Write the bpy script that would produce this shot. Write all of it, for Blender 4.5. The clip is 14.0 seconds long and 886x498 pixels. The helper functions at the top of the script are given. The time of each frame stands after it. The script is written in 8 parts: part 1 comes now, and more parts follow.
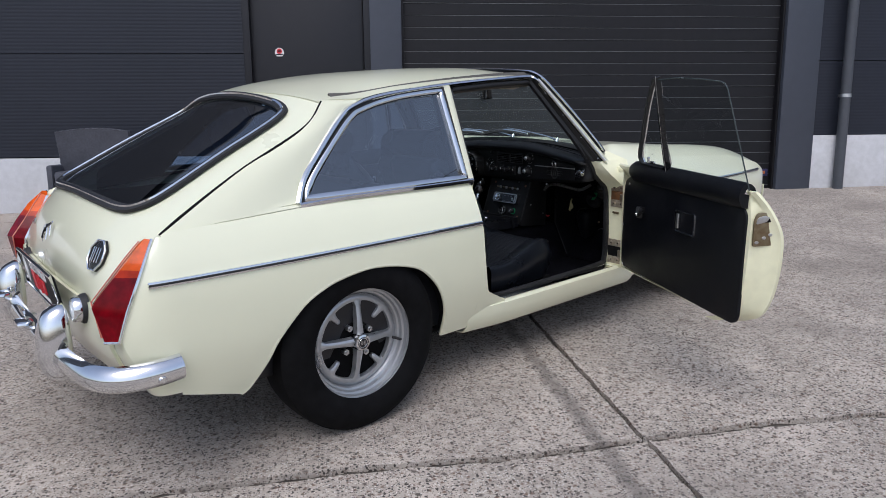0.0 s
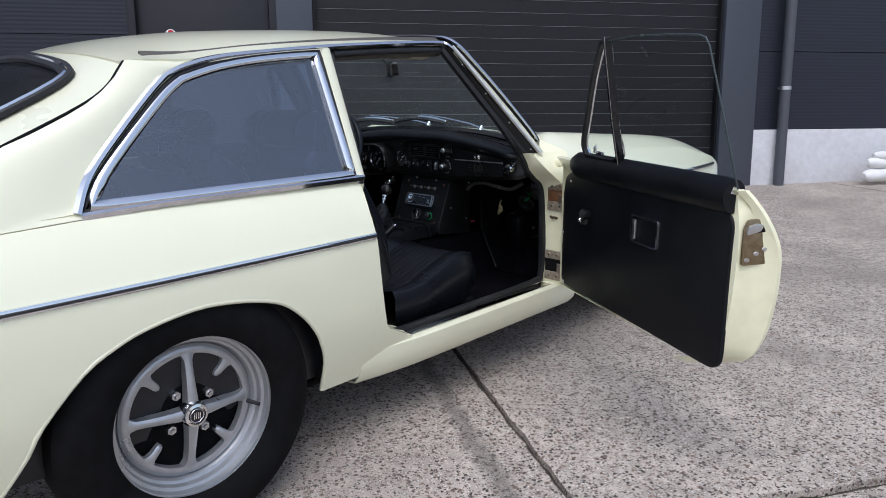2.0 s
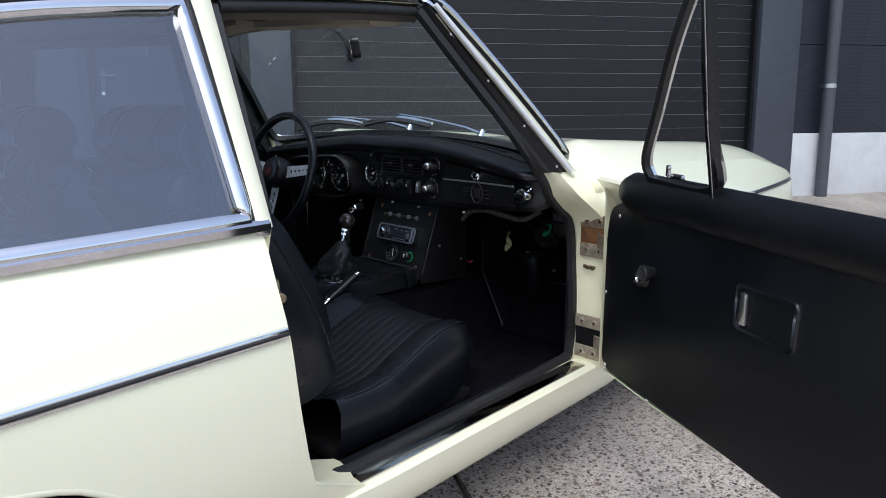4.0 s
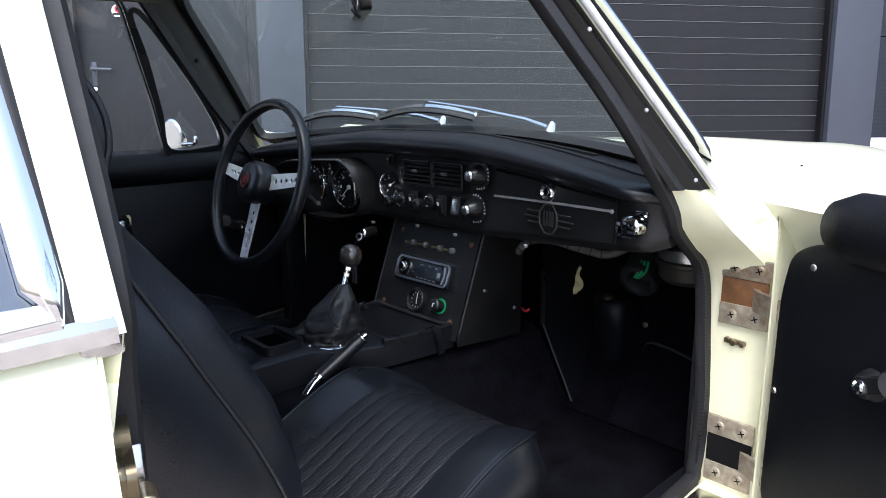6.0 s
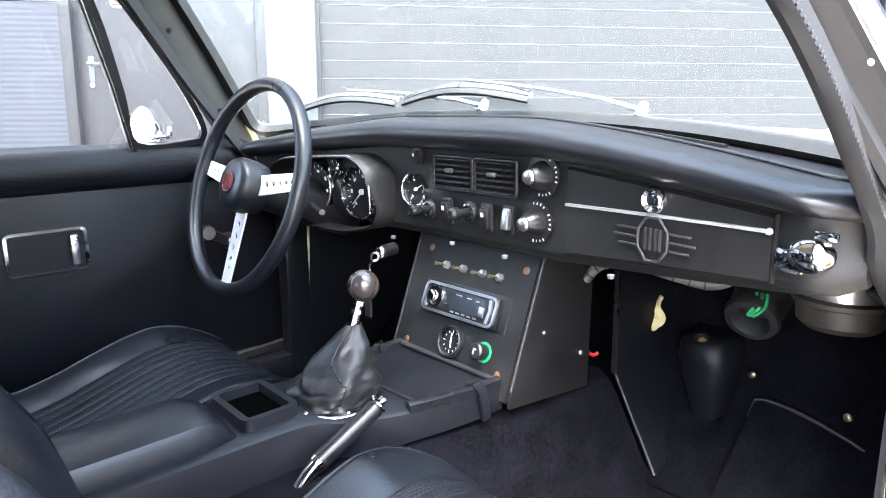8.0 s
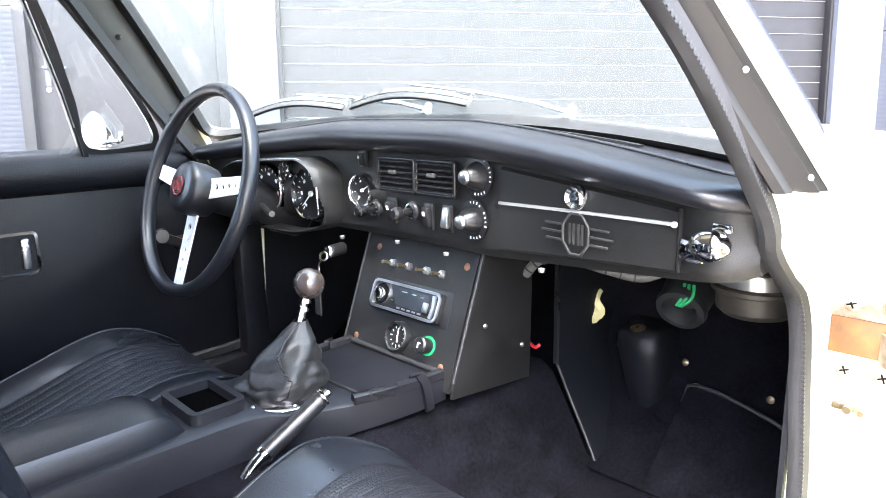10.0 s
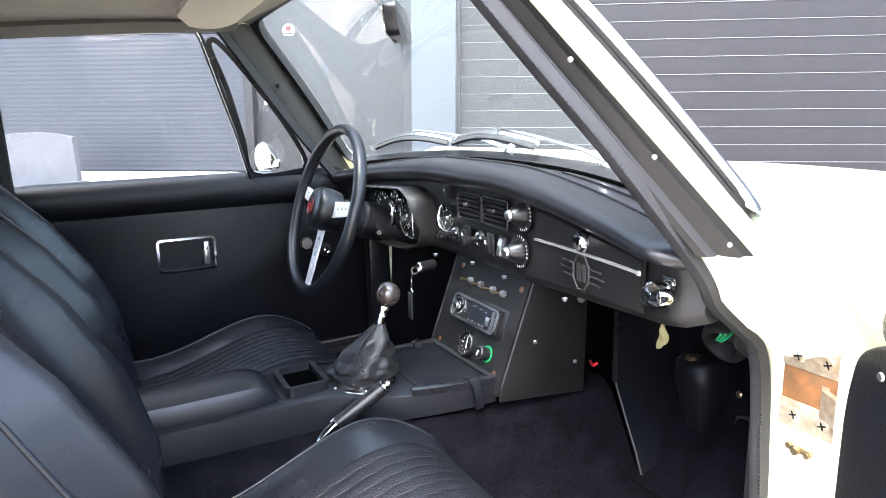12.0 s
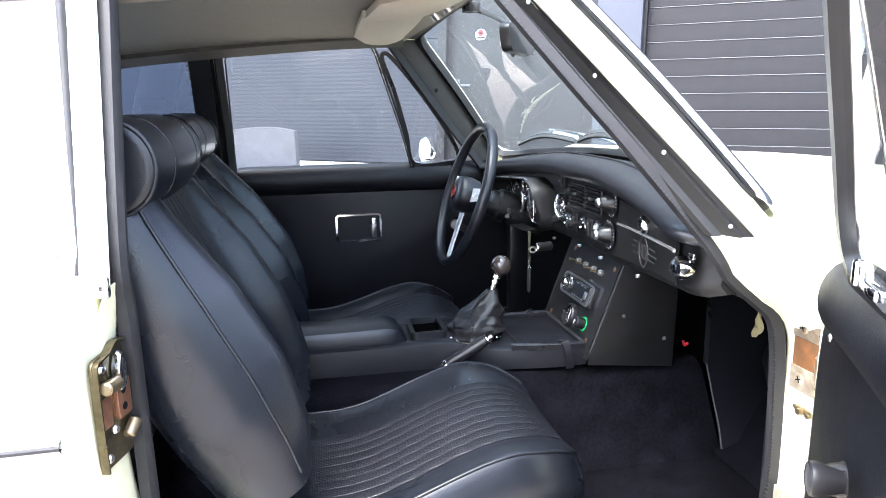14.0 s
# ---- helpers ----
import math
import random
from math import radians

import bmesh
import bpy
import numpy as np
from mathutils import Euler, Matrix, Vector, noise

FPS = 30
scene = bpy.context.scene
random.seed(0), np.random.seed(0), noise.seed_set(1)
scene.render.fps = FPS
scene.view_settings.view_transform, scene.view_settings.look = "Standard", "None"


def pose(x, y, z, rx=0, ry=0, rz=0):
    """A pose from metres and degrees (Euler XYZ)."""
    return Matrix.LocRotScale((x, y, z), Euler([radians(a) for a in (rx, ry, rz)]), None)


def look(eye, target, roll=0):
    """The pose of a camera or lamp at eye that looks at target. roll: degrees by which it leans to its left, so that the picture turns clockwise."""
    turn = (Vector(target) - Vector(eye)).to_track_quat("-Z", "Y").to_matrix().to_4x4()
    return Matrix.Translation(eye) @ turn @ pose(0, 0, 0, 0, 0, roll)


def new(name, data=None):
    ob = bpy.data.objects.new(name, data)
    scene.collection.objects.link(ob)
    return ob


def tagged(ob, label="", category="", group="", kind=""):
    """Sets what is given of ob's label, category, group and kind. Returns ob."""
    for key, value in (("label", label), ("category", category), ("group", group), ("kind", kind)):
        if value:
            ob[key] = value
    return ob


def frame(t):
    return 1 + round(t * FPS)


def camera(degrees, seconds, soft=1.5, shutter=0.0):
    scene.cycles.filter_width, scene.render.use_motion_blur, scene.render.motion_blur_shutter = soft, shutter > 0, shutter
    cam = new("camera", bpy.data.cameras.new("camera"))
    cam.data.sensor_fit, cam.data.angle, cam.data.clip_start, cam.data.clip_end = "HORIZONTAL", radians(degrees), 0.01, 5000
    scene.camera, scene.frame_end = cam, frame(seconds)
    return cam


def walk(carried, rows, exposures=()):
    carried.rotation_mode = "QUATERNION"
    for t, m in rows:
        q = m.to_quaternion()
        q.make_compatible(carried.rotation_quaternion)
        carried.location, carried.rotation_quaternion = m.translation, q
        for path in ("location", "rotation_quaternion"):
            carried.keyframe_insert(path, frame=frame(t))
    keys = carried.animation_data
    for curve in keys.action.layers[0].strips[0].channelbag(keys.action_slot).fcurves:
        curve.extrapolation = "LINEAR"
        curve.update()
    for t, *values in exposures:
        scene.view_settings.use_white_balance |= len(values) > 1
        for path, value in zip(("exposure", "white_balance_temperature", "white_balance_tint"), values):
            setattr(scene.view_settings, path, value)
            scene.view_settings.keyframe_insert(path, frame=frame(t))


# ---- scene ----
# The yard slopes: SLOPE carries the car's own axes (x ahead, y left, z off the paving, rear axle at 0)
# into the upright world.
SLOPE = Matrix.Rotation(radians(3.32), 4, Vector((0.0387, -0.0431, 0.0)))
cam = camera(66.5, 14.0, soft=0.9)
PATH = [
    (0, (-1.172, -2.509, 1.123), (0.087, -1.023, 0.666), -1.0),
    (0.5, (-1.058, -2.455, 1.112), (0.199, -0.969, 0.654), -0.95),
    (1, (-0.909, -2.34, 1.097), (0.382, -0.885, 0.632), -0.8),
    (1.5, (-0.776, -2.239, 1.072), (0.595, -0.859, 0.607), -0.7),
    (2, (-0.62, -2.105, 1.026), (0.772, -0.745, 0.566), -0.7),
    (2.5, (-0.457, -1.986, 1.02), (0.937, -0.628, 0.56), -0.7),
    (3, (-0.289, -1.842, 1.014), (1.108, -0.486, 0.558), -0.7),
    (3.2, (-0.222, -1.777, 1.011), (1.176, -0.421, 0.555), -0.7),
    (5.5, (0.354, -1.212, 0.945), (1.701, 0.199, 0.504), -0.7),
    (6, (0.437, -1.077, 0.93), (1.778, 0.341, 0.492), -0.6),
    (6.5, (0.527, -0.961, 0.908), (1.858, 0.468, 0.476), -0.7),
    (7, (0.596, -0.868, 0.904), (1.91, 0.578, 0.475), -0.7),
    (7.2, (0.61, -0.836, 0.896), (1.92, 0.613, 0.468), -0.65),
    (9.3, (0.681, -0.764, 0.882), (2.02, 0.659, 0.458), -1.0),
    (9.5, (0.68, -0.786, 0.883), (2.033, 0.624, 0.459), -1.0),
    (10, (0.653, -0.843, 0.888), (2.029, 0.546, 0.465), -1.0),
    (10.5, (0.648, -0.907, 0.904), (2.02, 0.485, 0.483), -1.0),
    (11, (0.657, -0.971, 0.928), (1.942, 0.503, 0.507), -1.1),
    (11.5, (0.665, -1.036, 0.958), (1.765, 0.582, 0.544), -1.0),
    (12, (0.726, -1.125, 0.968), (1.641, 0.604, 0.552), -1.2),
    (12.5, (0.792, -1.21, 0.971), (1.472, 0.625, 0.558), -1.3),
    (13, (0.823, -1.272, 0.971), (1.337, 0.616, 0.559), -1.1),
    (13.5, (0.821, -1.341, 0.966), (1.238, 0.571, 0.555), -1.1),
    (14, (0.797, -1.421, 0.973), (1.17, 0.501, 0.563), -1.0),
]
EXPOSURES = [(0, 0.15, 5850, 13), (3.2, 0.5, 5750, 13), (5.5, 1.2, 5850, 13), (6.0, 1.65, 5850, 13), (6.5, 2.55, 5850, 13), (7.2, 3.65, 6000, 13), (9.3, 4.64, 6300, 13), (10.5, 4.42, 6300, 13), (12, 3.8, 6200, 13), (14, 3.47, 6000, 13)]
walk(cam, [(t, SLOPE @ look(eye, target, roll)) for t, eye, target, roll in PATH], EXPOSURES)

# ---- light: open shade under a bright, hazy sky behind the camera ----
world = bpy.data.worlds.new("sky")
scene.world = world
world.use_nodes = True
wn = world.node_tree.nodes
sky = wn.new("ShaderNodeTexSky")
sky.sky_type = "NISHITA"
sky.sun_disc = False
sky.sun_elevation, sky.sun_rotation = radians(58), radians(228)
sky.air_density, sky.dust_density = 1.0, 3.0
wn["Background"].inputs["Strength"].default_value = 0.142
haze = wn.new("ShaderNodeHueSaturation")
haze.inputs["Saturation"].default_value = 0.72
world.node_tree.links.new(sky.outputs[0], haze.inputs["Color"])
world.node_tree.links.new(haze.outputs[0], wn["Background"].inputs["Color"])
sun = new("sun", bpy.data.lights.new("sun", "SUN"))
sun.data.energy, sun.data.angle, sun.data.color = 1.1, radians(45), (1.0, 0.95, 0.88)
sun.matrix_world = look((0, 0, 8), (1.30, 1.15, 5.2))


# ---- materials ----
def mat(name, color, rough=0.5, metal=0.0, vary=0.15, scale=30.0, bump=0.0, bscale=200.0, rvary=0.1, coat=0.0, second=None, spec=0.5, tint=None, island=0.0):
    """A procedural surface: base colour broken up at two scales, uneven gloss, fine relief."""
    m = bpy.data.materials.new(name)
    m.use_nodes = True
    nt = m.node_tree
    n, lk = nt.nodes, nt.links
    b = n["Principled BSDF"]
    b.inputs["Roughness"].default_value, b.inputs["Metallic"].default_value = rough, metal
    b.inputs["Coat Weight"].default_value, b.inputs["Coat Roughness"].default_value = coat, 0.04
    b.inputs["Specular IOR Level"].default_value = spec
    tc = n.new("ShaderNodeTexCoord")
    big = n.new("ShaderNodeTexNoise")
    big.inputs["Scale"].default_value, big.inputs["Detail"].default_value = scale * 0.12, 6
    small = n.new("ShaderNodeTexNoise")
    small.inputs["Scale"].default_value, small.inputs["Detail"].default_value = scale, 8
    add = n.new("ShaderNodeMath")
    add.operation = "ADD"
    for s in (big, small):
        lk.new(tc.outputs["Object"], s.inputs["Vector"])
    lk.new(big.outputs["Fac"], add.inputs[0])
    lk.new(small.outputs["Fac"], add.inputs[1])
    ramp = n.new("ShaderNodeMapRange")
    ramp.inputs["From Min"].default_value, ramp.inputs["From Max"].default_value = 0.7, 1.3
    lk.new(add.outputs[0], ramp.inputs["Value"])
    mix = n.new("ShaderNodeMix")
    mix.data_type = "RGBA"
    lo = second or tuple(c * (1 - vary) for c in color)
    hi = color if second else tuple(min(1, c * (1 + vary)) for c in color)
    mix.inputs["A"].default_value, mix.inputs["B"].default_value = (*lo, 1), (*hi, 1)
    lk.new(ramp.outputs["Result"], mix.inputs["Factor"])
    lk.new(mix.outputs["Result"], b.inputs["Base Color"])
    rr = n.new("ShaderNodeMapRange")
    rr.inputs["From Min"].default_value, rr.inputs["From Max"].default_value = 0.3, 0.7
    rr.inputs["To Min"].default_value, rr.inputs["To Max"].default_value = max(0.02, rough - rvary), min(1, rough + rvary)
    lk.new(big.outputs["Fac"], rr.inputs["Value"])
    lk.new(rr.outputs["Result"], b.inputs["Roughness"])
    if bump:
        bn = n.new("ShaderNodeTexNoise")
        bn.inputs["Scale"].default_value, bn.inputs["Detail"].default_value = bscale, 4
        lk.new(tc.outputs["Object"], bn.inputs["Vector"])
        bp = n.new("ShaderNodeBump")
        bp.inputs["Strength"].default_value, bp.inputs["Distance"].default_value = bump, 0.002
        lk.new(bn.outputs["Fac"], bp.inputs["Height"])
        lk.new(bp.outputs["Normal"], b.inputs["Normal"])
    return m


def glass(name, color=(1, 1, 1), rough=0.0, least=0.07, haze_film=0.0):
    m = bpy.data.materials.new(name)
    m.use_nodes = True
    n, lk = m.node_tree.nodes, m.node_tree.links
    n.remove(n["Principled BSDF"])
    tr, gl, mx, fr = n.new("ShaderNodeBsdfTransparent"), n.new("ShaderNodeBsdfGlossy"), n.new("ShaderNodeMixShader"), n.new("ShaderNodeMapRange")
    lw, pw = n.new("ShaderNodeLayerWeight"), n.new("ShaderNodeMath")
    pw.operation, pw.inputs[1].default_value = "POWER", 5.0
    lw.inputs["Blend"].default_value = 0.5
    lk.new(lw.outputs["Facing"], pw.inputs[0])
    lk.new(pw.outputs[0], fr.inputs["Value"])
    tr.inputs["Color"].default_value, gl.inputs["Roughness"].default_value = (*color, 1), rough
    fr.inputs["To Min"].default_value, fr.inputs["To Max"].default_value = least, 1.0
    lk.new(fr.outputs[0], mx.inputs[0])
    lk.new(tr.outputs[0], mx.inputs[1])
    lk.new(gl.outputs[0], mx.inputs[2])
    out = mx
    if haze_film:
        # translucent film paints the haze of reflected light, slightly thicker in patches
        tl, dm, nz, dr = n.new("ShaderNodeBsdfTranslucent"), n.new("ShaderNodeMixShader"), n.new("ShaderNodeTexNoise"), n.new("ShaderNodeMapRange")
        tl.inputs["Color"].default_value = (0.80, 0.84, 0.80, 1)
        nz.inputs["Scale"].default_value, nz.inputs["Detail"].default_value = 4.0, 6
        dr.inputs["From Min"].default_value, dr.inputs["From Max"].default_value = 0.3, 0.7
        dr.inputs["To Min"].default_value, dr.inputs["To Max"].default_value = haze_film * 0.93, haze_film * 1.07
        lk.new(nz.outputs["Fac"], dr.inputs["Value"])
        lk.new(dr.outputs[0], dm.inputs[0])
        lk.new(mx.outputs[0], dm.inputs[1])
        lk.new(tl.outputs[0], dm.inputs[2])
        out = dm
    lk.new(out.outputs[0], n["Material Output"].inputs["Surface"])
    return m


PAINT = mat("cream_paint", (0.80, 0.80, 0.590), 0.30, 0, 0.015, 6, rvary=0.04, coat=0.8)
PAINT_IN = mat("cream_paint_shut_faces", (0.84, 0.82, 0.56), 0.4, 0, 0.06, 25, rvary=0.08, coat=0.3)
CHROME = mat("chrome", (0.78, 0.79, 0.80), 0.07, 1.0, 0.03, 40, rvary=0.04)
STEEL = mat("brushed_steel", (0.62, 0.62, 0.62), 0.32, 1.0, 0.1, 80)
WHEEL_SILVER = mat("wheel_silver", (0.44, 0.45, 0.46), 0.34, 0.75, 0.08, 40, bump=0.05)
WHEEL_BLACK = mat("wheel_black_paint", (0.004, 0.004, 0.0044), 0.7, 0, 0.3, 40, spec=0.08)
RUBBER = mat("black_rubber", (0.014, 0.014, 0.015), 0.62, 0, 0.3, 60, bump=0.15, bscale=300)
TYRE = mat("tyre_rubber", (0.005, 0.005, 0.0054), 0.8, 0, 0.5, 30, bump=0.2, bscale=250, spec=0.12)
VINYL = mat("black_vinyl", (0.009, 0.0095, 0.012), 0.34, 0, 0.2, 50, bump=0.14, bscale=520, rvary=0.07)
VINYL_SEAT = mat("black_seat_vinyl", (0.0075, 0.0090, 0.0122), 0.30, 0, 0.2, 30, bump=0.15, bscale=420, rvary=0.08, spec=0.45)
CRACKLE = mat("black_crackle_paint", (0.009, 0.009, 0.009), 0.48, 0, 0.3, 90, bump=0.3, bscale=800, spec=0.4)
PLASTIC = mat("black_plastic", (0.010, 0.010, 0.011), 0.3, 0, 0.2, 50)
CARPET = mat("black_carpet", (0.0045, 0.0045, 0.0065), 0.98, 0, 0.7, 160, bump=0.8, bscale=900, spec=0.05)
HEADLINER = mat("grey_headlining", (0.27, 0.25, 0.21), 0.85, 0, 0.06, 60, bump=0.2, bscale=600)
EDGE_TRIM = mat("dark_edge_trim", (0.016, 0.016, 0.017), 0.5, 0, 0.1, 50)
LINING = mat("black_lining_vinyl", (0.0045, 0.005, 0.007), 0.45, 0, 0.2, 50, bump=0.3, bscale=420, spec=0.25)
GREY_TRIM = mat("grey_pillar_trim", (0.055, 0.055, 0.052), 0.55, 0, 0.1, 50, bump=0.1)
UNDER = mat("underbody_black", (0.006, 0.006, 0.006), 0.9, 0, 0.4, 20, spec=0.15)
GLASS = glass("window_glass", (0.90, 0.94, 0.93))
GLASS_HAZY = glass("hazy_window_glass", (0.80, 0.90, 0.86), least=0.022, haze_film=0.042)
LEATHER = mat("creased_gaiter_leather", (0.010, 0.010, 0.0105), 0.40, 0, 0.4, 60, bump=0.2, bscale=300, rvary=0.08, spec=0.5)
GLASS_SIDE = glass("side_window_glass", (0.90, 0.95, 0.93), haze_film=0.03)
# pane tint, deepened with the blue of the reflected sky
GLASS_SKY_TINT = glass("sky_tinted_glass", (0.46, 0.58, 0.74), least=0.26)
RED_LENS = mat("red_lens", (0.14, 0.0, 0.004), 0.05, 0, 0.5, 30, spec=0.18)
AMBER_LENS = mat("amber_lens", (0.62, 0.085, 0.004), 0.05, 0, 0.4, 30, spec=0.2)
ORANGE_LENS = mat("orange_red_lens", (0.36, 0.022, 0.003), 0.05, 0, 0.4, 30, spec=0.2)
FINISHER = mat("bright_alloy_finisher", (0.74, 0.75, 0.75), 0.30, 0.35, 0.05, 60, rvary=0.06)
# dark plating, its mottled reflections put into the colour variation
STRIKER = mat("reflection_mottled_striker", (0.24, 0.205, 0.125), 0.27, 0.9, 0.4, 70, second=(0.10, 0.075, 0.045), rvary=0.1)
TREAD = mat("polished_tread_plate", (0.66, 0.65, 0.60), 0.10, 1.0, 0.1, 50, rvary=0.08)
WHITE_LENS = mat("clear_lens", (0.7, 0.72, 0.72), 0.1, 0.3, 0.05, 60, coat=0.6)
WHITE_INK = mat("white_marking", (0.75, 0.75, 0.73), 0.5, 0, 0.05)
RED_INK = mat("red_marking", (0.55, 0.02, 0.03), 0.4, 0, 0.05)
PLATE = mat("plate_black", (0.008, 0.008, 0.009), 0.5, 0, 0.1, spec=0.2)
HINGE = mat("worn_hinge_steel", (0.50, 0.45, 0.34), 0.42, 0.4, 0.3, 90, second=(0.24, 0.18, 0.12), bump=0.1)
BRASS = mat("aged_plated_steel", (0.36, 0.31, 0.20), 0.30, 0.85, 0.35, 60, second=(0.20, 0.13, 0.07))
RUSTY = mat("rusty_primer", (0.26, 0.10, 0.025), 0.7, 0, 0.3, 60, second=(0.10, 0.05, 0.02))
GREEN = mat("green_ring", (0.02, 0.35, 0.12), 0.4, 0, 0.1)
COPPER = mat("brown_plated_screw", (0.30, 0.15, 0.09), 0.4, 0.7, 0.3, 80)
PILLAR_DARK = mat("dark_pillar_channel", (0.009, 0.009, 0.0088), 0.5, 0, 0.2, 60, bump=0.1)
KNOB = mat("dark_wood_knob", (0.045, 0.035, 0.03), 0.18, 0, 0.3, 40, coat=0.7)
def weave():
    """Black vinyl with a fine woven emboss, running with the seat."""
    m = mat("black_basket_vinyl", (0.008, 0.009, 0.012), 0.46, 0, 0.25, 40, rvary=0.06, spec=0.38)
    n, lk = m.node_tree.nodes, m.node_tree.links
    tc, sp, su, cb, br, bp = (n.new("ShaderNode" + k) for k in ("TexCoord", "SeparateXYZ", "Math", "CombineXYZ", "TexBrick", "Bump"))
    su.operation = "SUBTRACT"
    br.inputs["Scale"].default_value, br.inputs["Mortar Size"].default_value, br.inputs["Mortar Smooth"].default_value = 1.0, 0.0016, 1.0
    br.inputs["Brick Width"].default_value, br.inputs["Row Height"].default_value = 0.0078, 0.0052
    bp.inputs["Strength"].default_value, bp.inputs["Distance"].default_value = 0.42, 0.0014
    bp.invert = True
    lk.new(tc.outputs["Object"], sp.inputs[0])
    lk.new(sp.outputs["X"], su.inputs[0])
    lk.new(sp.outputs["Z"], su.inputs[1])
    lk.new(su.outputs[0], cb.inputs["X"])
    lk.new(sp.outputs["Y"], cb.inputs["Y"])
    lk.new(cb.outputs[0], br.inputs["Vector"])
    lk.new(br.outputs["Fac"], bp.inputs["Height"])
    lk.new(bp.outputs["Normal"], n["Principled BSDF"].inputs["Normal"])
    return m


WEAVE = weave()
TORN = mat("yellowed_foam", (0.62, 0.55, 0.28), 0.9, 0, 0.2, 60)


# ---- mesh helpers ----
def V(*a):
    return Vector(a)


def rows(bm, grid, close_u=False, close_v=False, flip=False):
    """Faces over a grid of points (a list of rows)."""
    vs = [[bm.verts.new(p) for p in r] for r in grid]
    nu, nv = len(vs), len(vs[0])
    for i in range(nu if close_u else nu - 1):
        for j in range(nv if close_v else nv - 1):
            q = [vs[i][j], vs[(i + 1) % nu][j], vs[(i + 1) % nu][(j + 1) % nv], vs[i][(j + 1) % nv]]
            q = list(dict.fromkeys(q))
            if len(q) > 2:
                bm.faces.new(q[::-1] if flip else q)
    return vs


def thicken(grid, d):
    """The same grid set off by d along its normals."""
    out = []
    nu, nv = len(grid), len(grid[0])
    for i in range(nu):
        r = []
        for j in range(nv):
            a = grid[min(i + 1, nu - 1)][j] - grid[max(i - 1, 0)][j]
            b = grid[i][min(j + 1, nv - 1)] - grid[i][max(j - 1, 0)]
            nrm = a.cross(b)
            r.append(grid[i][j] + (nrm.normalized() * d if nrm.length > 1e-9 else Vector()))
        out.append(r)
    return out


def slab(bm, grid, d, close_u=False):
    """A closed sheet of thickness d over a grid of points."""
    back = thicken(grid, d)
    if close_u:
        rows(bm, [a + b[::-1] for a, b in zip(grid, back)], close_u=True, close_v=True)
        return
    a, b = rows(bm, grid), rows(bm, back, flip=True)
    nu, nv = len(grid), len(grid[0])
    ring = [(i, 0) for i in range(nu)] + [(nu - 1, j) for j in range(1, nv)] + [(i, nv - 1) for i in range(nu - 2, -1, -1)] + [(0, j) for j in range(nv - 2, 0, -1)]
    for k in range(len(ring)):
        (i, j), (p, q) = ring[k], ring[(k + 1) % len(ring)]
        bm.faces.new((a[i][j], b[i][j], b[p][q], a[p][q]))


def join(bm, other, m=None):
    """Move all of another bmesh into this one."""
    if m is not None:
        other.transform(m)
    me = bpy.data.meshes.new("tmp")
    other.to_mesh(me)
    bm.from_mesh(me)
    bpy.data.meshes.remove(me)
    other.free()


def box(bm, c, size, bev=0.0, m=None, seg=2):
    b = bmesh.new()
    bmesh.ops.create_cube(b, size=1)
    bmesh.ops.scale(b, vec=size, verts=b.verts)
    if bev:
        bmesh.ops.bevel(b, geom=b.edges[:], offset=bev, segments=seg, affect="EDGES", profile=0.5)
    join(bm, b, (m or Matrix()) @ Matrix.Translation(c))


def lathe(bm, prof, m=None, seg=32):
    """Revolve (radius, height) pairs round z."""
    b = bmesh.new()
    g = [[V(r * math.cos(2 * math.pi * k / seg), r * math.sin(2 * math.pi * k / seg), h) for r, h in prof] for k in range(seg)]
    rows(b, g, close_u=True)
    bmesh.ops.remove_doubles(b, verts=b.verts, dist=1e-6)
    bmesh.ops.recalc_face_normals(b, faces=b.faces)
    join(bm, b, m)


def axis(p, d, up=(0, 0, 1)):
    """A frame at p whose z runs along d."""
    z = Vector(d).normalized()
    u = Vector(up)
    if abs(z.dot(u)) > 0.99:
        u = Vector((1, 0, 0))
    x = u.cross(z).normalized()
    y = z.cross(x)
    return Matrix(((x.x, y.x, z.x, p[0]), (x.y, y.y, z.y, p[1]), (x.z, y.z, z.z, p[2]), (0, 0, 0, 1)))


def cyl(bm, p0, p1, r, r1=None, seg=20, bev=0.0):
    p0, p1 = Vector(p0), Vector(p1)
    h = (p1 - p0).length
    r1 = r if r1 is None else r1
    e = min(bev, h / 3)
    prof = [(0, 0), (r - e, 0), (r, e), (r1, h - e), (r1 - e, h), (0, h)] if e else [(0, 0), (r, 0), (r1, h), (0, h)]
    lathe(bm, prof, axis(p0, p1 - p0), seg)


def smooth_path(pts, n=8, closed=False):
    """A rounder line through the points (Catmull-Rom)."""
    pts = [Vector(p) for p in pts]
    k = len(pts)
    out = []
    for i in range(k if closed else k - 1):
        p = [pts[(i + o) % k] if closed else pts[min(max(i + o, 0), k - 1)] for o in (-1, 0, 1, 2)]
        for s in range(n):
            t = s / n
            out.append(0.5 * ((2 * p[1]) + (p[2] - p[0]) * t + (2 * p[0] - 5 * p[1] + 4 * p[2] - p[3]) * t * t + (3 * p[1] - p[0] - 3 * p[2] + p[3]) * t ** 3))
    if not closed:
        out.append(pts[-1])
    return out


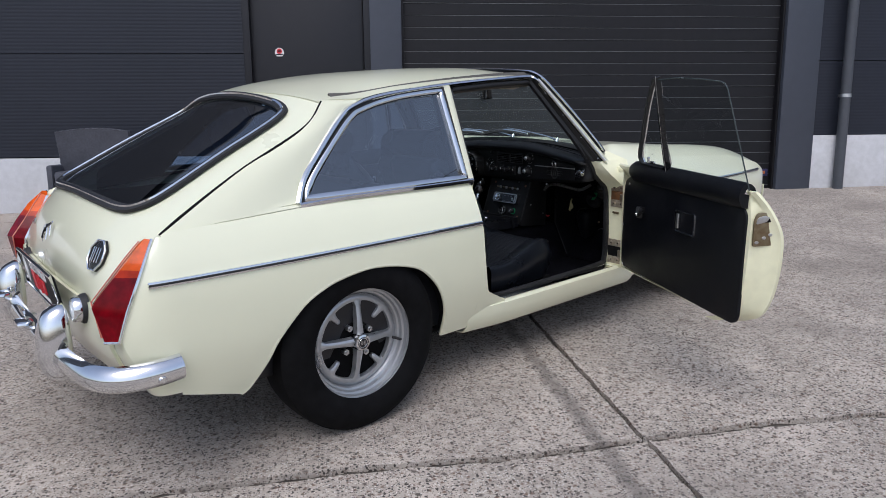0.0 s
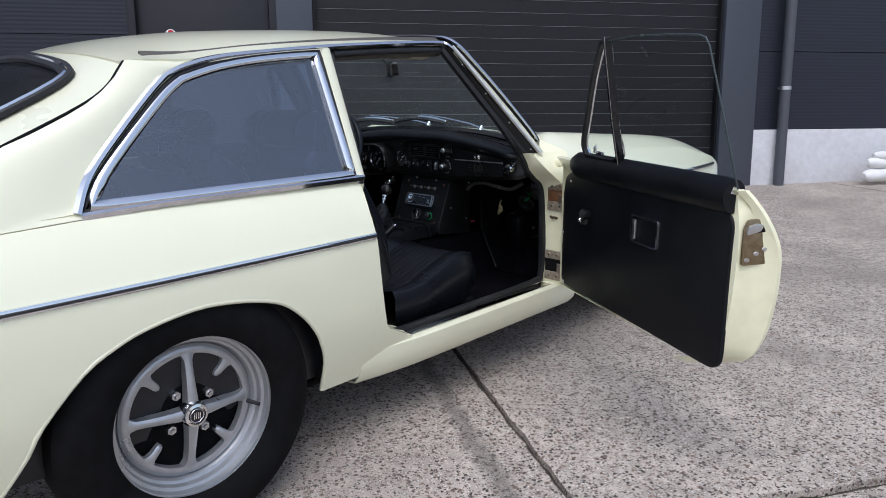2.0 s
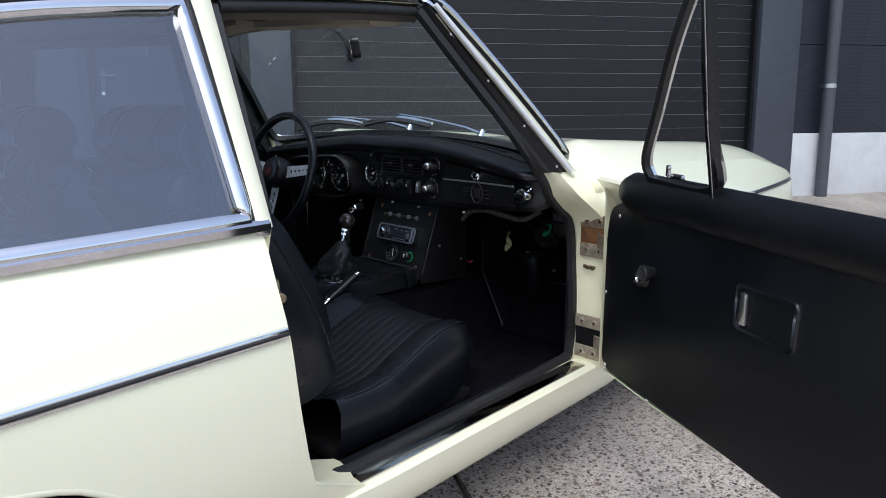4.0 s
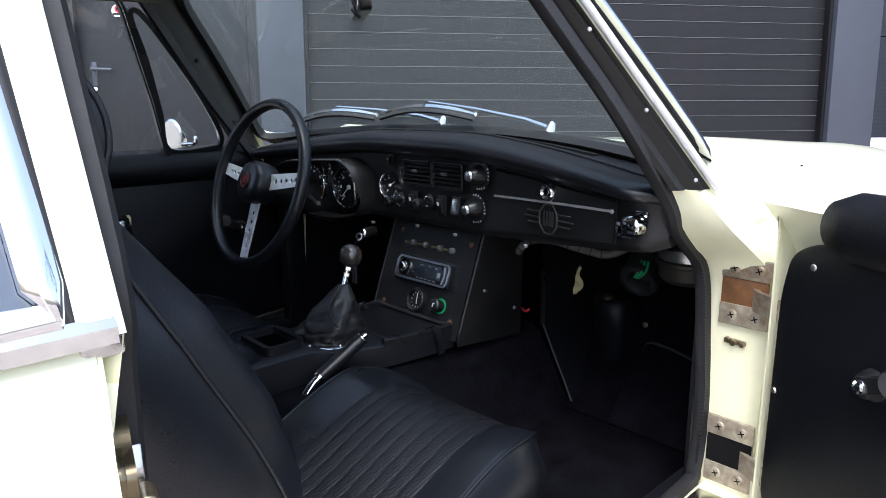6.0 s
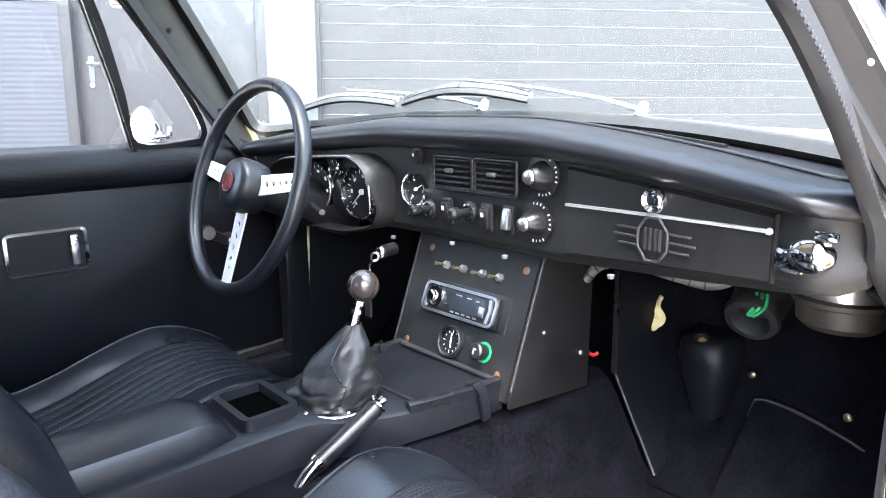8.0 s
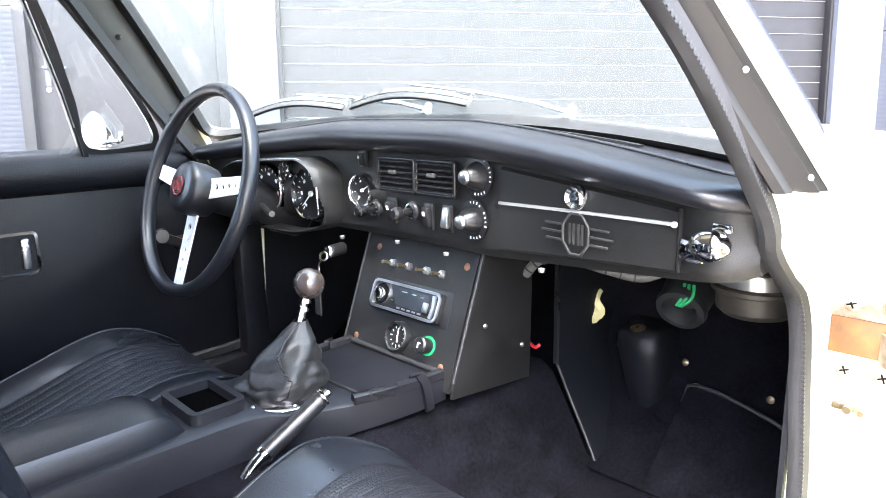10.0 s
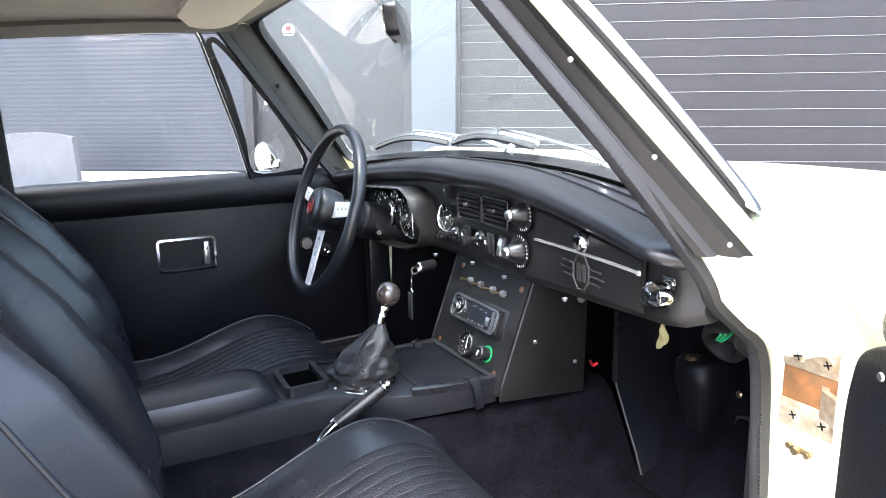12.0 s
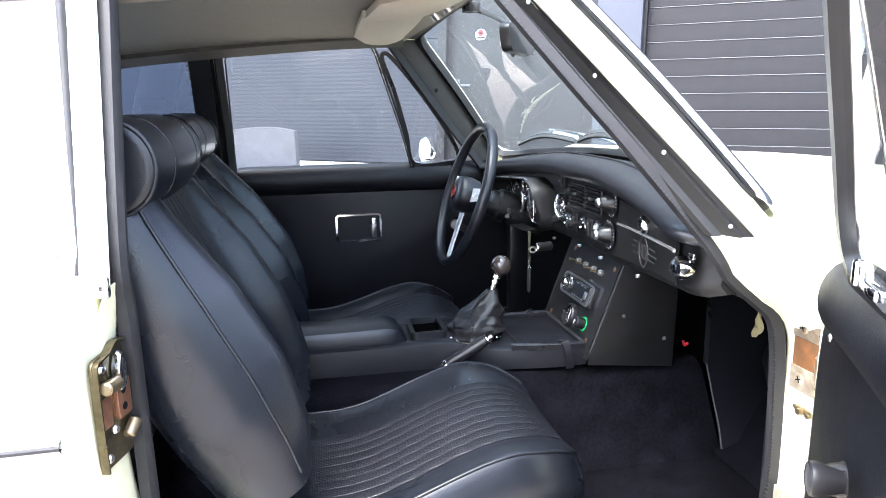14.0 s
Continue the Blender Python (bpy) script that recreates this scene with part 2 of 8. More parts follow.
def sweep(bm, pts, prof, closed=False, up=(0, 0, 1), scale=None):
    """A profile (across, up) swept along a line; a number gives a round tube."""
    pts = [Vector(p) for p in pts]
    if isinstance(prof, (int, float)):
        prof = [(prof * math.cos(2 * math.pi * k / 10), prof * math.sin(2 * math.pi * k / 10)) for k in range(10)]
    g = []
    k = len(pts)
    for i, p in enumerate(pts):
        d = (pts[(i + 1) % k] - pts[i - 1]) if closed else (pts[min(i + 1, k - 1)] - pts[max(i - 1, 0)])
        d.normalize()
        u = up(i) if callable(up) else Vector(up)
        a = d.cross(u)
        if a.length < 1e-5:
            a = d.orthogonal()
        a.normalize()
        c = a.cross(d)
        s = scale(i / max(1, k - 1)) if scale else 1
        g.append([p + a * x * s + c * y * s for x, y in prof])
    b = bmesh.new()
    vs = rows(b, g, close_u=closed, close_v=True)
    if not closed:
        b.faces.new(vs[0])
        b.faces.new(vs[-1][::-1])
    bmesh.ops.recalc_face_normals(b, faces=b.faces)
    join(bm, b)


def prism(bm, poly, h, m=None, bev=0.0, seg=2):
    """A flat outline (x, y) raised by h along z."""
    b = bmesh.new()
    lo = [b.verts.new((x, y, 0)) for x, y in poly]
    hi = [b.verts.new((x, y, h)) for x, y in poly]
    b.faces.new(lo[::-1])
    top = b.faces.new(hi)
    k = len(poly)
    for i in range(k):
        b.faces.new((lo[i], lo[(i + 1) % k], hi[(i + 1) % k], hi[i]))
    bmesh.ops.recalc_face_normals(b, faces=b.faces)
    if bev:
        bmesh.ops.bevel(b, geom=[e for e in b.edges if e in top.edges[:]], offset=bev, segments=seg, affect="EDGES", profile=0.5)
    join(bm, b, m)


def rounded(pts, r, n=5):
    """A flat outline with its corners rounded."""
    out = []
    k = len(pts)
    for i in range(k):
        a, p, c = Vector(pts[i - 1]), Vector(pts[i]), Vector(pts[(i + 1) % k])
        e = min(r, (a - p).length * 0.45, (c - p).length * 0.45)
        s, t = p + (a - p).normalized() * e, p + (c - p).normalized() * e
        for j in range(n + 1):
            f = j / n
            q = s * (1 - f) ** 2 + p * 2 * f * (1 - f) + t * f * f
            out.append((q.x, q.y))
    return out


def part(name, bm, material, parent=None, label="", m=None, sharp=38):
    """Link a bmesh as one mesh object, under a thing or a part."""
    bmesh.ops.recalc_face_normals(bm, faces=bm.faces)
    for f in bm.faces:
        f.smooth = True
    for e in bm.edges:
        if len(e.link_faces) == 2 and e.calc_face_angle(0) > radians(sharp):
            e.smooth = False
    me = bpy.data.meshes.new(name)
    bm.to_mesh(me)
    bm.free()
    me.materials.append(material)
    ob = new(name, me)
    if m is not None:
        ob.matrix_basis = m
    # no deeper than thing > part > sub-part
    while parent is not None and parent.parent is not None and parent.parent.parent is not None:
        parent = parent.parent
    if parent is not None:
        ob.parent = parent
    if label:
        ob["label"] = label
    return ob


def empty(name, m, label, category, kind="", group=""):
    ob = new(name)
    ob.matrix_basis = m
    return tagged(ob, label, category, group, kind)


def lerp(x, table):
    """Piecewise line through (x, y) pairs."""
    if x <= table[0][0]:
        return table[0][1]
    for (a, p), (b, q) in zip(table, table[1:]):
        if x <= b:
            return p + (q - p) * (x - a) / (b - a)
    return table[-1][1]


def sm(x, table):
    """As lerp, eased in a smooth line."""
    k = len(table)
    if x <= table[0][0]:
        return table[0][1]
    if x >= table[-1][0]:
        return table[-1][1]
    for i in range(k - 1):
        (a, p), (b, q) = table[i], table[i + 1]
        if x <= b:
            def slope(j):
                if 0 < j < k - 1:
                    return (table[j + 1][1] - table[j - 1][1]) / (table[j + 1][0] - table[j - 1][0])
                j = max(0, min(k - 2, j if j == 0 else j - 1))
                return (table[j + 1][1] - table[j][1]) / (table[j + 1][0] - table[j][0])
            h = b - a
            t = (x - a) / h
            return (2 * t ** 3 - 3 * t * t + 1) * p + (t ** 3 - 2 * t * t + t) * h * slope(i) + (3 * t * t - 2 * t ** 3) * q + (t ** 3 - t * t) * h * slope(i + 1)


def span(a, b, n):
    return [a + (b - a) * i / (n - 1) for i in range(n)]

# ---- the yard and the building ----
WALL = Matrix.Translation(SLOPE @ V(6.72, 0.598, 0.576)) @ Matrix.Rotation(radians(-35.2), 4, "Z")
PANEL = mat("dark_blue_panel", (0.0145, 0.0168, 0.0250), 0.45, 0, 0.08, 8, rvary=0.06, spec=0.35)
POST = mat("grey_steel_post", (0.055, 0.062, 0.080), 0.45, 0.1, 0.06, 10)
SLAT = mat("anthracite_slat", (0.009, 0.0088, 0.0105), 0.5, 0, 0.2, 14, bump=0.06, bscale=400, spec=0.3)
DOOR_GREY = mat("anthracite_door", (0.012, 0.0118, 0.0145), 0.42, 0, 0.08, 8, spec=0.35)
JOINT_GREY = mat("pale_slat_joint", (0.10, 0.104, 0.108), 0.5, 0.1, 0.2, 20)
PLINTH = mat("white_plinth", (0.58, 0.58, 0.59), 0.7, 0, 0.06, 20, bump=0.15, second=(0.48, 0.48, 0.48))
PIPE = mat("grey_downpipe", (0.06, 0.065, 0.075), 0.5, 0, 0.08, 20)
WICKER = mat("dark_wicker", (0.062, 0.064, 0.078), 0.55, 0, 0.3, 90, bump=0.4, bscale=160)


def concrete():
    m = mat("worn_aggregate_concrete", (0.44, 0.385, 0.325), 0.85, 0, 0.30, 26, spec=0.25)
    n, lk = m.node_tree.nodes, m.node_tree.links
    b = n["Principled BSDF"]
    base = b.inputs["Base Color"].links[0].from_socket
    tc = n.new("ShaderNodeTexCoord")

    def specks(scale, lo, hi, color, prev, seed, gate_at=0.45):
        mp = n.new("ShaderNodeMapping")
        mp.inputs["Location"].default_value = (seed, seed * 2, seed)
        wob = n.new("ShaderNodeTexNoise")
        wob.inputs["Scale"].default_value = scale * 1.3
        av = n.new("ShaderNodeVectorMath")
        av.operation = "MULTIPLY_ADD"
        av.inputs[1].default_value = (0.8 / scale,) * 3
        vo = n.new("ShaderNodeTexVoronoi")
        vo.inputs["Scale"].default_value = scale
        rg = n.new("ShaderNodeMapRange")
        rg.inputs["From Min"].default_value, rg.inputs["From Max"].default_value = hi, lo
        gate = n.new("ShaderNodeSeparateColor")
        gt = n.new("ShaderNodeMath")
        gt.operation = "GREATER_THAN"
        gt.inputs[1].default_value = gate_at
        mul = n.new("ShaderNodeMath")
        mul.operation = "MULTIPLY"
        mx = n.new("ShaderNodeMix")
        mx.data_type = "RGBA"
        mx.inputs["B"].default_value = (*color, 1)
        lk.new(tc.outputs["Object"], mp.inputs["Vector"])
        lk.new(mp.outputs[0], wob.inputs["Vector"])
        lk.new(wob.outputs["Color"], av.inputs[0])
        lk.new(mp.outputs[0], av.inputs[2])
        lk.new(av.outputs[0], vo.inputs["Vector"])
        lk.new(vo.outputs["Distance"], rg.inputs["Value"])
        lk.new(vo.outputs["Color"], gate.inputs[0])
        lk.new(gate.outputs[0], gt.inputs[0])
        lk.new(rg.outputs[0], mul.inputs[0])
        lk.new(gt.outputs[0], mul.inputs[1])
        lk.new(mul.outputs[0], mx.inputs["Factor"])
        lk.new(prev, mx.inputs["A"])
        return mx.outputs["Result"], mul.outputs[0]

    c, pits = specks(70, 0.28, 0.40, (0.060, 0.052, 0.046), base, 1.3)
    c, _ = specks(48, 0.15, 0.40, (0.17, 0.115, 0.085), c, 4.1)
    c, _ = specks(120, 0.2, 0.4, (0.66, 0.62, 0.56), c, 7.7)
    c, _ = specks(165, 0.25, 0.5, (0.085, 0.07, 0.058), c, 11.2, 0.5)
    c, _ = specks(34, 0.12, 0.34, (0.12, 0.10, 0.085), c, 15.9, 0.72)
    c, _ = specks(26, 0.10, 0.30, (0.52, 0.47, 0.41), c, 21.4, 0.70)
    # large damp and dirty areas
    st = n.new("ShaderNodeTexNoise")
    st.inputs["Scale"].default_value, st.inputs["Detail"].default_value = 0.9, 9
    rg = n.new("ShaderNodeMapRange")
    rg.inputs["From Min"].default_value, rg.inputs["From Max"].default_value = 0.46, 0.68
    rg.inputs["To Max"].default_value = 0.5
    mx = n.new("ShaderNodeMix")
    mx.data_type = "RGBA"
    mx.inputs["B"].default_value = (0.20, 0.175, 0.15, 1)
    lk.new(tc.outputs["Object"], st.inputs["Vector"])
    lk.new(st.outputs["Fac"], rg.inputs["Value"])
    lk.new(rg.outputs[0], mx.inputs["Factor"])
    lk.new(c, mx.inputs["A"])
    # dark tyre streak beside the long joint
    sep, wv, ad, sq, gs = n.new("ShaderNodeSeparateXYZ"), n.new("ShaderNodeTexNoise"), n.new("ShaderNodeMath"), n.new("ShaderNodeMath"), n.new("ShaderNodeMapRange")
    wv.inputs["Scale"].default_value, wv.inputs["Detail"].default_value = 2.5, 5
    ad.operation, ad.inputs[1].default_value, sq.operation = "MULTIPLY_ADD", 0.10, "ABSOLUTE"
    gs.inputs["From Min"].default_value, gs.inputs["From Max"].default_value = 0.045, 0.012
    gs.inputs["To Min"].default_value, gs.inputs["To Max"].default_value = 0.0, 0.55
    of = n.new("ShaderNodeMath")
    of.operation, of.inputs[1].default_value = "ADD", 0.10
    lk.new(tc.outputs["Object"], sep.inputs[0])
    lk.new(tc.outputs["Object"], wv.inputs["Vector"])
    lk.new(wv.outputs["Fac"], ad.inputs[0])
    lk.new(sep.outputs["X"], of.inputs[0])
    lk.new(of.outputs[0], ad.inputs[2])
    lk.new(ad.outputs[0], sq.inputs[0])
    lk.new(sq.outputs[0], gs.inputs["Value"])
    m2 = n.new("ShaderNodeMix")
    m2.data_type = "RGBA"
    m2.inputs["B"].default_value = (0.11, 0.10, 0.09, 1)
    lk.new(gs.outputs[0], m2.inputs["Factor"])
    lk.new(mx.outputs["Result"], m2.inputs["A"])
    lk.new(m2.outputs["Result"], b.inputs["Base Color"])
    bp = n.new("ShaderNodeBump")
    bp.inputs["Strength"].default_value, bp.inputs["Distance"].default_value = 0.6, 0.003
    bp.invert = True
    lk.new(pits, bp.inputs["Height"])
    lk.new(bp.outputs["Normal"], b.inputs["Normal"])
    return m


CONCRETE = concrete()
SOIL = mat("dark_joint_dirt", (0.075, 0.063, 0.051), 0.95, 0, 0.6, 60, bump=0.5)

bm = bmesh.new()
rows(bm, [[V(x, y, -0.022) for y in (-150, -20, 20, 150)] for x in (-150, -20, 20, 150)])
ground = tagged(part("ground", bm, SOIL, m=SLOPE), "bare sloping yard under the concrete slabs", "ground", kind="structure")
# concrete slabs with worn, uneven edges
JOINT = Matrix.Translation((0.62, -1.40, 0)) @ Matrix.Rotation(radians(-30.4), 4, "Z")
XS = [-60, -33, -22, -16.2, -10.8, -5.4, 0, 5.2, 10.4, 16, 22, 33, 60]
YS = [-60, -33, -22, -15, -10, -5, 0, 4.9, 9.8, 15, 22, 60]


def edge_line(a, b, k, off, side):
    pts = []
    near = max(abs(a.x), abs(a.y), abs(b.x), abs(b.y)) < 12
    n = 140 if near else 2
    nrm = Vector((-(b - a).y, (b - a).x)).normalized()
    for i in range(n):
        t = i / n
        p = a.lerp(b, t)
        w = 0.0
        if near and i:
            w = side * (0.030 * noise.noise(V(p.x * 1.3, p.y * 1.3, k)) + 0.010 * noise.noise(V(p.x * 7, p.y * 7, 3))) + (0.016 if k else 0.024) * abs(noise.noise(V(p.x * 11, p.y * 11, off))) + 0.003 * noise.noise(V(p.x * 40, p.y * 40, off))
        pts.append(p + nrm * (w + ((0.008 if k else 0.014) if near else 0)))
    return pts


for i in range(len(XS) - 1):
    for j in range(len(YS) - 1):
        c = [Vector((XS[i], YS[j])), Vector((XS[i + 1], YS[j])), Vector((XS[i + 1], YS[j + 1])), Vector((XS[i], YS[j + 1]))]
        ring = []
        for k in range(4):
            ring += edge_line(c[k], c[(k + 1) % 4], k % 2, 5 + 3 * k, 1 if k < 2 else -1)
        bm = bmesh.new()
        top = [bm.verts.new((p.x, p.y, 0)) for p in ring]
        low = [bm.verts.new((p.x, p.y, -0.02)) for p in ring]
        bm.faces.new(top)
        for k in range(len(ring)):
            bm.faces.new((top[k], low[k], low[(k + 1) % len(ring)], top[(k + 1) % len(ring)]))
        part("paving_slab", bm, CONCRETE, ground, m=JOINT)

# the facade: x to the right, y inwards, z up from the plinth's top
building = empty("building", WALL, "dark blue industrial unit with a roller shutter", "building", kind="structure")


def ribbed(name, x0, x1, z0, z1, pitch, depth, y=0.0):
    bm = bmesh.new()
    g = []
    z = z0
    while z < z1:
        for dz, dy in ((0, 0), (pitch * 0.55, 0), (pitch * 0.65, depth), (pitch * 0.9, depth)):
            g.append([V(x0, y + dy, min(z + dz, z1)), V(x1, y + dy, min(z + dz, z1))])
        z += pitch
    back = [[V(x0, y + 0.18, z1), V(x1, y + 0.18, z1)], [V(x0, y + 0.18, z0), V(x1, y + 0.18, z0)]]
    rows(bm, g + back, close_u=True)
    return bm


for name, x0, x1, z0 in (("wall_panel", 0.05, 9.0, 0.0), ("wall_panel", -16.0, -5.99, -0.14)):
    z = z0
    for top in (0.79 if x0 > 0 else 0.86, 1.85, 2.9, 3.95, 5.0):
        part(name, ribbed(name, x0, x1, z + 0.006, top, 0.034, 0.0005), PANEL, building)
        z = top
bm = bmesh.new()
box(bm, (4.5, 0.06, -0.55), (8.9, 0.16, 1.1), 0.006)
part("plinth", bm, PLINTH, building, "white rendered plinth")
bm = bmesh.new()
box(bm, (-11.0, 0.06, -0.71), (10.0, 0.16, 1.13), 0.006)
part("plinth", bm, PLINTH, building, "white rendered plinth")
for x0, x1, y in ((-0.345, 0.05, -0.03), (-4.745, -4.42, -0.03)):
    bm = bmesh.new()
    box(bm, ((x0 + x1) / 2, 0.10, 2.0), (x1 - x0, 0.26, 6.0), 0.008)
    part("steel_post", bm, POST, building)
bm = bmesh.new()
box(bm, (-0.352, 0.07, 2.0), (0.03, 0.10, 6.0), 0.004)
part("shutter_guide", bm, SLAT, building)
bm = bmesh.new()
box(bm, (-4.41, 0.07, 2.0), (0.03, 0.10, 6.0), 0.004)
part("shutter_guide", bm, SLAT, building)
bm = bmesh.new()
box(bm, (-2.4, 0.10, 4.3), (4.3, 0.25, 1.4), 0.01)
part("lintel", bm, PANEL, building)
# roller shutter of interlocking slats, one mesh shared by all
bm = bmesh.new()
prof = [(0.006, 0.003), (0.003, 0.006), (0.0025, 0.034), (0.003, 0.062), (0.003, 0.112), (0.006, 0.116), (0.026, 0.116), (0.026, 0.003)]
rows(bm, [[V(x, y, z) for y, z in prof] for x in (-4.425, -0.335)], close_v=True)
for f in (bm.verts[:8], bm.verts[8:]):
    bm.faces.new(list(f))
first = part("slat", bm, SLAT, building, m=Matrix.Translation((0, 0.085, -0.657)), sharp=30)
for k in range(1, 36):
    ob = new("slat", first.data)
    ob.parent = building
    ob.matrix_basis = Matrix.Translation((0, 0.085, -0.657 + 0.1193 * k))
bm = bmesh.new()
box(bm, (-2.38, 0.0885, -0.0005), (4.09, 0.007, 0.0055), 0.001)
first = part("slat_joint", bm, JOINT_GREY, building, "pale line between two slats", m=Matrix.Translation((0, 0, -0.657)))
for k in range(1, 36):
    ob = new("slat_joint", first.data)
    ob.parent = building
    ob.matrix_basis = Matrix.Translation((0, 0, -0.657 + 0.1193 * k))
bm = bmesh.new()
rows(bm, [[V(x, 0.125, z) for z in (-0.7, 3.7)] for x in (-4.44, -0.32)])
part("shutter_backing", bm, UNDER, building)
bm = bmesh.new()
box(bm, (-0.52, 0.068, -0.40), (0.26, 0.006, 0.075), 0.001)
lab = part("shutter_label", bm, mat("label_navy", (0.03, 0.03, 0.09), 0.4), building, "small navy maker's label")
bm = bmesh.new()
for k in range(8):
    box(bm, (-0.60 + 0.024 * k, 0.0635, -0.40), (0.016, 0.003, 0.032), 0)
part("label_bar", bm, mat("label_orange", (0.6, 0.16, 0.03), 0.5), lab)
# personnel door beside the post
bm = bmesh.new()
for x in (-5.95, -4.765):
    box(bm, (x, 0.05, 0.8), (0.07, 0.16, 3.4), 0.005)
box(bm, (-5.36, 0.05, 2.3), (1.2, 0.16, 0.4), 0.005)
pd = part("door_frame", bm, DOOR_GREY, building)
bm = bmesh.new()
box(bm, (-5.36, 0.055, 0.55), (1.11, 0.06, 3.06), 0.004)
leaf = part("door_leaf", bm, DOOR_GREY, building, "flush anthracite steel door")
bm = bmesh.new()
cyl(bm, (-5.83, 0.03, 0.49), (-5.83, -0.03, 0.49), 0.011)
cyl(bm, (-5.84, -0.03, 0.49), (-5.70, -0.03, 0.485), 0.010, bev=0.004)
box(bm, (-5.83, 0.023, 0.46), (0.035, 0.008, 0.16), 0.004)
part("door_handle", bm, POST, leaf)
bm = bmesh.new()
cyl(bm, (-5.83, 0.03, 0.36), (-5.83, 0.012, 0.36), 0.014)
part("lock_cylinder", bm, CHROME, leaf)
# round sticker with unreadable lines
bm = bmesh.new()
cyl(bm, (-5.645, 0.0245, 0.875), (-5.645, 0.023, 0.875), 0.045, seg=28)
stk = part("sticker", bm, WHITE_INK, leaf, "small round white sticker with red and dark print")
bm = bmesh.new()
cyl(bm, (-5.645, 0.0228, 0.888), (-5.645, 0.0218, 0.888), 0.026, seg=24)
part("sticker_print", bm, RED_INK, stk)
bm = bmesh.new()
box(bm, (-5.645, 0.0222, 0.855), (0.075, 0.001, 0.012))
box(bm, (-5.645, 0.0222, 0.833), (0.055, 0.001, 0.008))
box(bm, (-5.645, 0.0208, 0.888), (0.03, 0.001, 0.014))
part("sticker_bars", bm, PLATE, stk)
# downpipe with its bands
bm = bmesh.new()
cyl(bm, (0.335, -0.09, -0.62), (0.335, -0.09, 5.0), 0.052, seg=24)
dp = part("downpipe", bm, PIPE, building, "dark grey round downpipe")
for z in (0.42, 2.6):
    bm = bmesh.new()
    cyl(bm, (0.335, -0.09, z - 0.018), (0.335, -0.09, z + 0.018), 0.057, seg=24)
    box(bm, (0.335, -0.03, z), (0.05, 0.09, 0.03), 0.003)
    part("pipe_band", bm, STEEL, dp)
# the rest of the unit behind the facade
bm = bmesh.new()
box(bm, (-3.5, 4.6, 2.0), (25.0, 8.6, 6.4), 0.02)
part("building_body", bm, PANEL, building)
bm = bmesh.new()
box(bm, (-3.5, 4.4, 5.25), (25.2, 9.0, 0.12), 0.02)
part("roof_edge", bm, POST, building)

# wicker garden chair by the plinth
chair = empty("garden_chair", WALL @ Matrix.Translation((-7.27, -0.50, -0.62)) @ Matrix.Diagonal((1.14, 1, 1.09, 1)), "dark woven wicker garden chair against the wall", "chair")
bm = bmesh.new()
g = []
for u in span(-0.29, 0.29, 25):
    g.append([V(u * (1 - 0.06 * (1 - v)), 0.06 - 0.10 * v - 0.05 * (u / 0.29) ** 2 + 0.002 * math.sin(v * 90) * (1 if int((u + 1) * 40) % 2 else -1), 0.02 + v * (0.68 - 0.03 * (u / 0.29) ** 2)) for v in span(0, 1, 40)])
slab(bm, g, 0.03)
part("backrest", bm, WICKER, chair)
bm = bmesh.new()
box(bm, (0, -0.16, 0.20), (0.50, 0.30, 0.30), 0.03)
part("seat", bm, WICKER, chair)
for s in (-1, 1):
    bm = bmesh.new()
    box(bm, (s * 0.285, -0.14, 0.20), (0.05, 0.30, 0.40), 0.02)
    part("armrest", bm, WICKER, chair)

# stack of white pipes or rolled sheeting against the plinth
BAG = mat("white_sheeting", (0.70, 0.70, 0.68), 0.6, 0, 0.08, 15, bump=0.3, bscale=60)
stack = empty("rolled_sheeting", WALL @ Matrix.Translation((1.15, -0.32, -0.565)), "stack of white rolled plastic sheeting by the plinth", "sheeting")
for k, (z, r, x0) in enumerate(((0.075, 0.075, 0.0), (0.205, 0.065, 0.05), (0.30, 0.05, 0.12))):
    bm = bmesh.new()
    pts = [V(x0 + 1.4 * t, 0.03 * math.sin(5 * t + k), z + 0.012 * math.sin(9 * t + 2 * k)) for t in span(0, 1, 30)]
    sweep(bm, pts, [(r * math.cos(a), r * 0.9 * math.sin(a)) for a in span(0, 2 * math.pi, 17)[:-1]], scale=lambda t: min(1, 0.45 + 12 * t) * (1 + 0.05 * math.sin(t * 40)))
    part("roll", bm, BAG, stack)

# ---- the car ----
car = empty("car", SLOPE, "cream vintage coupe with chrome trim and one door wide open", "car")

SIDE = [(0.18, 0.655), (0.22, 0.672), (0.30, 0.704), (0.42, 0.735), (0.52, 0.742), (0.60, 0.740), (0.64, 0.734), (0.67, 0.722), (0.71, 0.700), (0.75, 0.672), (0.79, 0.636)]
PLAN = [(-0.80, 0.93), (-0.66, 0.978), (-0.45, 0.995), (-0.1, 1.0), (0.6, 0.985), (1.5, 0.985), (2.2, 0.995), (2.6, 0.975), (2.85, 0.93), (3.02, 0.84)]


def half(x, z):
    """Half width of the body below the waist."""
    return sm(z, SIDE) * sm(x, PLAN)


def upper(x, z):
    """Half width of the glasshouse."""
    y = 0.634 - 0.35 * (z - 0.79)
    return y - 0.10 * max(0, (-0.05 - x)) ** 1.6 * max(0, min(1, (z - 0.77) / 0.25))


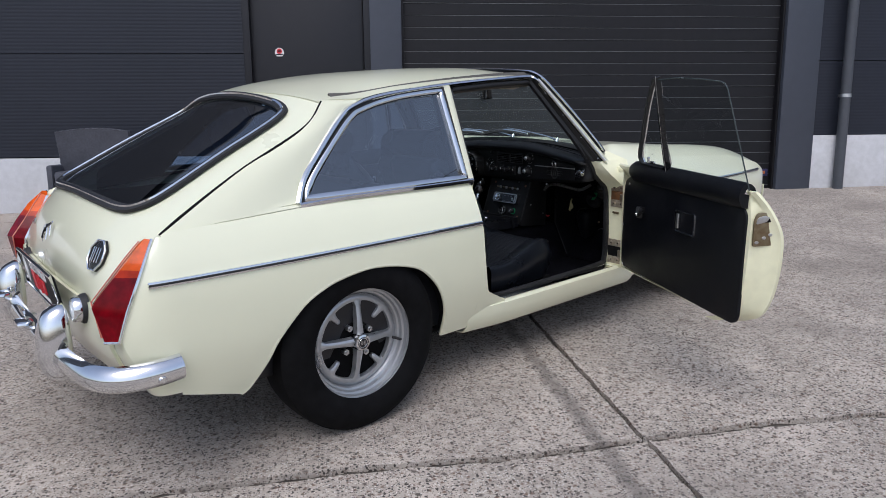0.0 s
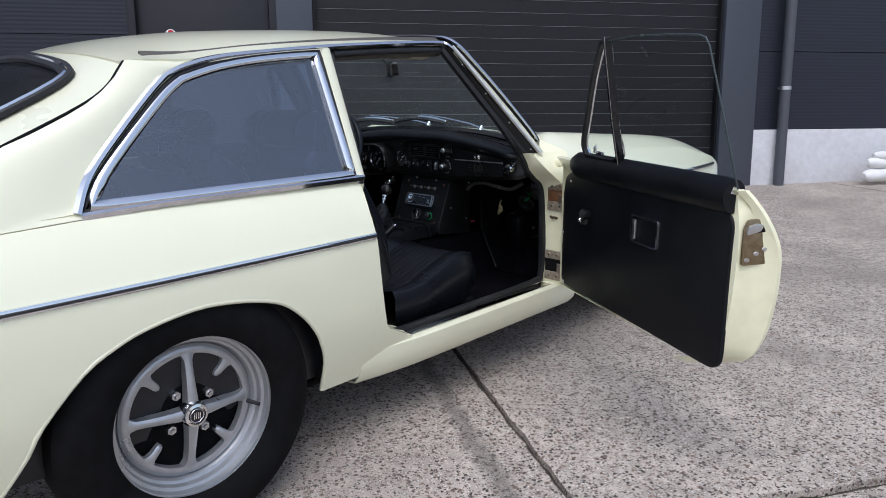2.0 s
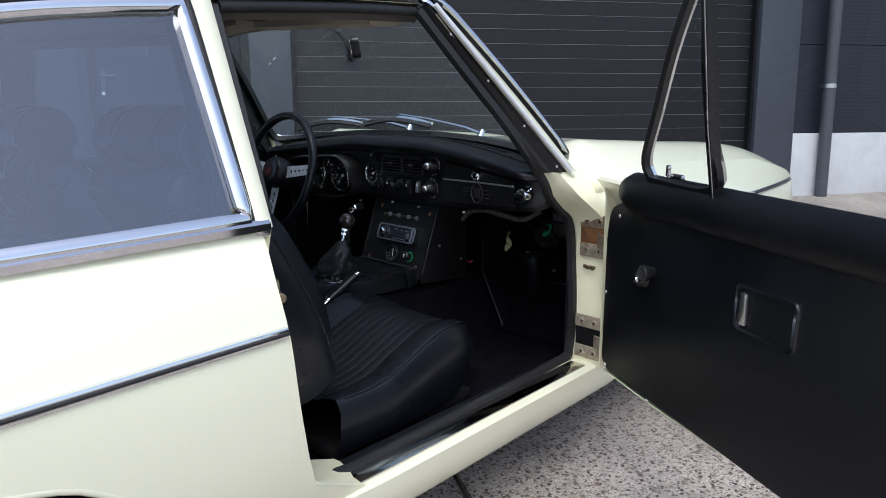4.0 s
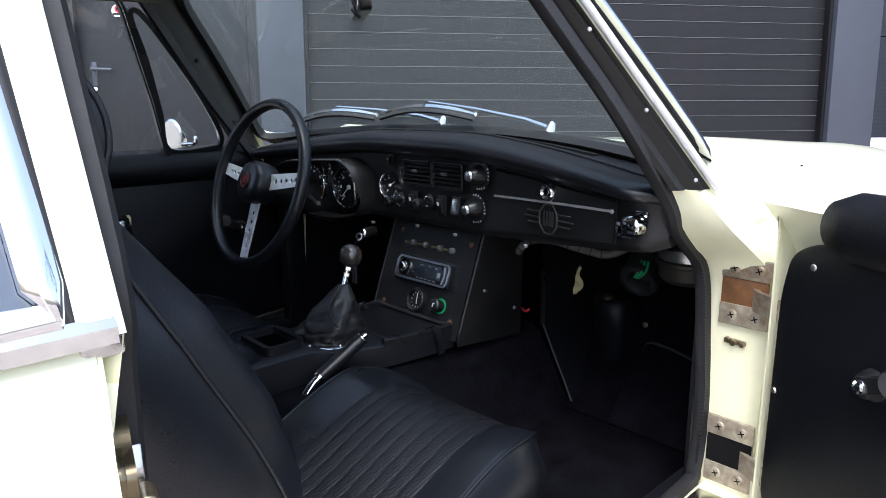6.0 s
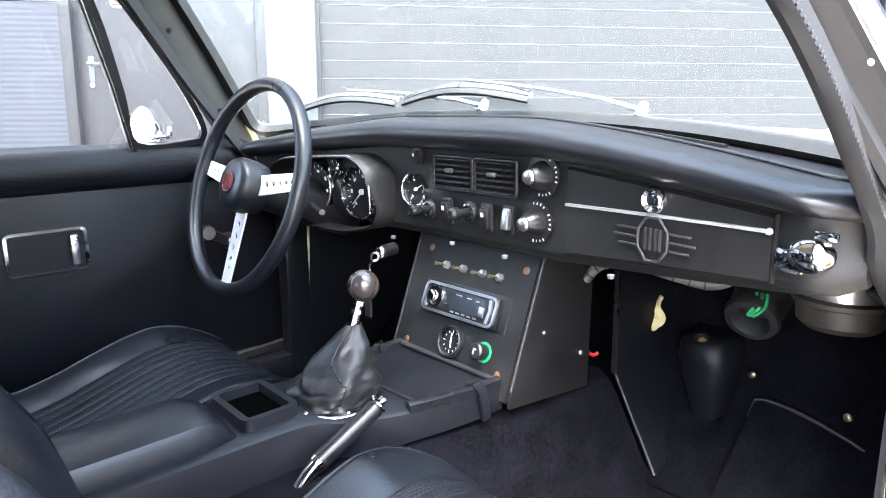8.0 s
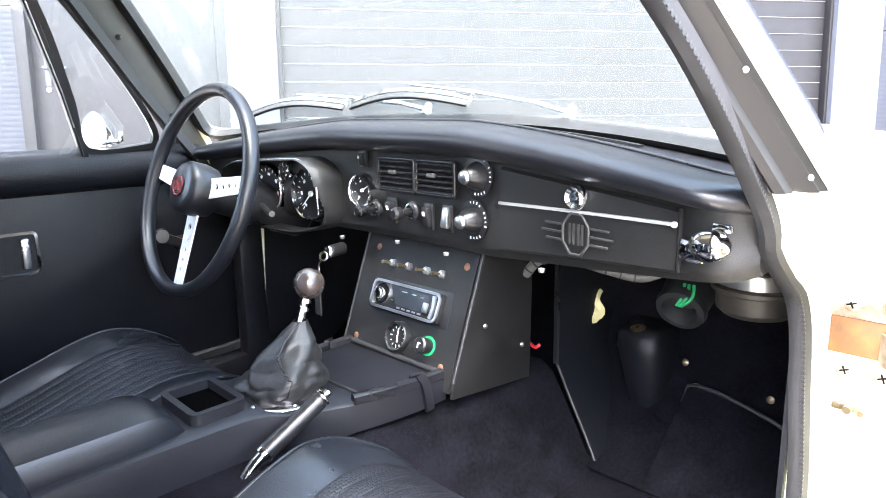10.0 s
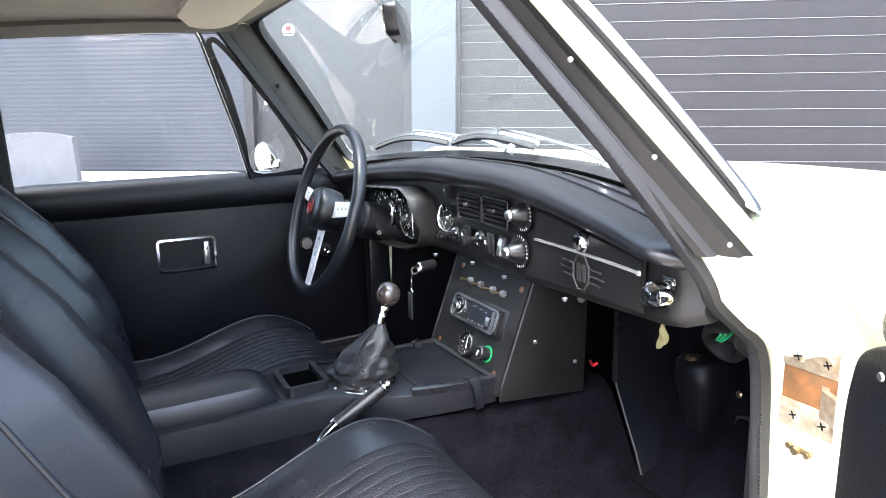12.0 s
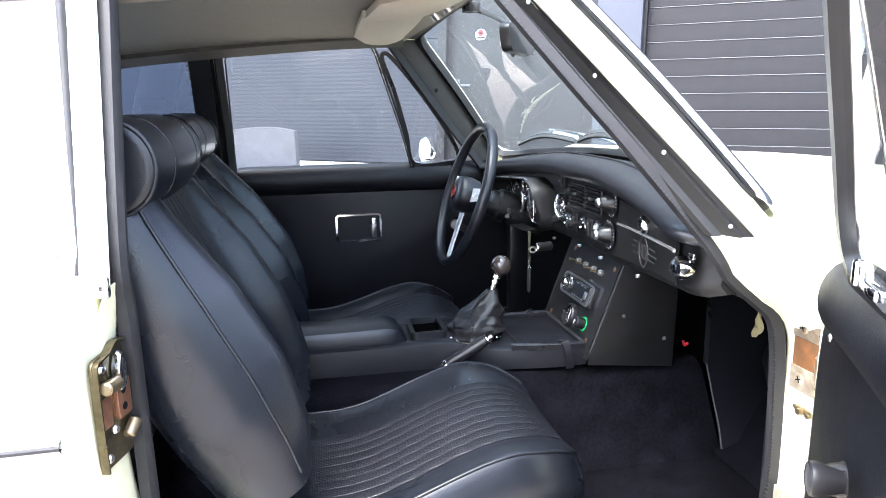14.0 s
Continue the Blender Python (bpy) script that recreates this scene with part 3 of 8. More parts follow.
def screen(k, f):
    """The windscreen: k across (-1 to 1), f from the cowl to the header."""
    a = abs(k)
    xl, yl, zl = 1.522 - 0.127 * a ** 2.1, 0.026 + 0.646 * k, 0.857 - 0.040 * a ** 2.2
    xh, yh, zh = 1.1165 - 0.016 * a ** 2.0, 0.013 + 0.4755 * k, 1.196 - 0.020 * a ** 2.2
    return V(xl + (xh - xl) * f + 0.005 * math.sin(math.pi * f), yl + (yh - yl) * f, zl + (zh - zl) * f + 0.005 * math.sin(math.pi * f))


ARCH_FRONT = [(-0.372, 0.25), (-0.365, 0.262), (-0.353, 0.29), (-0.33, 0.345), (-0.30, 0.402), (-0.223, 0.484), (-0.16, 0.520), (-0.099, 0.541), (0.0, 0.556), (0.077, 0.553), (0.15, 0.540), (0.218, 0.517), (0.27, 0.475), (0.309, 0.426), (0.335, 0.375), (0.352, 0.315), (0.357, 0.228)]
# the rear arch is a little wider, with a rounded tail
GROW = 1.045
ARCH = [(-0.425, 0.246), (-0.408, 0.256), (-0.392, 0.276)] + [(x * GROW, 0.304 + (z - 0.304) * GROW if z > 0.304 else z) for x, z in ARCH_FRONT[3:]]


def lower_edge(x):
    if x <= -0.425:
        return lerp(x, [(-0.74, 0.345), (-0.62, 0.312), (-0.45, 0.256), (-0.425, 0.246)])
    if x < 0.357 * GROW:
        return sm(x, ARCH)
    return 0.224


def waist(x):
    return lerp(x, [(-0.70, 0.735), (-0.585, 0.760), (-0.172, 0.777), (0.0, 0.785), (3, 0.785)])


def side_panel(s, xs, zb, zt, nz=16):
    bm = bmesh.new()
    g = []
    for x in xs:
        b, t = zb(x), zt(x)
        g.append([V(x, s * half(x, z), z) for z in [b + (t - b) * k / nz for k in range(nz + 1)]])
    slab(bm, g, 0.012 * s)
    return bm


for s, side in ((-1, "right"), (1, "left")):
    xs = span(-0.60, -0.44, 10) + [-0.425, -0.416, -0.408, -0.400, -0.392, -0.384, -0.374, -0.36, -0.34] + [GROW * x for x in span(-0.30, 0.27, 26) + [0.29, 0.31, 0.325, 0.34, 0.350, 0.355, 0.3571]] + [0.385, 0.42, 0.47, 0.51, 0.532]
    part("rear_wing", side_panel(s, xs, lower_edge, waist), PAINT, car)
    # the narrow piece behind the door's shut line, up to the waist
    bm = bmesh.new()
    g = []
    for k in range(9):
        z = 0.224 + (0.785 - 0.224) * k / 8
        x1 = sm(z, [(0.22, 0.72), (0.30, 0.70), (0.33, 0.62), (0.36, 0.578), (0.48, 0.548), (0.63, 0.536), (0.71, 0.540), (0.78, 0.554)])
        g.append([V(x, s * (half(x, z) + 0.0005), z) for x in span(0.525, max(0.534, x1), 5)])
    slab(bm, g, -0.012 * s)
    part("door_shut_pillar", bm, PAINT, car)
    # arch lip and inner arch
    bm = bmesh.new()
    arch = smooth_path([V(x, s * (half(x, z) - 0.006), z) for x, z in ARCH], 3)
    sweep(bm, arch, 0.007)
    part("arch_lip", bm, PAINT, car)
    bm = bmesh.new()
    g = [[V(p.x * 1.02, s * y, p.z + 0.012) for y in (0.40, 0.55, abs(p.y) - 0.008)] for p in arch]
    slab(bm, g, 0.004 * s)
    part("inner_arch", bm, UNDER, car)
    # sill
    bm = bmesh.new()
    prof = [(0.640, 0.305), (0.690, 0.304), (0.704, 0.296), (0.702, 0.262), (0.690, 0.222), (0.668, 0.197), (0.63, 0.190)]
    g = [[V(x, s * (y - 0.022 * max(0, 1 - (x - 0.50) / 0.24) ** 1.5), z + 0.006 * max(0, x - 0.9)) for y, z in prof] for x in span(0.50, 1.56, 30)]
    slab(bm, g, 0.006 * -s)
    part("sill", bm, PAINT, car)
    # dark waist moulding with bright edges
    for nm, dz, w, d, mt in (("side_strip", 0.0, 0.017, 0.007, CHROME), ("strip_insert", 0.0, 0.007, 0.0095, RUBBER)):
        for x0, x1 in ((-0.664, 0.533), (1.49, 2.78)):
            bm = bmesh.new()
            g = []
            for x in span(x0, x1, 40):
                z = 0.641 + 0.002 * x
                y = half(x, z)
                g.append([V(x, s * (y - 0.004), z + w / 2), V(x, s * (y + d * 0.7), z + w / 2), V(x, s * (y + d), z + w * 0.2), V(x, s * (y + d), z - w * 0.2), V(x, s * (y + d * 0.7), z - w / 2), V(x, s * (y - 0.004), z - w / 2)])
            rows(bm, g)
            part(nm, bm, mt, car)

    # glasshouse side: ring of bodywork round the quarter window
    def line(pts, n):
        p = smooth_path([V(a, 0, b) for a, b in pts], 10)
        ln = [0]
        for a, b in zip(p, p[1:]):
            ln.append(ln[-1] + (b - a).length)
        out = []
        for k in range(n):
            t = ln[-1] * k / n
            i = max(j for j in range(len(ln)) if ln[j] <= t)
            i = min(i, len(p) - 2)
            f = (t - ln[i]) / max(1e-9, ln[i + 1] - ln[i])
            q = p[i].lerp(p[i + 1], f)
            out.append((q.x, q.z))
        return out

    QW = [[(-0.158, 0.793), (-0.119, 0.852), (-0.032, 0.942), (0.06, 1.028), (0.11, 1.063)], [(0.11, 1.063), (0.199, 1.090), (0.302, 1.110), (0.42, 1.124), (0.522, 1.132)], [(0.522, 1.132), (0.540, 0.795)], [(0.540, 0.795), (-0.158, 0.793)]]
    OUT = [[(-0.60, 0.752), (-0.585, 0.760), (-0.322, 0.904), (-0.20, 0.957), (-0.085, 1.016), (0.0, 1.090)], [(0.0, 1.098), (0.151, 1.098), (0.30, 1.118), (0.45, 1.134), (0.562, 1.144)], [(0.562, 1.144), (0.572, 0.786)], [(0.572, 0.786), (0.0, 0.784), (-0.172, 0.776), (-0.60, 0.752)]]
    inner = sum((line(p, 16) for p in QW), [])
    outer = sum((line(p, 16) for p in OUT), [])
    g = []
    for (a, b), (c, d) in zip(outer, inner):
        g.append([V(a + (c - a) * f, s * (upper(a + (c - a) * f, b + (d - b) * f) + 0.012 * math.sin(math.pi * min(1, f * 1.0)) * (1 if f < 1 else 0)), b + (d - b) * f) for f in span(0, 1, 6)])
    bm = bmesh.new()
    slab(bm, g, -0.014 * s, close_u=True)
    part("rear_pillar", bm, PAINT, car)
    bm = bmesh.new()
    rows(bm, [[V(max(p.x, -0.44), p.y - s * 0.022, p.z - 0.02 * max(0, min(1, (0.0 - p.x) / 0.4))) for p in r] for r in g], close_u=True)
    part("pillar_lining", bm, EDGE_TRIM, car)
    # chrome surround, rubber and glass of the quarter window
    ring = [V(a, s * (upper(a, b) + 0.002), b) for a, b in inner]
    bm = bmesh.new()
    sweep(bm, [V(a + (0.27 - a) * 0.03, s * (upper(a, b) + 0.003), b + (0.92 - b) * 0.05) for a, b in inner], [(0.012, -0.006), (0.012, 0.004), (0.005, 0.009), (-0.005, 0.009), (-0.012, 0.004), (-0.012, -0.006)], closed=True, up=lambda i: V(0, s, 0.3))
    qwin = part("quarter_window", bm, CHROME, car, "chrome-framed opening rear quarter window")
    cx, cz = 0.27, 0.92
    bm = bmesh.new()
    sweep(bm, [V(a - (cx - a) * 0.006, s * (upper(a, b) + 0.004), b - (cz - b) * 0.010) for a, b in inner], 0.0065, closed=True, up=lambda i: V(0, s, 0.3))
    part("window_seal", bm, RUBBER, qwin)
    bm = bmesh.new()
    vs = [bm.verts.new((a + (cx - a) * 0.03, s * (upper(a, b) - 0.004), b + (cz - b) * 0.03)) for a, b in inner]
    bm.faces.new(vs)
    gl = part("pane", bm, GLASS_SKY_TINT, qwin)
    gl.visible_shadow = False
    bm = bmesh.new()
    box(bm, (-0.10, s * (upper(-0.1, 0.87) - 0.012), 0.868), (0.03, 0.012, 0.022), 0.004)
    part("window_catch", bm, CHROME, qwin)
    # bright post between quarter window and door, and the foot of the waist trim
    bm = bmesh.new()
    sweep(bm, [V(lerp(z, [(0.785, 0.5555), (1.142, 0.5465)]), s * (upper(0.58, z) + 0.004), z) for z in span(0.785, 1.142, 10)], [(0.015, -0.006), (0.015, 0.004), (0.007, 0.008), (-0.007, 0.008), (-0.015, 0.004), (-0.015, -0.006)], up=(0, s, 0.3))
    part("door_post_trim", bm, PAINT, car)
    bm = bmesh.new()
    sweep(bm, [V(x, s * (upper(x, 0.782) + 0.004), waist(x) + 0.004) for x in span(-0.168, 0.564, 20)], [(0.008, -0.005), (0.008, 0.006), (-0.002, 0.010), (-0.010, 0.004), (-0.010, -0.005)], up=(0, s, 0.3))
    part("waist_trim", bm, CHROME, car)
    bm = bmesh.new()
    box(bm, (0.557, s * 0.634, 0.784), (0.028, 0.012, 0.026), 0.004)
    part("trim_foot", bm, STEEL, car)
    # gutter along the roof and down the screen pillar
    gut = smooth_path([V(x, s * (upper(x, z) + 0.010), z) for x, z in ((-0.176, 0.790), (-0.137, 0.860), (-0.048, 0.953), (0.045, 1.040), (0.098, 1.075))] + [V(0.20, s * 0.532, 1.104), V(0.35, s * 0.522, 1.124), V(0.58, s * 0.513, 1.146), V(0.85, s * 0.500, 1.165), V(1.02, s * 0.493, 1.173), V(1.045, s * 0.508, 1.166), V(1.062, s * 0.522, 1.148)], 6)
    bm = bmesh.new()
    sweep(bm, gut, [(0.006, -0.006), (0.010, 0.003), (0.004, 0.008), (-0.006, 0.006), (-0.006, -0.006)], up=(0, s * 0.3, 1))
    part("gutter_trim", bm, CHROME, car)
    # screen pillar: dark channel by the door seal, painted face, grey lining towards the cabin
    def at(kind, z):
        d = z - 0.911
        o = 0.040 - 0.11 * d if s > 0 else 0.0
        if kind == "seal":
            return V(1.221 - 0.80 * d, s * (0.583 + o - 0.35 * d), z)
        if kind == "channel":
            return V(1.250 - 0.84 * d, s * (0.606 + o - 0.36 * d), z)
        if kind == "edge":
            return V(1.266 - 0.88 * d, s * (0.611 + o - 0.35 * d), z)
        return screen(s, max(-0.06, (z - 0.817) / 0.359)) + V(-0.004, s * 0.012, -0.002)

    zs = span(0.800, 1.160, 16)
    bm = bmesh.new()
    g = []
    for z in [0.785] + zs:
        a, b = at("edge", z), at("glass", z)
        m1, m2 = a.lerp(b, 0.3) + V(0.002, s * 0.004, 0.002), a.lerp(b, 0.65) + V(0.005, s * 0.005, 0.003)
        g.append([a + V(-0.004, -s * 0.010, 0), a, a + V(0.006, s * 0.004, 0.002), m1, m2, b + V(0.006, -s * 0.002, 0.004), b + V(-0.012, s * 0.001, -0.002)])
    rows(bm, g, close_v=True)
    part("screen_pillar", bm, PAINT, car)
    bm = bmesh.new()
    sweep(bm, [at("edge", z) + V(0.003, s * 0.005, 0.002) for z in zs], 0.0055)
    part("pillar_bead", bm, FINISHER, car, "bright alloy finisher on the screen pillar")
    bm = bmesh.new()
    g = []
    for z in zs:
        a, b, c = at("seal", z), at("channel", z), at("edge", z)
        g.append([a + V(0.0, -s * 0.004, 0), a + V(0.006, s * 0.004, 0), a.lerp(b, 0.45) + V(0.004, -s * 0.004, 0), b + V(0, s * 0.001, 0), b.lerp(c, 0.4) + V(0.002, -s * 0.004, 0), c + V(-0.002, -s * 0.001, 0), c + V(0.01, -s * 0.02, 0), a + V(0.014, -s * 0.016, 0)])
    rows(bm, g, close_v=True)
    part("pillar_channel", bm, PILLAR_DARK, car, "dark grey trim channel on the screen pillar")
    bm = bmesh.new()
    g = []
    for z in zs:
        a, b = at("seal", z), at("glass", z)
        i0, i1 = a + V(0.004, -s * 0.010, 0), b + V(-0.016, -s * 0.012, -0.002)
        g.append([i0, i0.lerp(i1, 0.25) + V(-0.002, -s * 0.005, 0), i0.lerp(i1, 0.75) + V(-0.002, -s * 0.005, 0), i1, i1 + V(0.008, s * 0.008, 0), i0 + V(0.006, s * 0.006, 0)])
    rows(bm, g, close_v=True)
    part("screen_pillar_lining", bm, GREY_TRIM, car)
    for z in (0.815, 0.911, 1.010, 1.105):
        bm = bmesh.new()
        p = at("channel", z) + V(0.0, s * 0.001, 0.0)
        lathe(bm, [(0, 0.002), (0.002, 0.0016), (0.0032, 0)], axis(p, (-0.5, s * 0.8, 0.2)), 10)
        part("trim_screw", bm, STEEL, car)
    for z in (0.87, 1.02):
        bm = bmesh.new()
        p = at("seal", z).lerp(at("glass", z), 0.45) + V(-0.008, -s * 0.025, 0)
        lathe(bm, [(0, 0.004), (0.004, 0.003), (0.006, 0)], axis(p, (-0.5, -s * 0.8, 0.0)), 10)
        part("lining_screw", bm, PLASTIC, car)

# roof skin
ROOF_EDGE = [(-0.02, 1.092), (0.02, 1.100), (0.151, 1.103), (0.35, 1.127), (0.58, 1.149), (0.85, 1.168), (1.06, 1.176)]
ROOF_MID = [(-0.06, 1.128), (0.05, 1.160), (0.15, 1.178), (0.30, 1.197), (0.50, 1.211), (0.70, 1.220), (0.90, 1.222), (1.02, 1.212), (1.10, 1.196)]
ROOF_HALF = [(-0.02, 0.515), (0.02, 0.527), (0.151, 0.530), (0.35, 0.520), (0.58, 0.511), (0.85, 0.498), (1.06, 0.488)]
bm = bmesh.new()
g = []
for t in span(0, 1, 40):
    r = []
    for k in span(-1, 1, 33):
        xe, xm = -0.01 + 1.075 * t, -0.055 + 1.165 * t
        x = xm + (xe - xm) * abs(k) ** 2
        ze, zm, y = sm(xe, ROOF_EDGE), sm(xm, ROOF_MID), sm(xe, ROOF_HALF)
        r.append(V(x, k * y, ze + (zm - ze) * (1 - abs(k) ** 2.8)))
    g.append(r)
slab(bm, g, -0.01)
part("roof", bm, PAINT, car)
bm = bmesh.new()
g2 = [[V(p.x * 0.99 + 0.003, p.y * 0.985, p.z - 0.028) for p in r] for r in g]
slab(bm, g2, -0.004)
part("headlining", bm, HEADLINER, car, "pale grey fabric headlining")

# tail: centre and edge profiles from the roof down to the bumper
T_MID = [(-0.055, 1.128), (-0.12, 1.098), (-0.32, 0.998), (-0.50, 0.903), (-0.60, 0.845), (-0.675, 0.785), (-0.722, 0.715), (-0.748, 0.63), (-0.755, 0.545)]
T_EDGE = [(x, upper(x, z) - 0.003, z) if z > 0.755 else (x, y, z) for x, y, z in [(0.0, 0.522, 1.092), (-0.085, 0.550, 1.012), (-0.322, 0.583, 0.900), (-0.500, 0.612, 0.806), (-0.585, 0.630, 0.757), (-0.640, 0.620, 0.705), (-0.690, 0.606, 0.650), (-0.720, 0.596, 0.60), (-0.735, 0.590, 0.555)]]


def tail(u, k):
    """Skin of the tail: u runs down (0 to 1), k across (-1 to 1)."""
    n = len(T_MID) - 1
    a = [(i / n, p[0]) for i, p in enumerate(T_MID)], [(i / n, p[1]) for i, p in enumerate(T_MID)]
    b = [[(i / n, p[c]) for i, p in enumerate(T_EDGE)] for c in range(3)]
    x0, z0 = sm(u, a[0]), sm(u, a[1])
    x1, y1, z1 = (sm(u, c) for c in b)
    w = abs(k) ** 2.3
    return V(x0 + (x1 - x0) * w, k * y1, z0 + (z1 - z0) * w)


# rear window opening in (u, k)
WIN = [(0.085, -0.74), (0.075, -0.5), (0.07, 0), (0.075, 0.5), (0.085, 0.74), (0.13, 0.83), (0.30, 0.84), (0.46, 0.80), (0.545, 0.68), (0.575, 0.40), (0.58, 0), (0.575, -0.40), (0.545, -0.68), (0.46, -0.80), (0.30, -0.84), (0.13, -0.83)]
win = smooth_path([V(0.325 + (a - 0.325) * 0.95, b * 0.955, 0) for a, b in WIN], 5, closed=True)


def out_ring(p):
    """The point of the tailgate's rim straight out from the window's middle."""
    c = V(0.32, 0, 0)
    d = p - c
    f = min((1 - c.x) / d.x if d.x > 1e-9 else 1e9, (0 - c.x) / d.x if d.x < -1e-9 else 1e9, 0.985 / abs(d.y) if abs(d.y) > 1e-9 else 1e9)
    return c + d * f


g = []
for p in win:
    q = out_ring(p)
    g.append([tail(q.x + (p.x - q.x) * f, q.y + (p.y - q.y) * f) for f in span(0, 1, 12)])
bm = bmesh.new()
slab(bm, g, -0.012, close_u=True)
tailgate = part("tailgate", bm, PAINT, car, "cream tailgate with a large raked window")
bm = bmesh.new()
ringw = [tail(p.x, p.y) + V(-0.004, 0, 0.007) for p in win]
sweep(bm, ringw, [(0.016, -0.006), (0.016, 0.004), (0.0, 0.010), (-0.016, 0.004), (-0.016, -0.006)], closed=True, up=(-0.45, 0, 0.9))
part("window_seal", bm, RUBBER, tailgate)
bm = bmesh.new()
sweep(bm, [p + V(-0.004, 0, 0.008) for p in ringw], [(0.006, -0.003), (0.004, 0.004), (-0.004, 0.004), (-0.006, -0.003)], closed=True, up=(-0.45, 0, 0.9))
part("seal_bright_strip", bm, CHROME, tailgate)
bm = bmesh.new()
mid = tail(0.32, 0)
c0 = bm.verts.new(mid)
prev = [bm.verts.new(tail(p.x, p.y)) for p in win]
for f in (0.75, 0.5, 0.25):
    nxt = [bm.verts.new(tail(0.32 + (p.x - 0.32) * f, p.y * f)) for p in win]
    for i in range(len(win)):
        j = (i + 1) % len(win)
        bm.faces.new((prev[i], prev[j], nxt[j], nxt[i]))
    prev = nxt
for i in range(len(win)):
    bm.faces.new((prev[i], prev[(i + 1) % len(win)], c0))
pane = part("pane", bm, GLASS_SKY_TINT, tailgate)
pane.visible_shadow = False
# dark shut gap down the tailgate's sides
for s in (-1, 1):
    bm = bmesh.new()
    sweep(bm, [tail(u, s * 0.990) + V(0, s * 0.002, 0.001) for u in span(0, 0.52, 40)], 0.0042)
    part("shut_gap_lip_shade", bm, UNDER, car)
# shade below the tailgate's lower lip, drawn as a thin dark line
bm = bmesh.new()
sweep(bm, [tail(0.997, k) + V(-0.002, 0, -0.003) for k in span(-0.93, 0.93, 40)], 0.0032)
part("shut_gap_lip_shade", bm, UNDER, car)
# lower tail panel, corners under and behind the lamps
bm = bmesh.new()
g = []
for k in span(-1, 1, 41):
    r = []
    for z, xm, yh, bow in ((0.552, -0.757, 0.60, 0.022), (0.50, -0.762, 0.60, 0.022), (0.45, -0.760, 0.60, 0.024), (0.42, -0.752, 0.60, 0.026), (0.36, -0.735, 0.60, 0.028), (0.32, -0.70, 0.59, 0.03)):
        r.append(V(xm + bow * abs(k) ** 2.3, k * yh, z))
    g.append(r)
slab(bm, g, 0.01)
part("tail_panel", bm, PAINT, car)
for s in (-1, 1):
    # rear end of the wing and the rounded corner into the tail
    XO = [(0.312, -0.650), (0.40, -0.700), (0.50, -0.738), (0.578, -0.712), (0.648, -0.681), (0.702, -0.652), (0.752, -0.612)]
    bm = bmesh.new()
    g, g1 = [], []
    for z in span(0.314, 0.752, 24):
        xe = lerp(z, [(0.32, -0.672), (0.36, -0.707), (0.45, -0.736), (0.555, -0.735), (0.60, -0.720), (0.65, -0.690), (0.705, -0.640), (0.757, -0.585)])
        ye = 0.596 if z < 0.6 else lerp(z, [(0.6, 0.596), (0.65, 0.606), (0.705, 0.620), (0.757, 0.642)])
        xo = sm(z, XO)
        yo = lerp(z, [(0.312, half(-0.60, 0.312) - 0.012), (0.42, 0.698), (0.50, 0.700), (0.578, 0.703), (0.648, 0.703), (0.702, 0.688), (0.752, half(-0.6, 0.752) - 0.004)])
        yw = half(-0.60, z)
        k1 = (half(-0.585, z) - yw) / 0.015 * (xo + 0.60)
        g1.append([V(-0.60 + (xo + 0.60) * t, s * (yw + k1 * t + (yo - yw - k1) * t ** 2.2), z) for t in span(0, 1, 10)])
        a, b, cpt = V(xe, s * ye, z), V(xo, s * yo, z), V(min(xe, xo) - 0.006, s * (yo - 0.012), z)
        g.append([a * (1 - t) ** 2 + cpt * 2 * t * (1 - t) + b * t * t for t in span(0, 1, 10)])
    slab(bm, g1, 0.008 * s)
    part("wing_end", bm, PAINT, car)
    bm = bmesh.new()
    slab(bm, g, -0.008 * s)
    part("tail_corner", bm, PAINT, car)
    # tail lamp: bezel, amber top, red body, rib with a painted highlight
    def lp(x, y, z):
        return V(x, s * y, z)
    FACE = {  # outline of the lens, outer edge and inner edge from top to bottom
        "o": [(-0.623, 0.657, 0.748), (-0.657, 0.692, 0.702), (-0.686, 0.706, 0.648), (-0.718, 0.706, 0.578), (-0.746, 0.703, 0.500)],
        "m": [(-0.640, 0.650, 0.752), (-0.692, 0.668, 0.706), (-0.742, 0.660, 0.650), (-0.788, 0.640, 0.592), (-0.772, 0.665, 0.495)],
        "i": [(-0.648, 0.634, 0.742), (-0.682, 0.620, 0.702), (-0.724, 0.603, 0.648), (-0.774, 0.590, 0.588), (-0.768, 0.624, 0.495)],
        "b": [(-0.630, 0.618, 0.735), (-0.650, 0.605, 0.700), (-0.690, 0.588, 0.648), (-0.735, 0.572, 0.580), (-0.742, 0.612, 0.495)]}
    lens = {}
    for a, b, nm in ((0, 0.36, "amber"), (0.36, 0.44, "orange"), (0.44, 1.0, "red")):
        b2 = bmesh.new()
        g = []
        for t in span(a, b, 8):
            r = []
            for key in "omib":
                pts = [(k / 4, p) for k, p in enumerate(FACE[key])]
                r.append(lp(*(lerp(t, [(q, p[c]) for q, p in pts]) for c in range(3))))
            g.append(r)
        vs = rows(b2, g, close_v=True)
        b2.faces.new(vs[0])
        b2.faces.new(vs[-1][::-1])
        lens[nm] = b2
    lamp = part("tail_lamp", lens["red"], RED_LENS, car, "red and amber tail lamp in a chrome bezel")
    part("amber_lens", lens["amber"], AMBER_LENS, lamp)
    part("orange_lens", lens["orange"], ORANGE_LENS, lamp)
    bm = bmesh.new()
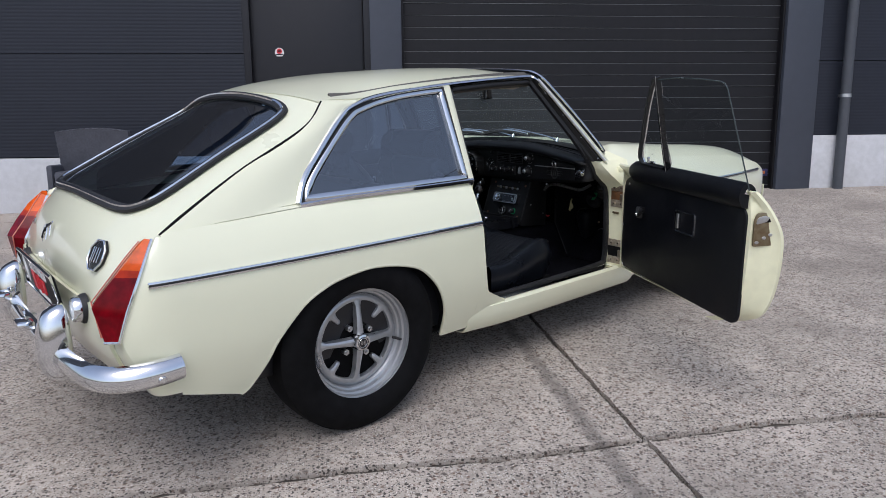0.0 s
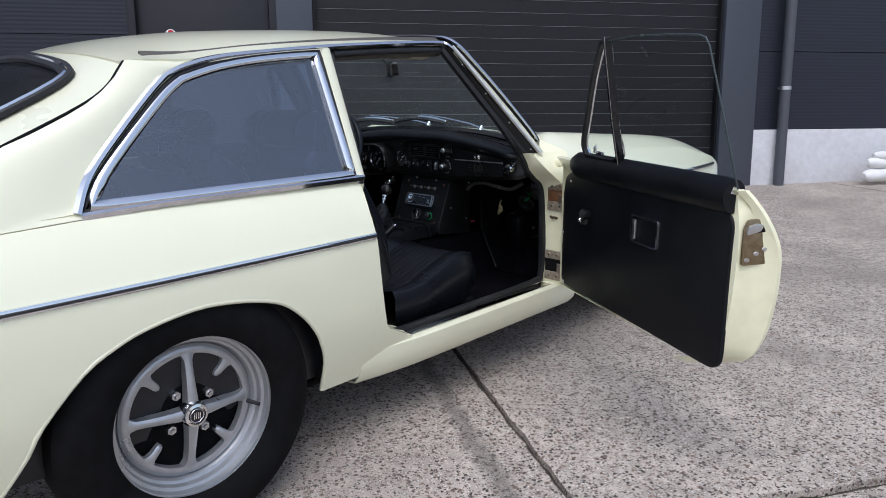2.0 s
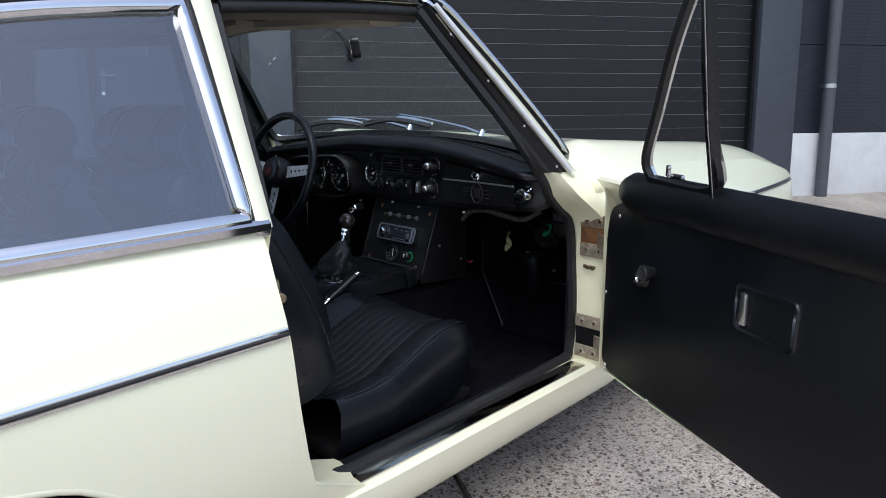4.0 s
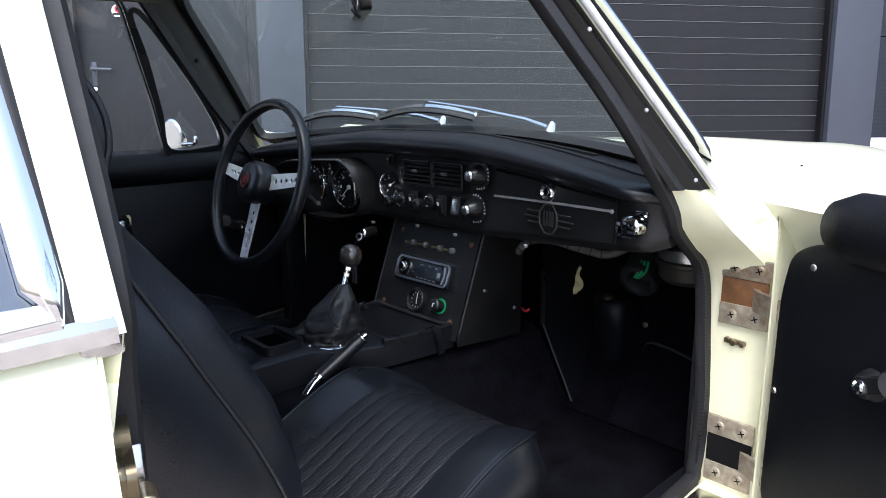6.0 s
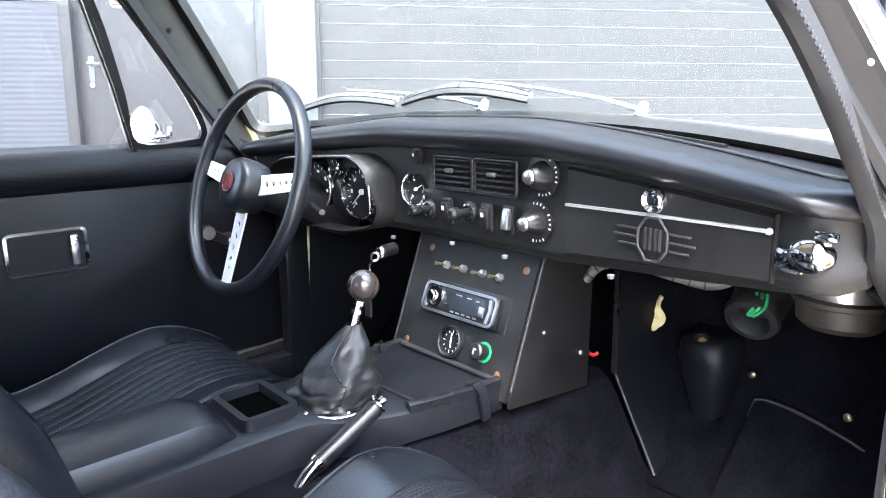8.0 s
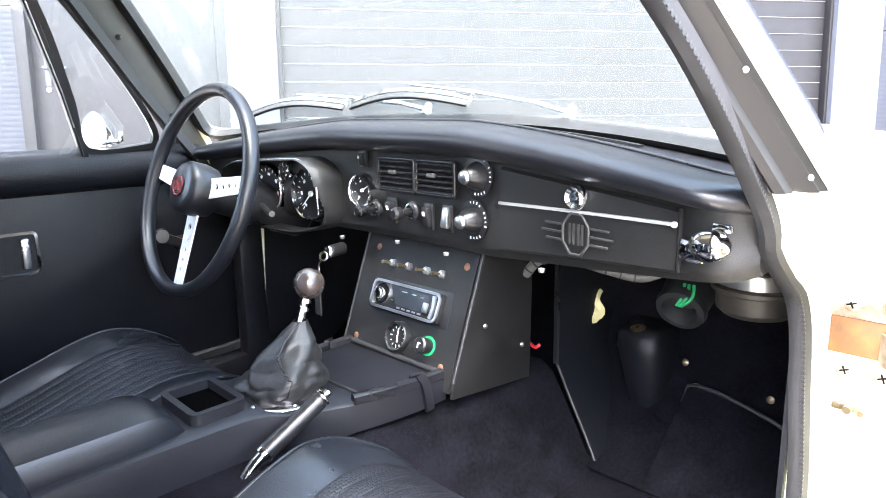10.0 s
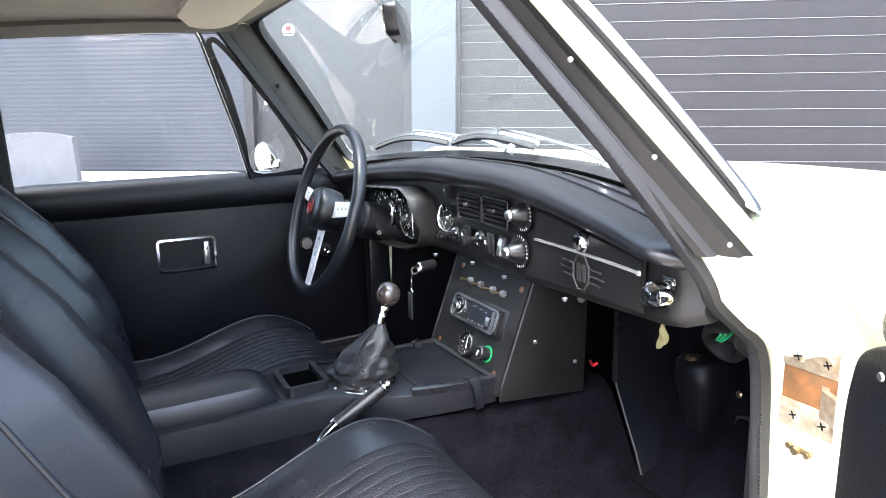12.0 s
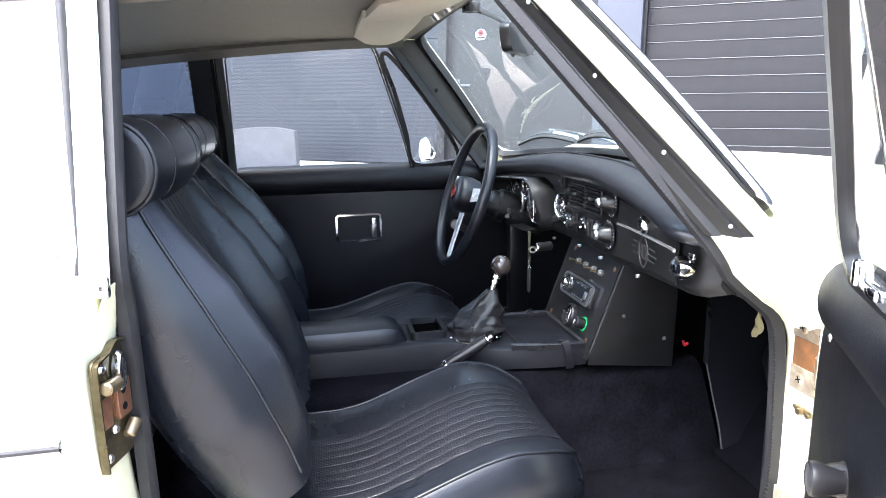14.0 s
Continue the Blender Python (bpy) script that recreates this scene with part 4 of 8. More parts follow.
    for edge in (FACE["o"], FACE["b"], [FACE["o"][4], FACE["m"][4], FACE["b"][4]]):
        sweep(bm, [lp(*p) for p in edge], [(0.0032, -0.006), (0.0032, 0.003), (0.0, 0.0045), (-0.0032, 0.003), (-0.0032, -0.006)], up=(-0.6, s * 0.7, 0.1))
    part("bezel", bm, CHROME, lamp)
    # highlight along the lens ridge, painted as a pale red line
    bm = bmesh.new()
    sweep(bm, [lp(*p) + V(-0.002, 0, 0.002) for p in FACE["i"]], 0.0020)
    part("lens_ridge_highlight", bm, mat("pale_lens_highlight", (0.62, 0.20, 0.14), 0.25, 0, 0.1), lamp)

# rear bumper in one chrome blade with overriders
def blade(pts, h, name, parent):
    bm = bmesh.new()
    prof = [(0.0, -h), (-0.018, -h * 0.86), (-0.031, -h * 0.45), (-0.034, h * 0.05), (-0.028, h * 0.5), (-0.014, h * 0.88), (0.0, h), (0.003, h * 0.9), (-0.020, 0), (0.003, -h * 0.9)]
    sweep(bm, pts, prof, up=(0, 0, 1))
    return part(name, bm, CHROME, parent)


bump = [V(x, s * y, z) for s, half_ in ((-1, 1), (1, -1)) for x, y, z in [(-0.607, 0.728, 0.405), (-0.68, 0.730, 0.403), (-0.745, 0.712, 0.401), (-0.792, 0.66, 0.400), (-0.815, 0.56, 0.399), (-0.832, 0.30, 0.398), (-0.838, 0.02, 0.398)][::half_]]
bumper = blade(smooth_path(bump, 8), 0.037, "rear_bumper", car)
for y in (-0.372, 0.33):
    bm = bmesh.new()
    g = []
    for t in span(0, 1, 25):
        z = 0.322 + 0.222 * t
        # upright horn: fullest a third of the way up, drawn in to a rounded top
        w = sm(t, [(0, 0.034), (0.08, 0.048), (0.35, 0.058), (0.7, 0.052), (0.92, 0.038), (1, 0.018)])
        d = sm(t, [(0, 0.036), (0.08, 0.056), (0.35, 0.074), (0.7, 0.068), (0.92, 0.048), (1, 0.016)])
        xb = -0.822 + 0.012 * t
        g.append([V(xb - d * (abs(math.cos(a)) ** 0.7 if math.cos(a) > 0 else -0.25 * abs(math.cos(a))), y + w * math.copysign(abs(math.sin(a)) ** 0.8, math.sin(a)), z) for a in span(-math.pi, math.pi, 29)[:-1]])
    vs = rows(bm, g, close_v=True)
    bm.faces.new(vs[0][::-1])
    bm.faces.new(vs[-1])
    orr = part("overrider", bm, CHROME, bumper, sharp=70)
    for sd in (-1, 1):
        bm = bmesh.new()
        sweep(bm, [V(-0.822 - 0.022 * math.cos(a), y + sd * (0.063 - 0.004 * abs(math.sin(a))), 0.400 + 0.042 * math.sin(a)) for a in span(-1.5, 1.5, 14)], 0.0045)
        part("rubber_strip", bm, RUBBER, orr)
for y in (-0.745, 0.745):
    bm = bmesh.new()
    s = 1 if y > 0 else -1
    lathe(bm, [(0, 0.008), (0.008, 0.006), (0.012, 0.0), (0.012, -0.004)], axis((-0.668, y + s * 0.018, 0.392), (0, s, 0)), 16)
    part("bumper_bolt", bm, CHROME, bumper)
# number plate lamps
for y in (-0.20, 0.20):
    bm = bmesh.new()
    box(bm, (-0.885, y, 0.455), (0.05, 0.07, 0.03), 0.010)
    part("plate_lamp", bm, CHROME, bumper)
# number plate with printed bars
bm = bmesh.new()
PL = Matrix.Translation((-0.800, -0.045, 0.548)) @ Matrix.Rotation(radians(-8), 4, "Y")
box(bm, (0, 0, 0), (0.008, 0.53, 0.125), 0.003, PL)
plate = part("dealer_plate", bm, PLATE, car, "black trade plate with white and red lettering")
bm = bmesh.new()
sweep(bm, [PL @ V(-0.006, a, b) for a, b in ((-0.265, -0.0625), (0.265, -0.0625), (0.265, 0.0625), (-0.265, 0.0625))], 0.006, closed=True)
part("plate_frame", bm, CHROME, plate)
cu = bpy.data.curves.new("plate_text", "FONT")
cu.body, cu.size, cu.extrude, cu.align_x, cu.align_y = "OLDTIMERS", 0.048, 0.0008, "CENTER", "CENTER"
cu.shear = 0.15
tob = bpy.data.objects.new("plate_text", cu)
scene.collection.objects.link(tob)
bpy.context.view_layer.update()
me = bpy.data.meshes.new_from_object(tob.evaluated_get(bpy.context.evaluated_depsgraph_get()))
bpy.data.objects.remove(tob)
bm = bmesh.new()
bm.from_mesh(me)
bm.transform(PL @ Matrix.Translation((-0.0052, -0.02, 0.034)) @ Matrix(((0, 0, -1, 0), (-1, 0, 0, 0), (0, 1, 0, 0), (0, 0, 0, 1))))
part("plate_text", bm, WHITE_INK, plate)
bm = bmesh.new()
for k, (y, w, h) in enumerate(((0.10, 0.055, 0.062), (0.05, 0.018, 0.045), (0.02, 0.018, 0.064), (-0.01, 0.018, 0.045), (-0.045, 0.03, 0.045))):
    box(bm, (-0.0055, y - 0.03, -0.012), (0.003, w, h), 0.004, PL)
part("plate_emblem_red", bm, RED_INK, plate)
bm = bmesh.new()
box(bm, (-0.0052, -0.02, -0.052), (0.002, 0.17, 0.012), 0, PL)
part("plate_bar", bm, WHITE_INK, plate)
bm = bmesh.new()
lathe(bm, [(0, 0.002), (0.034, 0.002), (0.034, 0)], PL @ axis((-0.004, 0.205, 0.0), (-1, 0, 0)) @ Matrix.Diagonal((0.7, 1.4, 1, 1)), 20)
part("plate_oval", bm, WHITE_INK, plate)
# reversing lamps
for y in (-0.412, 0.412):
    bm = bmesh.new()
    m = axis((-0.752, y, 0.527), (-1, 0, 0.05))
    lathe(bm, [(0, 0), (0.044, 0), (0.044, 0.012), (0.040, 0.018), (0, 0.018)], m, 28)
    rl = part("reversing_lamp", bm, RUBBER, car, "round reversing lamp")
    bm = bmesh.new()
    lathe(bm, [(0.036, 0.012), (0.037, 0.034), (0.033, 0.040), (0.030, 0.036)], m, 28)
    part("bezel", bm, CHROME, rl)
    bm = bmesh.new()
    lathe(bm, [(0, 0.044), (0.012, 0.043), (0.024, 0.039), (0.031, 0.035), (0.031, 0.026)], m, 28)
    part("lens", bm, WHITE_LENS, rl)
# octagon badge, running emblem turned into a plain bar, small script badges
def on_tail(y, u):
    k = y / 0.60
    p = tail(u, k)
    a, b = tail(u + 0.01, k) - p, tail(u, k + 0.01) - p
    n = a.cross(b).normalized()
    if n.x > 0:
        n = -n
    return axis(p, n, (0, 0, 1))


def octagon(bm, r, h, m, bev=0.0):
    prism(bm, [(r * math.cos(math.pi / 8 + k * math.pi / 4), r * math.sin(math.pi / 8 + k * math.pi / 4)) for k in range(8)], h, m, bev)


M = on_tail(-0.440, 0.755)
bm = bmesh.new()
octagon(bm, 0.050, 0.008, M, 0.001)
bd = part("octagon_badge", bm, PLASTIC, tailgate, "black octagonal badge with chrome rim")
bm = bmesh.new()
sweep(bm, [M @ V(0.047 * math.cos(math.pi / 8 + k * math.pi / 4), 0.047 * math.sin(math.pi / 8 + k * math.pi / 4), 0.009) for k in range(8)], 0.003, closed=True, up=M.to_3x3() @ V(0, 0, 1))
for x in (-0.022, -0.011, 0.004, 0.018):
    box(bm, (x, 0, 0.010), (0.005, 0.045, 0.003), 0.001, M)
part("badge_rim", bm, CHROME, bd)
M = on_tail(0.04, 0.80) @ Matrix.Diagonal((2.0, 2.0, 2.0, 1))
bm = bmesh.new()
sweep(bm, smooth_path([M @ V(a, b, 0.006) for a, b in ((-0.030, -0.014), (-0.016, 0.006), (0.004, 0.012), (0.022, 0.020))], 5), [(0.006, -0.004), (0.004, 0.004), (-0.004, 0.004), (-0.006, -0.004)], up=M.to_3x3() @ V(0, 0, 1), scale=lambda t: 0.5 + 0.9 * math.sin(math.pi * min(1, t + 0.15)))
for a, b, c, d in ((-0.018, 0.004, -0.026, -0.020), (-0.010, 0.008, -0.004, -0.014), (0.010, 0.014, 0.016, -0.004)):
    sweep(bm, [M @ V(a, b, 0.005), M @ V(c, d, 0.005)], 0.003)
part("lock_handle", bm, CHROME, tailgate, "chrome tailgate lock handle")
M = on_tail(0.40, 0.78)
bm = bmesh.new()
box(bm, (0, 0, 0.003), (0.06, 0.022, 0.004), 0.001, M)
part("script_badge", bm, CHROME, tailgate)
M = axis((-0.745, -0.50, 0.47), (-1, -0.15, 0))
bm = bmesh.new()
box(bm, (0, 0, 0.002), (0.055, 0.022, 0.004), 0.001, M)
part("script_badge", bm, CHROME, car)

# wheels: tyre, rim with five-spoke steel centre
def wheel(name, pos, s):
    bm = bmesh.new()
    tyre = [(0.188, -0.075), (0.200, -0.086), (0.235, -0.093), (0.268, -0.090), (0.290, -0.078), (0.302, -0.066), (0.305, -0.040), (0.306, 0.0), (0.305, 0.040), (0.302, 0.066), (0.290, 0.078), (0.268, 0.090), (0.235, 0.093), (0.200, 0.086), (0.188, 0.075)]
    lathe(bm, tyre, seg=72)
    M = Matrix.Translation(pos) @ Matrix.Rotation(radians(-90 * s), 4, "X") @ Matrix.Rotation(radians(6 * s), 4, "Z")
    w = part(name, bm, TYRE, car, "black tyre on a silver and black four-spoke steel wheel", m=M)
    bm = bmesh.new()
    rim = [(0.150, -0.06), (0.178, -0.07), (0.193, -0.072), (0.193, -0.060), (0.172, -0.050), (0.168, 0.0), (0.166, 0.020), (0.172, 0.040), (0.184, 0.056), (0.191, 0.066), (0.1945, 0.073), (0.192, 0.077), (0.187, 0.075), (0.1845, 0.066), (0.179, 0.064), (0.176, 0.050), (0.169, 0.047), (0.166, 0.034), (0.160, 0.031), (0.156, 0.022), (0.150, 0.015)]
    lathe(bm, [(r * 1.045, h) for r, h in rim], seg=72)
    part("rim", bm, WHEEL_SILVER, w)
    bm = bmesh.new()
    lathe(bm, [(0, -0.010), (0.155, -0.010), (0.158, 0.010), (0.120, 0.004), (0.06, 0.020), (0.0, 0.022)], seg=48)
    part("wheel_disc", bm, WHEEL_BLACK, w)
    bm = bmesh.new()
    lathe(bm, [(0.160, 0.010), (0.160, 0.022), (0.155, 0.028), (0.146, 0.031), (0.138, 0.029), (0.136, 0.012)], seg=72)
    part("centre_ring", bm, WHEEL_SILVER, w)
    for k in range(4):
        a = math.radians(92 + 90 * k)
        R = Matrix.Rotation(a, 4, "Z")
        bm = bmesh.new()
        g = []
        for x, wd, z in ((0.020, 0.0135, 0.054), (0.040, 0.0118, 0.052), (0.070, 0.0100, 0.047), (0.100, 0.0090, 0.041), (0.122, 0.0095, 0.036), (0.134, 0.014, 0.033), (0.142, 0.026, 0.030)):
            g.append([R @ V(x, -wd * 1.3, z - 0.024), R @ V(x, -wd, z - 0.004), R @ V(x, -wd * 0.35, z), R @ V(x, wd * 0.35, z), R @ V(x, wd, z - 0.004), R @ V(x, wd * 1.3, z - 0.024)])
        slab(bm, g, -0.004)
        part("spoke", bm, WHEEL_SILVER, w)
        R2 = Matrix.Rotation(a + math.radians(45), 4, "Z")
        bm = bmesh.new()
        g = []
        for x, wd, z in ((0.094, 0.0030, 0.024), (0.097, 0.0062, 0.027), (0.104, 0.0080, 0.029), (0.118, 0.0085, 0.031), (0.130, 0.0105, 0.031), (0.137, 0.017, 0.030), (0.142, 0.028, 0.029)):
            g.append([R2 @ V(x, -wd * 1.2, z - 0.014), R2 @ V(x, -wd, z - 0.003), R2 @ V(x, -wd * 0.4, z), R2 @ V(x, wd * 0.4, z), R2 @ V(x, wd, z - 0.003), R2 @ V(x, wd * 1.2, z - 0.014)])
        slab(bm, g, -0.004)
        part("short_spoke", bm, WHEEL_SILVER, w)
    for k in range(4):
        a = math.radians(38 + 90 * k)
        bm = bmesh.new()
        p = V(0.057 * math.cos(a), 0.057 * math.sin(a), 0.012)
        cyl(bm, p, p + V(0, 0, 0.026), 0.011, seg=6)
        cyl(bm, p + V(0, 0, 0.024), p + V(0, 0, 0.032), 0.007, 0.005, seg=12)
        part("wheel_nut", bm, STEEL, w)
    bm = bmesh.new()
    lathe(bm, [(0.030, 0.030), (0.030, 0.060), (0.027, 0.066), (0.021, 0.068), (0.020, 0.064), (0.0, 0.064)], seg=32)
    hub = part("hub_cap", bm, CHROME, w)
    bm = bmesh.new()
    octagon(bm, 0.019, 0.003, Matrix.Translation((0, 0, 0.0642)))
    part("hub_badge", bm, PLASTIC, hub)
    bm = bmesh.new()
    sweep(bm, [V(0.0165 * math.cos(math.pi / 8 + q * math.pi / 4), 0.0165 * math.sin(math.pi / 8 + q * math.pi / 4), 0.0676) for q in range(8)], 0.0012, closed=True)
    for x in (-0.007, -0.0025, 0.003, 0.007):
        box(bm, (x, 0, 0.0676), (0.0022, 0.015, 0.0012))
    part("hub_badge_rim", bm, CHROME, hub)
    bm = bmesh.new()
    cyl(bm, (0.150, -0.012, 0.028), (0.164, -0.014, 0.062), 0.0055, 0.0045)
    part("valve", bm, RUBBER, w)
    return w


for s in (-1, 1):
    for x in (0.0, 2.311):
        wheel("wheel", (x, s * 0.625 + s * 0.012, 0.304), s)
bm = bmesh.new()
cyl(bm, (0, -0.58, 0.30), (0, 0.58, 0.30), 0.04)
cyl(bm, (2.311, -0.58, 0.30), (2.311, 0.58, 0.30), 0.03)
part("axle", bm, UNDER, car)

# underside
bm = bmesh.new()
box(bm, (1.2, 0, 0.225), (2.9, 1.20, 0.03), 0.01)
box(bm, (-0.42, 0, 0.33), (0.55, 1.1, 0.03), 0.01)
box(bm, (1.65, 0, 0.25), (0.5, 0.26, 0.08), 0.02)
part("underfloor", bm, UNDER, car)

# front wings, bonnet and nose
FARCH = [(1.944 + 0.0, 0.235)] + [(x + 2.311, z) for x, z in ARCH_FRONT if -0.36 < x < 0.35] + [(2.67, 0.24)]


def f_lower(x):
    if x < 1.952:
        return 0.224
    if x < 2.665:
        return sm(x, FARCH)
    return lerp(x, [(2.665, 0.25), (3.0, 0.33)])


def f_top(x):
    return lerp(x, [(1.49, 0.785), (2.0, 0.775), (2.5, 0.745), (2.8, 0.68), (2.95, 0.60), (3.02, 0.52)])


WING_CREST = [(1.30, 0.872), (1.60, 0.858), (2.0, 0.830), (2.35, 0.806), (2.6, 0.775), (2.8, 0.715), (2.93, 0.62), (3.02, 0.52)]
for s in (-1, 1):
    xs = span(1.486, 1.93, 10) + [1.945, 1.953, 1.96, 1.975] + span(1.99, 2.62, 26) + [2.64, 2.655, 2.664, 2.667] + span(2.70, 3.02, 12)
    part("front_wing", side_panel(s, xs, f_lower, f_top), PAINT, car)
    bm = bmesh.new()
    g = []
    for x in span(1.392, 3.02, 60):
        zt, zc = f_top(x), min(sm(x, WING_CREST), lerp(x, [(1.39, 0.800), (1.47, 0.808), (1.54, 0.845), (1.62, 0.87)]))
        y0 = half(x, min(zt, 0.785))
        yi = lerp(x, [(1.39, 0.63), (1.46, 0.592), (1.50, 0.53), (1.56, 0.47), (2.6, 0.47), (3.02, 0.423)])
        g.append([V(x, s * (y0 + (yi - y0) * f), zt + (zc - zt) * math.sin(min(1, f * 1.5) * math.pi / 2) - 0.012 * max(0, f - 0.7) / 0.3) for f in span(0, 1, 12)])
    slab(bm, g, 0.01 * s)
    part("wing_top", bm, PAINT, car)
bm = bmesh.new()
g = []
for x in span(1.575, 3.02, 30):
    ye = 0.47 * lerp(x, [(1.4, 1), (2.6, 1), (3.02, 0.9)])
    ze = sm(x, WING_CREST) - 0.012
    g.append([V(x, k * (ye - 0.004), ze - 0.006 + 0.012 * lerp(x, [(1.4, 0.6), (2.6, 1), (3.0, 0.3)]) * (1 - abs(k) ** 2)) for k in span(-1, 1, 25)])
slab(bm, g, -0.01)
part("bonnet", bm, PAINT, car)
bm = bmesh.new()
g = [[V(3.02 - 0.012 * abs(k) ** 2 + 0.04 * math.sin(math.pi * (z - 0.33) / 0.3), k * half(3.02, min(z, 0.5)), z) for k in span(-1, 1, 21)] for z in span(0.32, 0.525, 8)]
slab(bm, g, 0.01)
part("nose_panel", bm, PAINT, car)
# scuttle between bonnet and windscreen
bm = bmesh.new()
g = []
for k in span(-1, 1, 31):
    b = screen(k, 0.0) + V(0.008, 0, -0.014)
    e = V(1.580, k * 0.468, sm(1.58, WING_CREST) - 0.014 + 0.007 * (1 - k * k))
    g.append([b.lerp(e, t) + V(0, 0, 0.006 * math.sin(math.pi * t)) for t in span(0, 1, 6)])
slab(bm, g, 0.008)
part("scuttle", bm, PAINT, car)

# ---- doors ----
SHUT = [(0.22, 0.72), (0.30, 0.705), (0.33, 0.625), (0.36, 0.582), (0.48, 0.552), (0.63, 0.541), (0.71, 0.545), (0.785, 0.560)]


def door_shape(name, s, M, label, swell=0.0):
    """A front door, shaped where it sits when shut, then turned by M on its hinges."""
    def P(bm, nm, mt, parent, lb="", sharp=38):
        bm.transform(M)
        return part(nm, bm, mt, parent, lb, sharp=sharp)

    bm = bmesh.new()
    g = []
    for z in span(0.302, 0.785, 18):
        xr = sm(z, SHUT) + 0.004
        xf = lerp(z, [(0.30, 1.455), (0.33, 1.480), (0.8, 1.484)])
        g.append([V(x, s * (half(x, z) + swell * max(0, min(1, (1.25 - x) / 0.6))), z) for x in span(xr, xf, 20)])
    slab(bm, g, -0.010 * s)
    d = P(bm, name, PAINT, car, label)
    # rear shut face, rolled from the skin to the lining
    bm = bmesh.new()
    g = []
    for z in span(0.302, 0.785, 24):
        xr = sm(z, SHUT) + 0.004
        yo = half(xr, z) + swell
        g.append([V(xr, s * (yo - 0.001), z), V(xr - 0.004, s * (yo - 0.012), z), V(xr + 0.006, s * (yo - 0.022), z), V(xr + 0.014, s * (yo * 0.5 + 0.325), z), V(xr + 0.022, s * 0.648, z), V(xr + 0.06, s * 0.642, z)])
    slab(bm, g, 0.003)
    P(bm, "shut_face", PAINT_IN, d)
    bm = bmesh.new()
    g = [[V(x, s * (half(x, 0.302) + swell * max(0, min(1, (1.25 - x) / 0.6)) - 0.002 + (0.642 - half(x, 0.302)) * f), 0.302 + 0.012 * f) for f in span(0, 1, 4)] for x in span(0.71, 1.45, 12)]
    slab(bm, g, 0.003)
    P(bm, "bottom_face", PAINT_IN, d)
    bm = bmesh.new()
    g = [[V(1.480 - 0.01 * f, s * (half(1.47, z) - 0.004 + (0.645 - half(1.47, z)) * f), z) for f in span(0, 1, 4)] for z in span(0.31, 0.78, 12)]
    slab(bm, g, 0.003)
    P(bm, "front_face", PAINT_IN, d)
    # lining: flat black panel and padded top roll
    bm = bmesh.new()
    out = rounded([(0.584, 0.326), (0.577, 0.735), (1.392, 0.738), (1.436, 0.716), (1.449, 0.655), (1.451, 0.345), (1.43, 0.324)], 0.05, 8)
    m = Matrix(((1, 0, 0, 0), (0, 0, -s, s * 0.648), (0, 1, 0, 0), (0, 0, 0, 1)))
    prism(bm, out, 0.012, m, 0.004)
    lining = P(bm, "lining", LINING, d, "black vinyl door lining")
    bm = bmesh.new()
    pts = [V(x, s * 0.640, 0.768 - 0.010 * lerp(x, [(0.6, 0), (1.2, 0), (1.37, 0.3)])) for x in span(0.584, 1.372, 24)]
    sweep(bm, pts, [(0.034 * math.cos(a) * s, 0.044 * math.sin(a)) for a in span(0, 2 * math.pi, 21)[:-1]], up=(0, 0, 1), scale=lambda t: lerp(t, [(0, 0.92), (0.012, 0.98), (0.03, 1), (0.97, 1), (1, 0.7)]))
    P(bm, "padded_roll", LINING, d)
    # pull recess with chrome rim and lever
    cx, cz, w, h = 0.934, 0.616, 0.130, 0.078
    if s > 0:
        cx, cz, w, h = 0.934, 0.6165, 0.134, 0.080
    rim = rounded([(cx - w / 2, cz - h / 2), (cx + w / 2, cz - h / 2), (cx + w / 2, cz + h / 2), (cx - w / 2, cz + h / 2)], 0.010, 4)
    bm = bmesh.new()
    sweep(bm, [V(a, s * 0.635, b) for a, b in rim], [(0.004, -0.003), (0.003, 0.004), (-0.003, 0.004), (-0.004, -0.003)], closed=True, up=(0, -s, 0))
    hd = P(bm, "release_handle", CHROME, d, "chrome-rimmed interior door release")
    bm = bmesh.new()
    prism(bm, [(a + (cx - a) * 0.06, b + (cz - b) * 0.06) for a, b in rim], 0.003, Matrix(((1, 0, 0, 0), (0, 0, -s, s * 0.6375), (0, 1, 0, 0), (0, 0, 0, 1))))
    P(bm, "recess_pad", LINING, hd)
    bm = bmesh.new()
    box(bm, (cx + w * 0.34, s * 0.630, cz), (0.016, 0.010, h * 0.74), 0.004)
    P(bm, "release_lever", STEEL, hd)
    # window winder: boss with its screw, cranked arm, knob with a pale end
    bm = bmesh.new()
    c = V(1.288, s * 0.636, 0.588)
    kn = c + V(-0.060, -s * 0.016, 0.030)
    lathe(bm, [(0, 0.020), (0.012, 0.019), (0.016, 0.012), (0.018, 0.003), (0.020, 0)], axis(c, (0, -s, 0)), 28)
    sweep(bm, [c + V(0, -s * 0.014, 0), c + V(-0.025, -s * 0.020, 0.012), kn], [(0.011, -0.004), (0.009, 0.004), (-0.009, 0.004), (-0.011, -0.004)], up=(0, -s, 0))
    wn = P(bm, "window_winder", PLASTIC, d, "black window winder with a bright centre screw")
    bm = bmesh.new()
    lathe(bm, [(0, 0.023), (0.004, 0.023), (0.005, 0.0205), (0.008, 0.022), (0.0095, 0.018)], axis(c, (0, -s, 0)), 20)
    P(bm, "winder_screw", CHROME, wn)
    bm = bmesh.new()
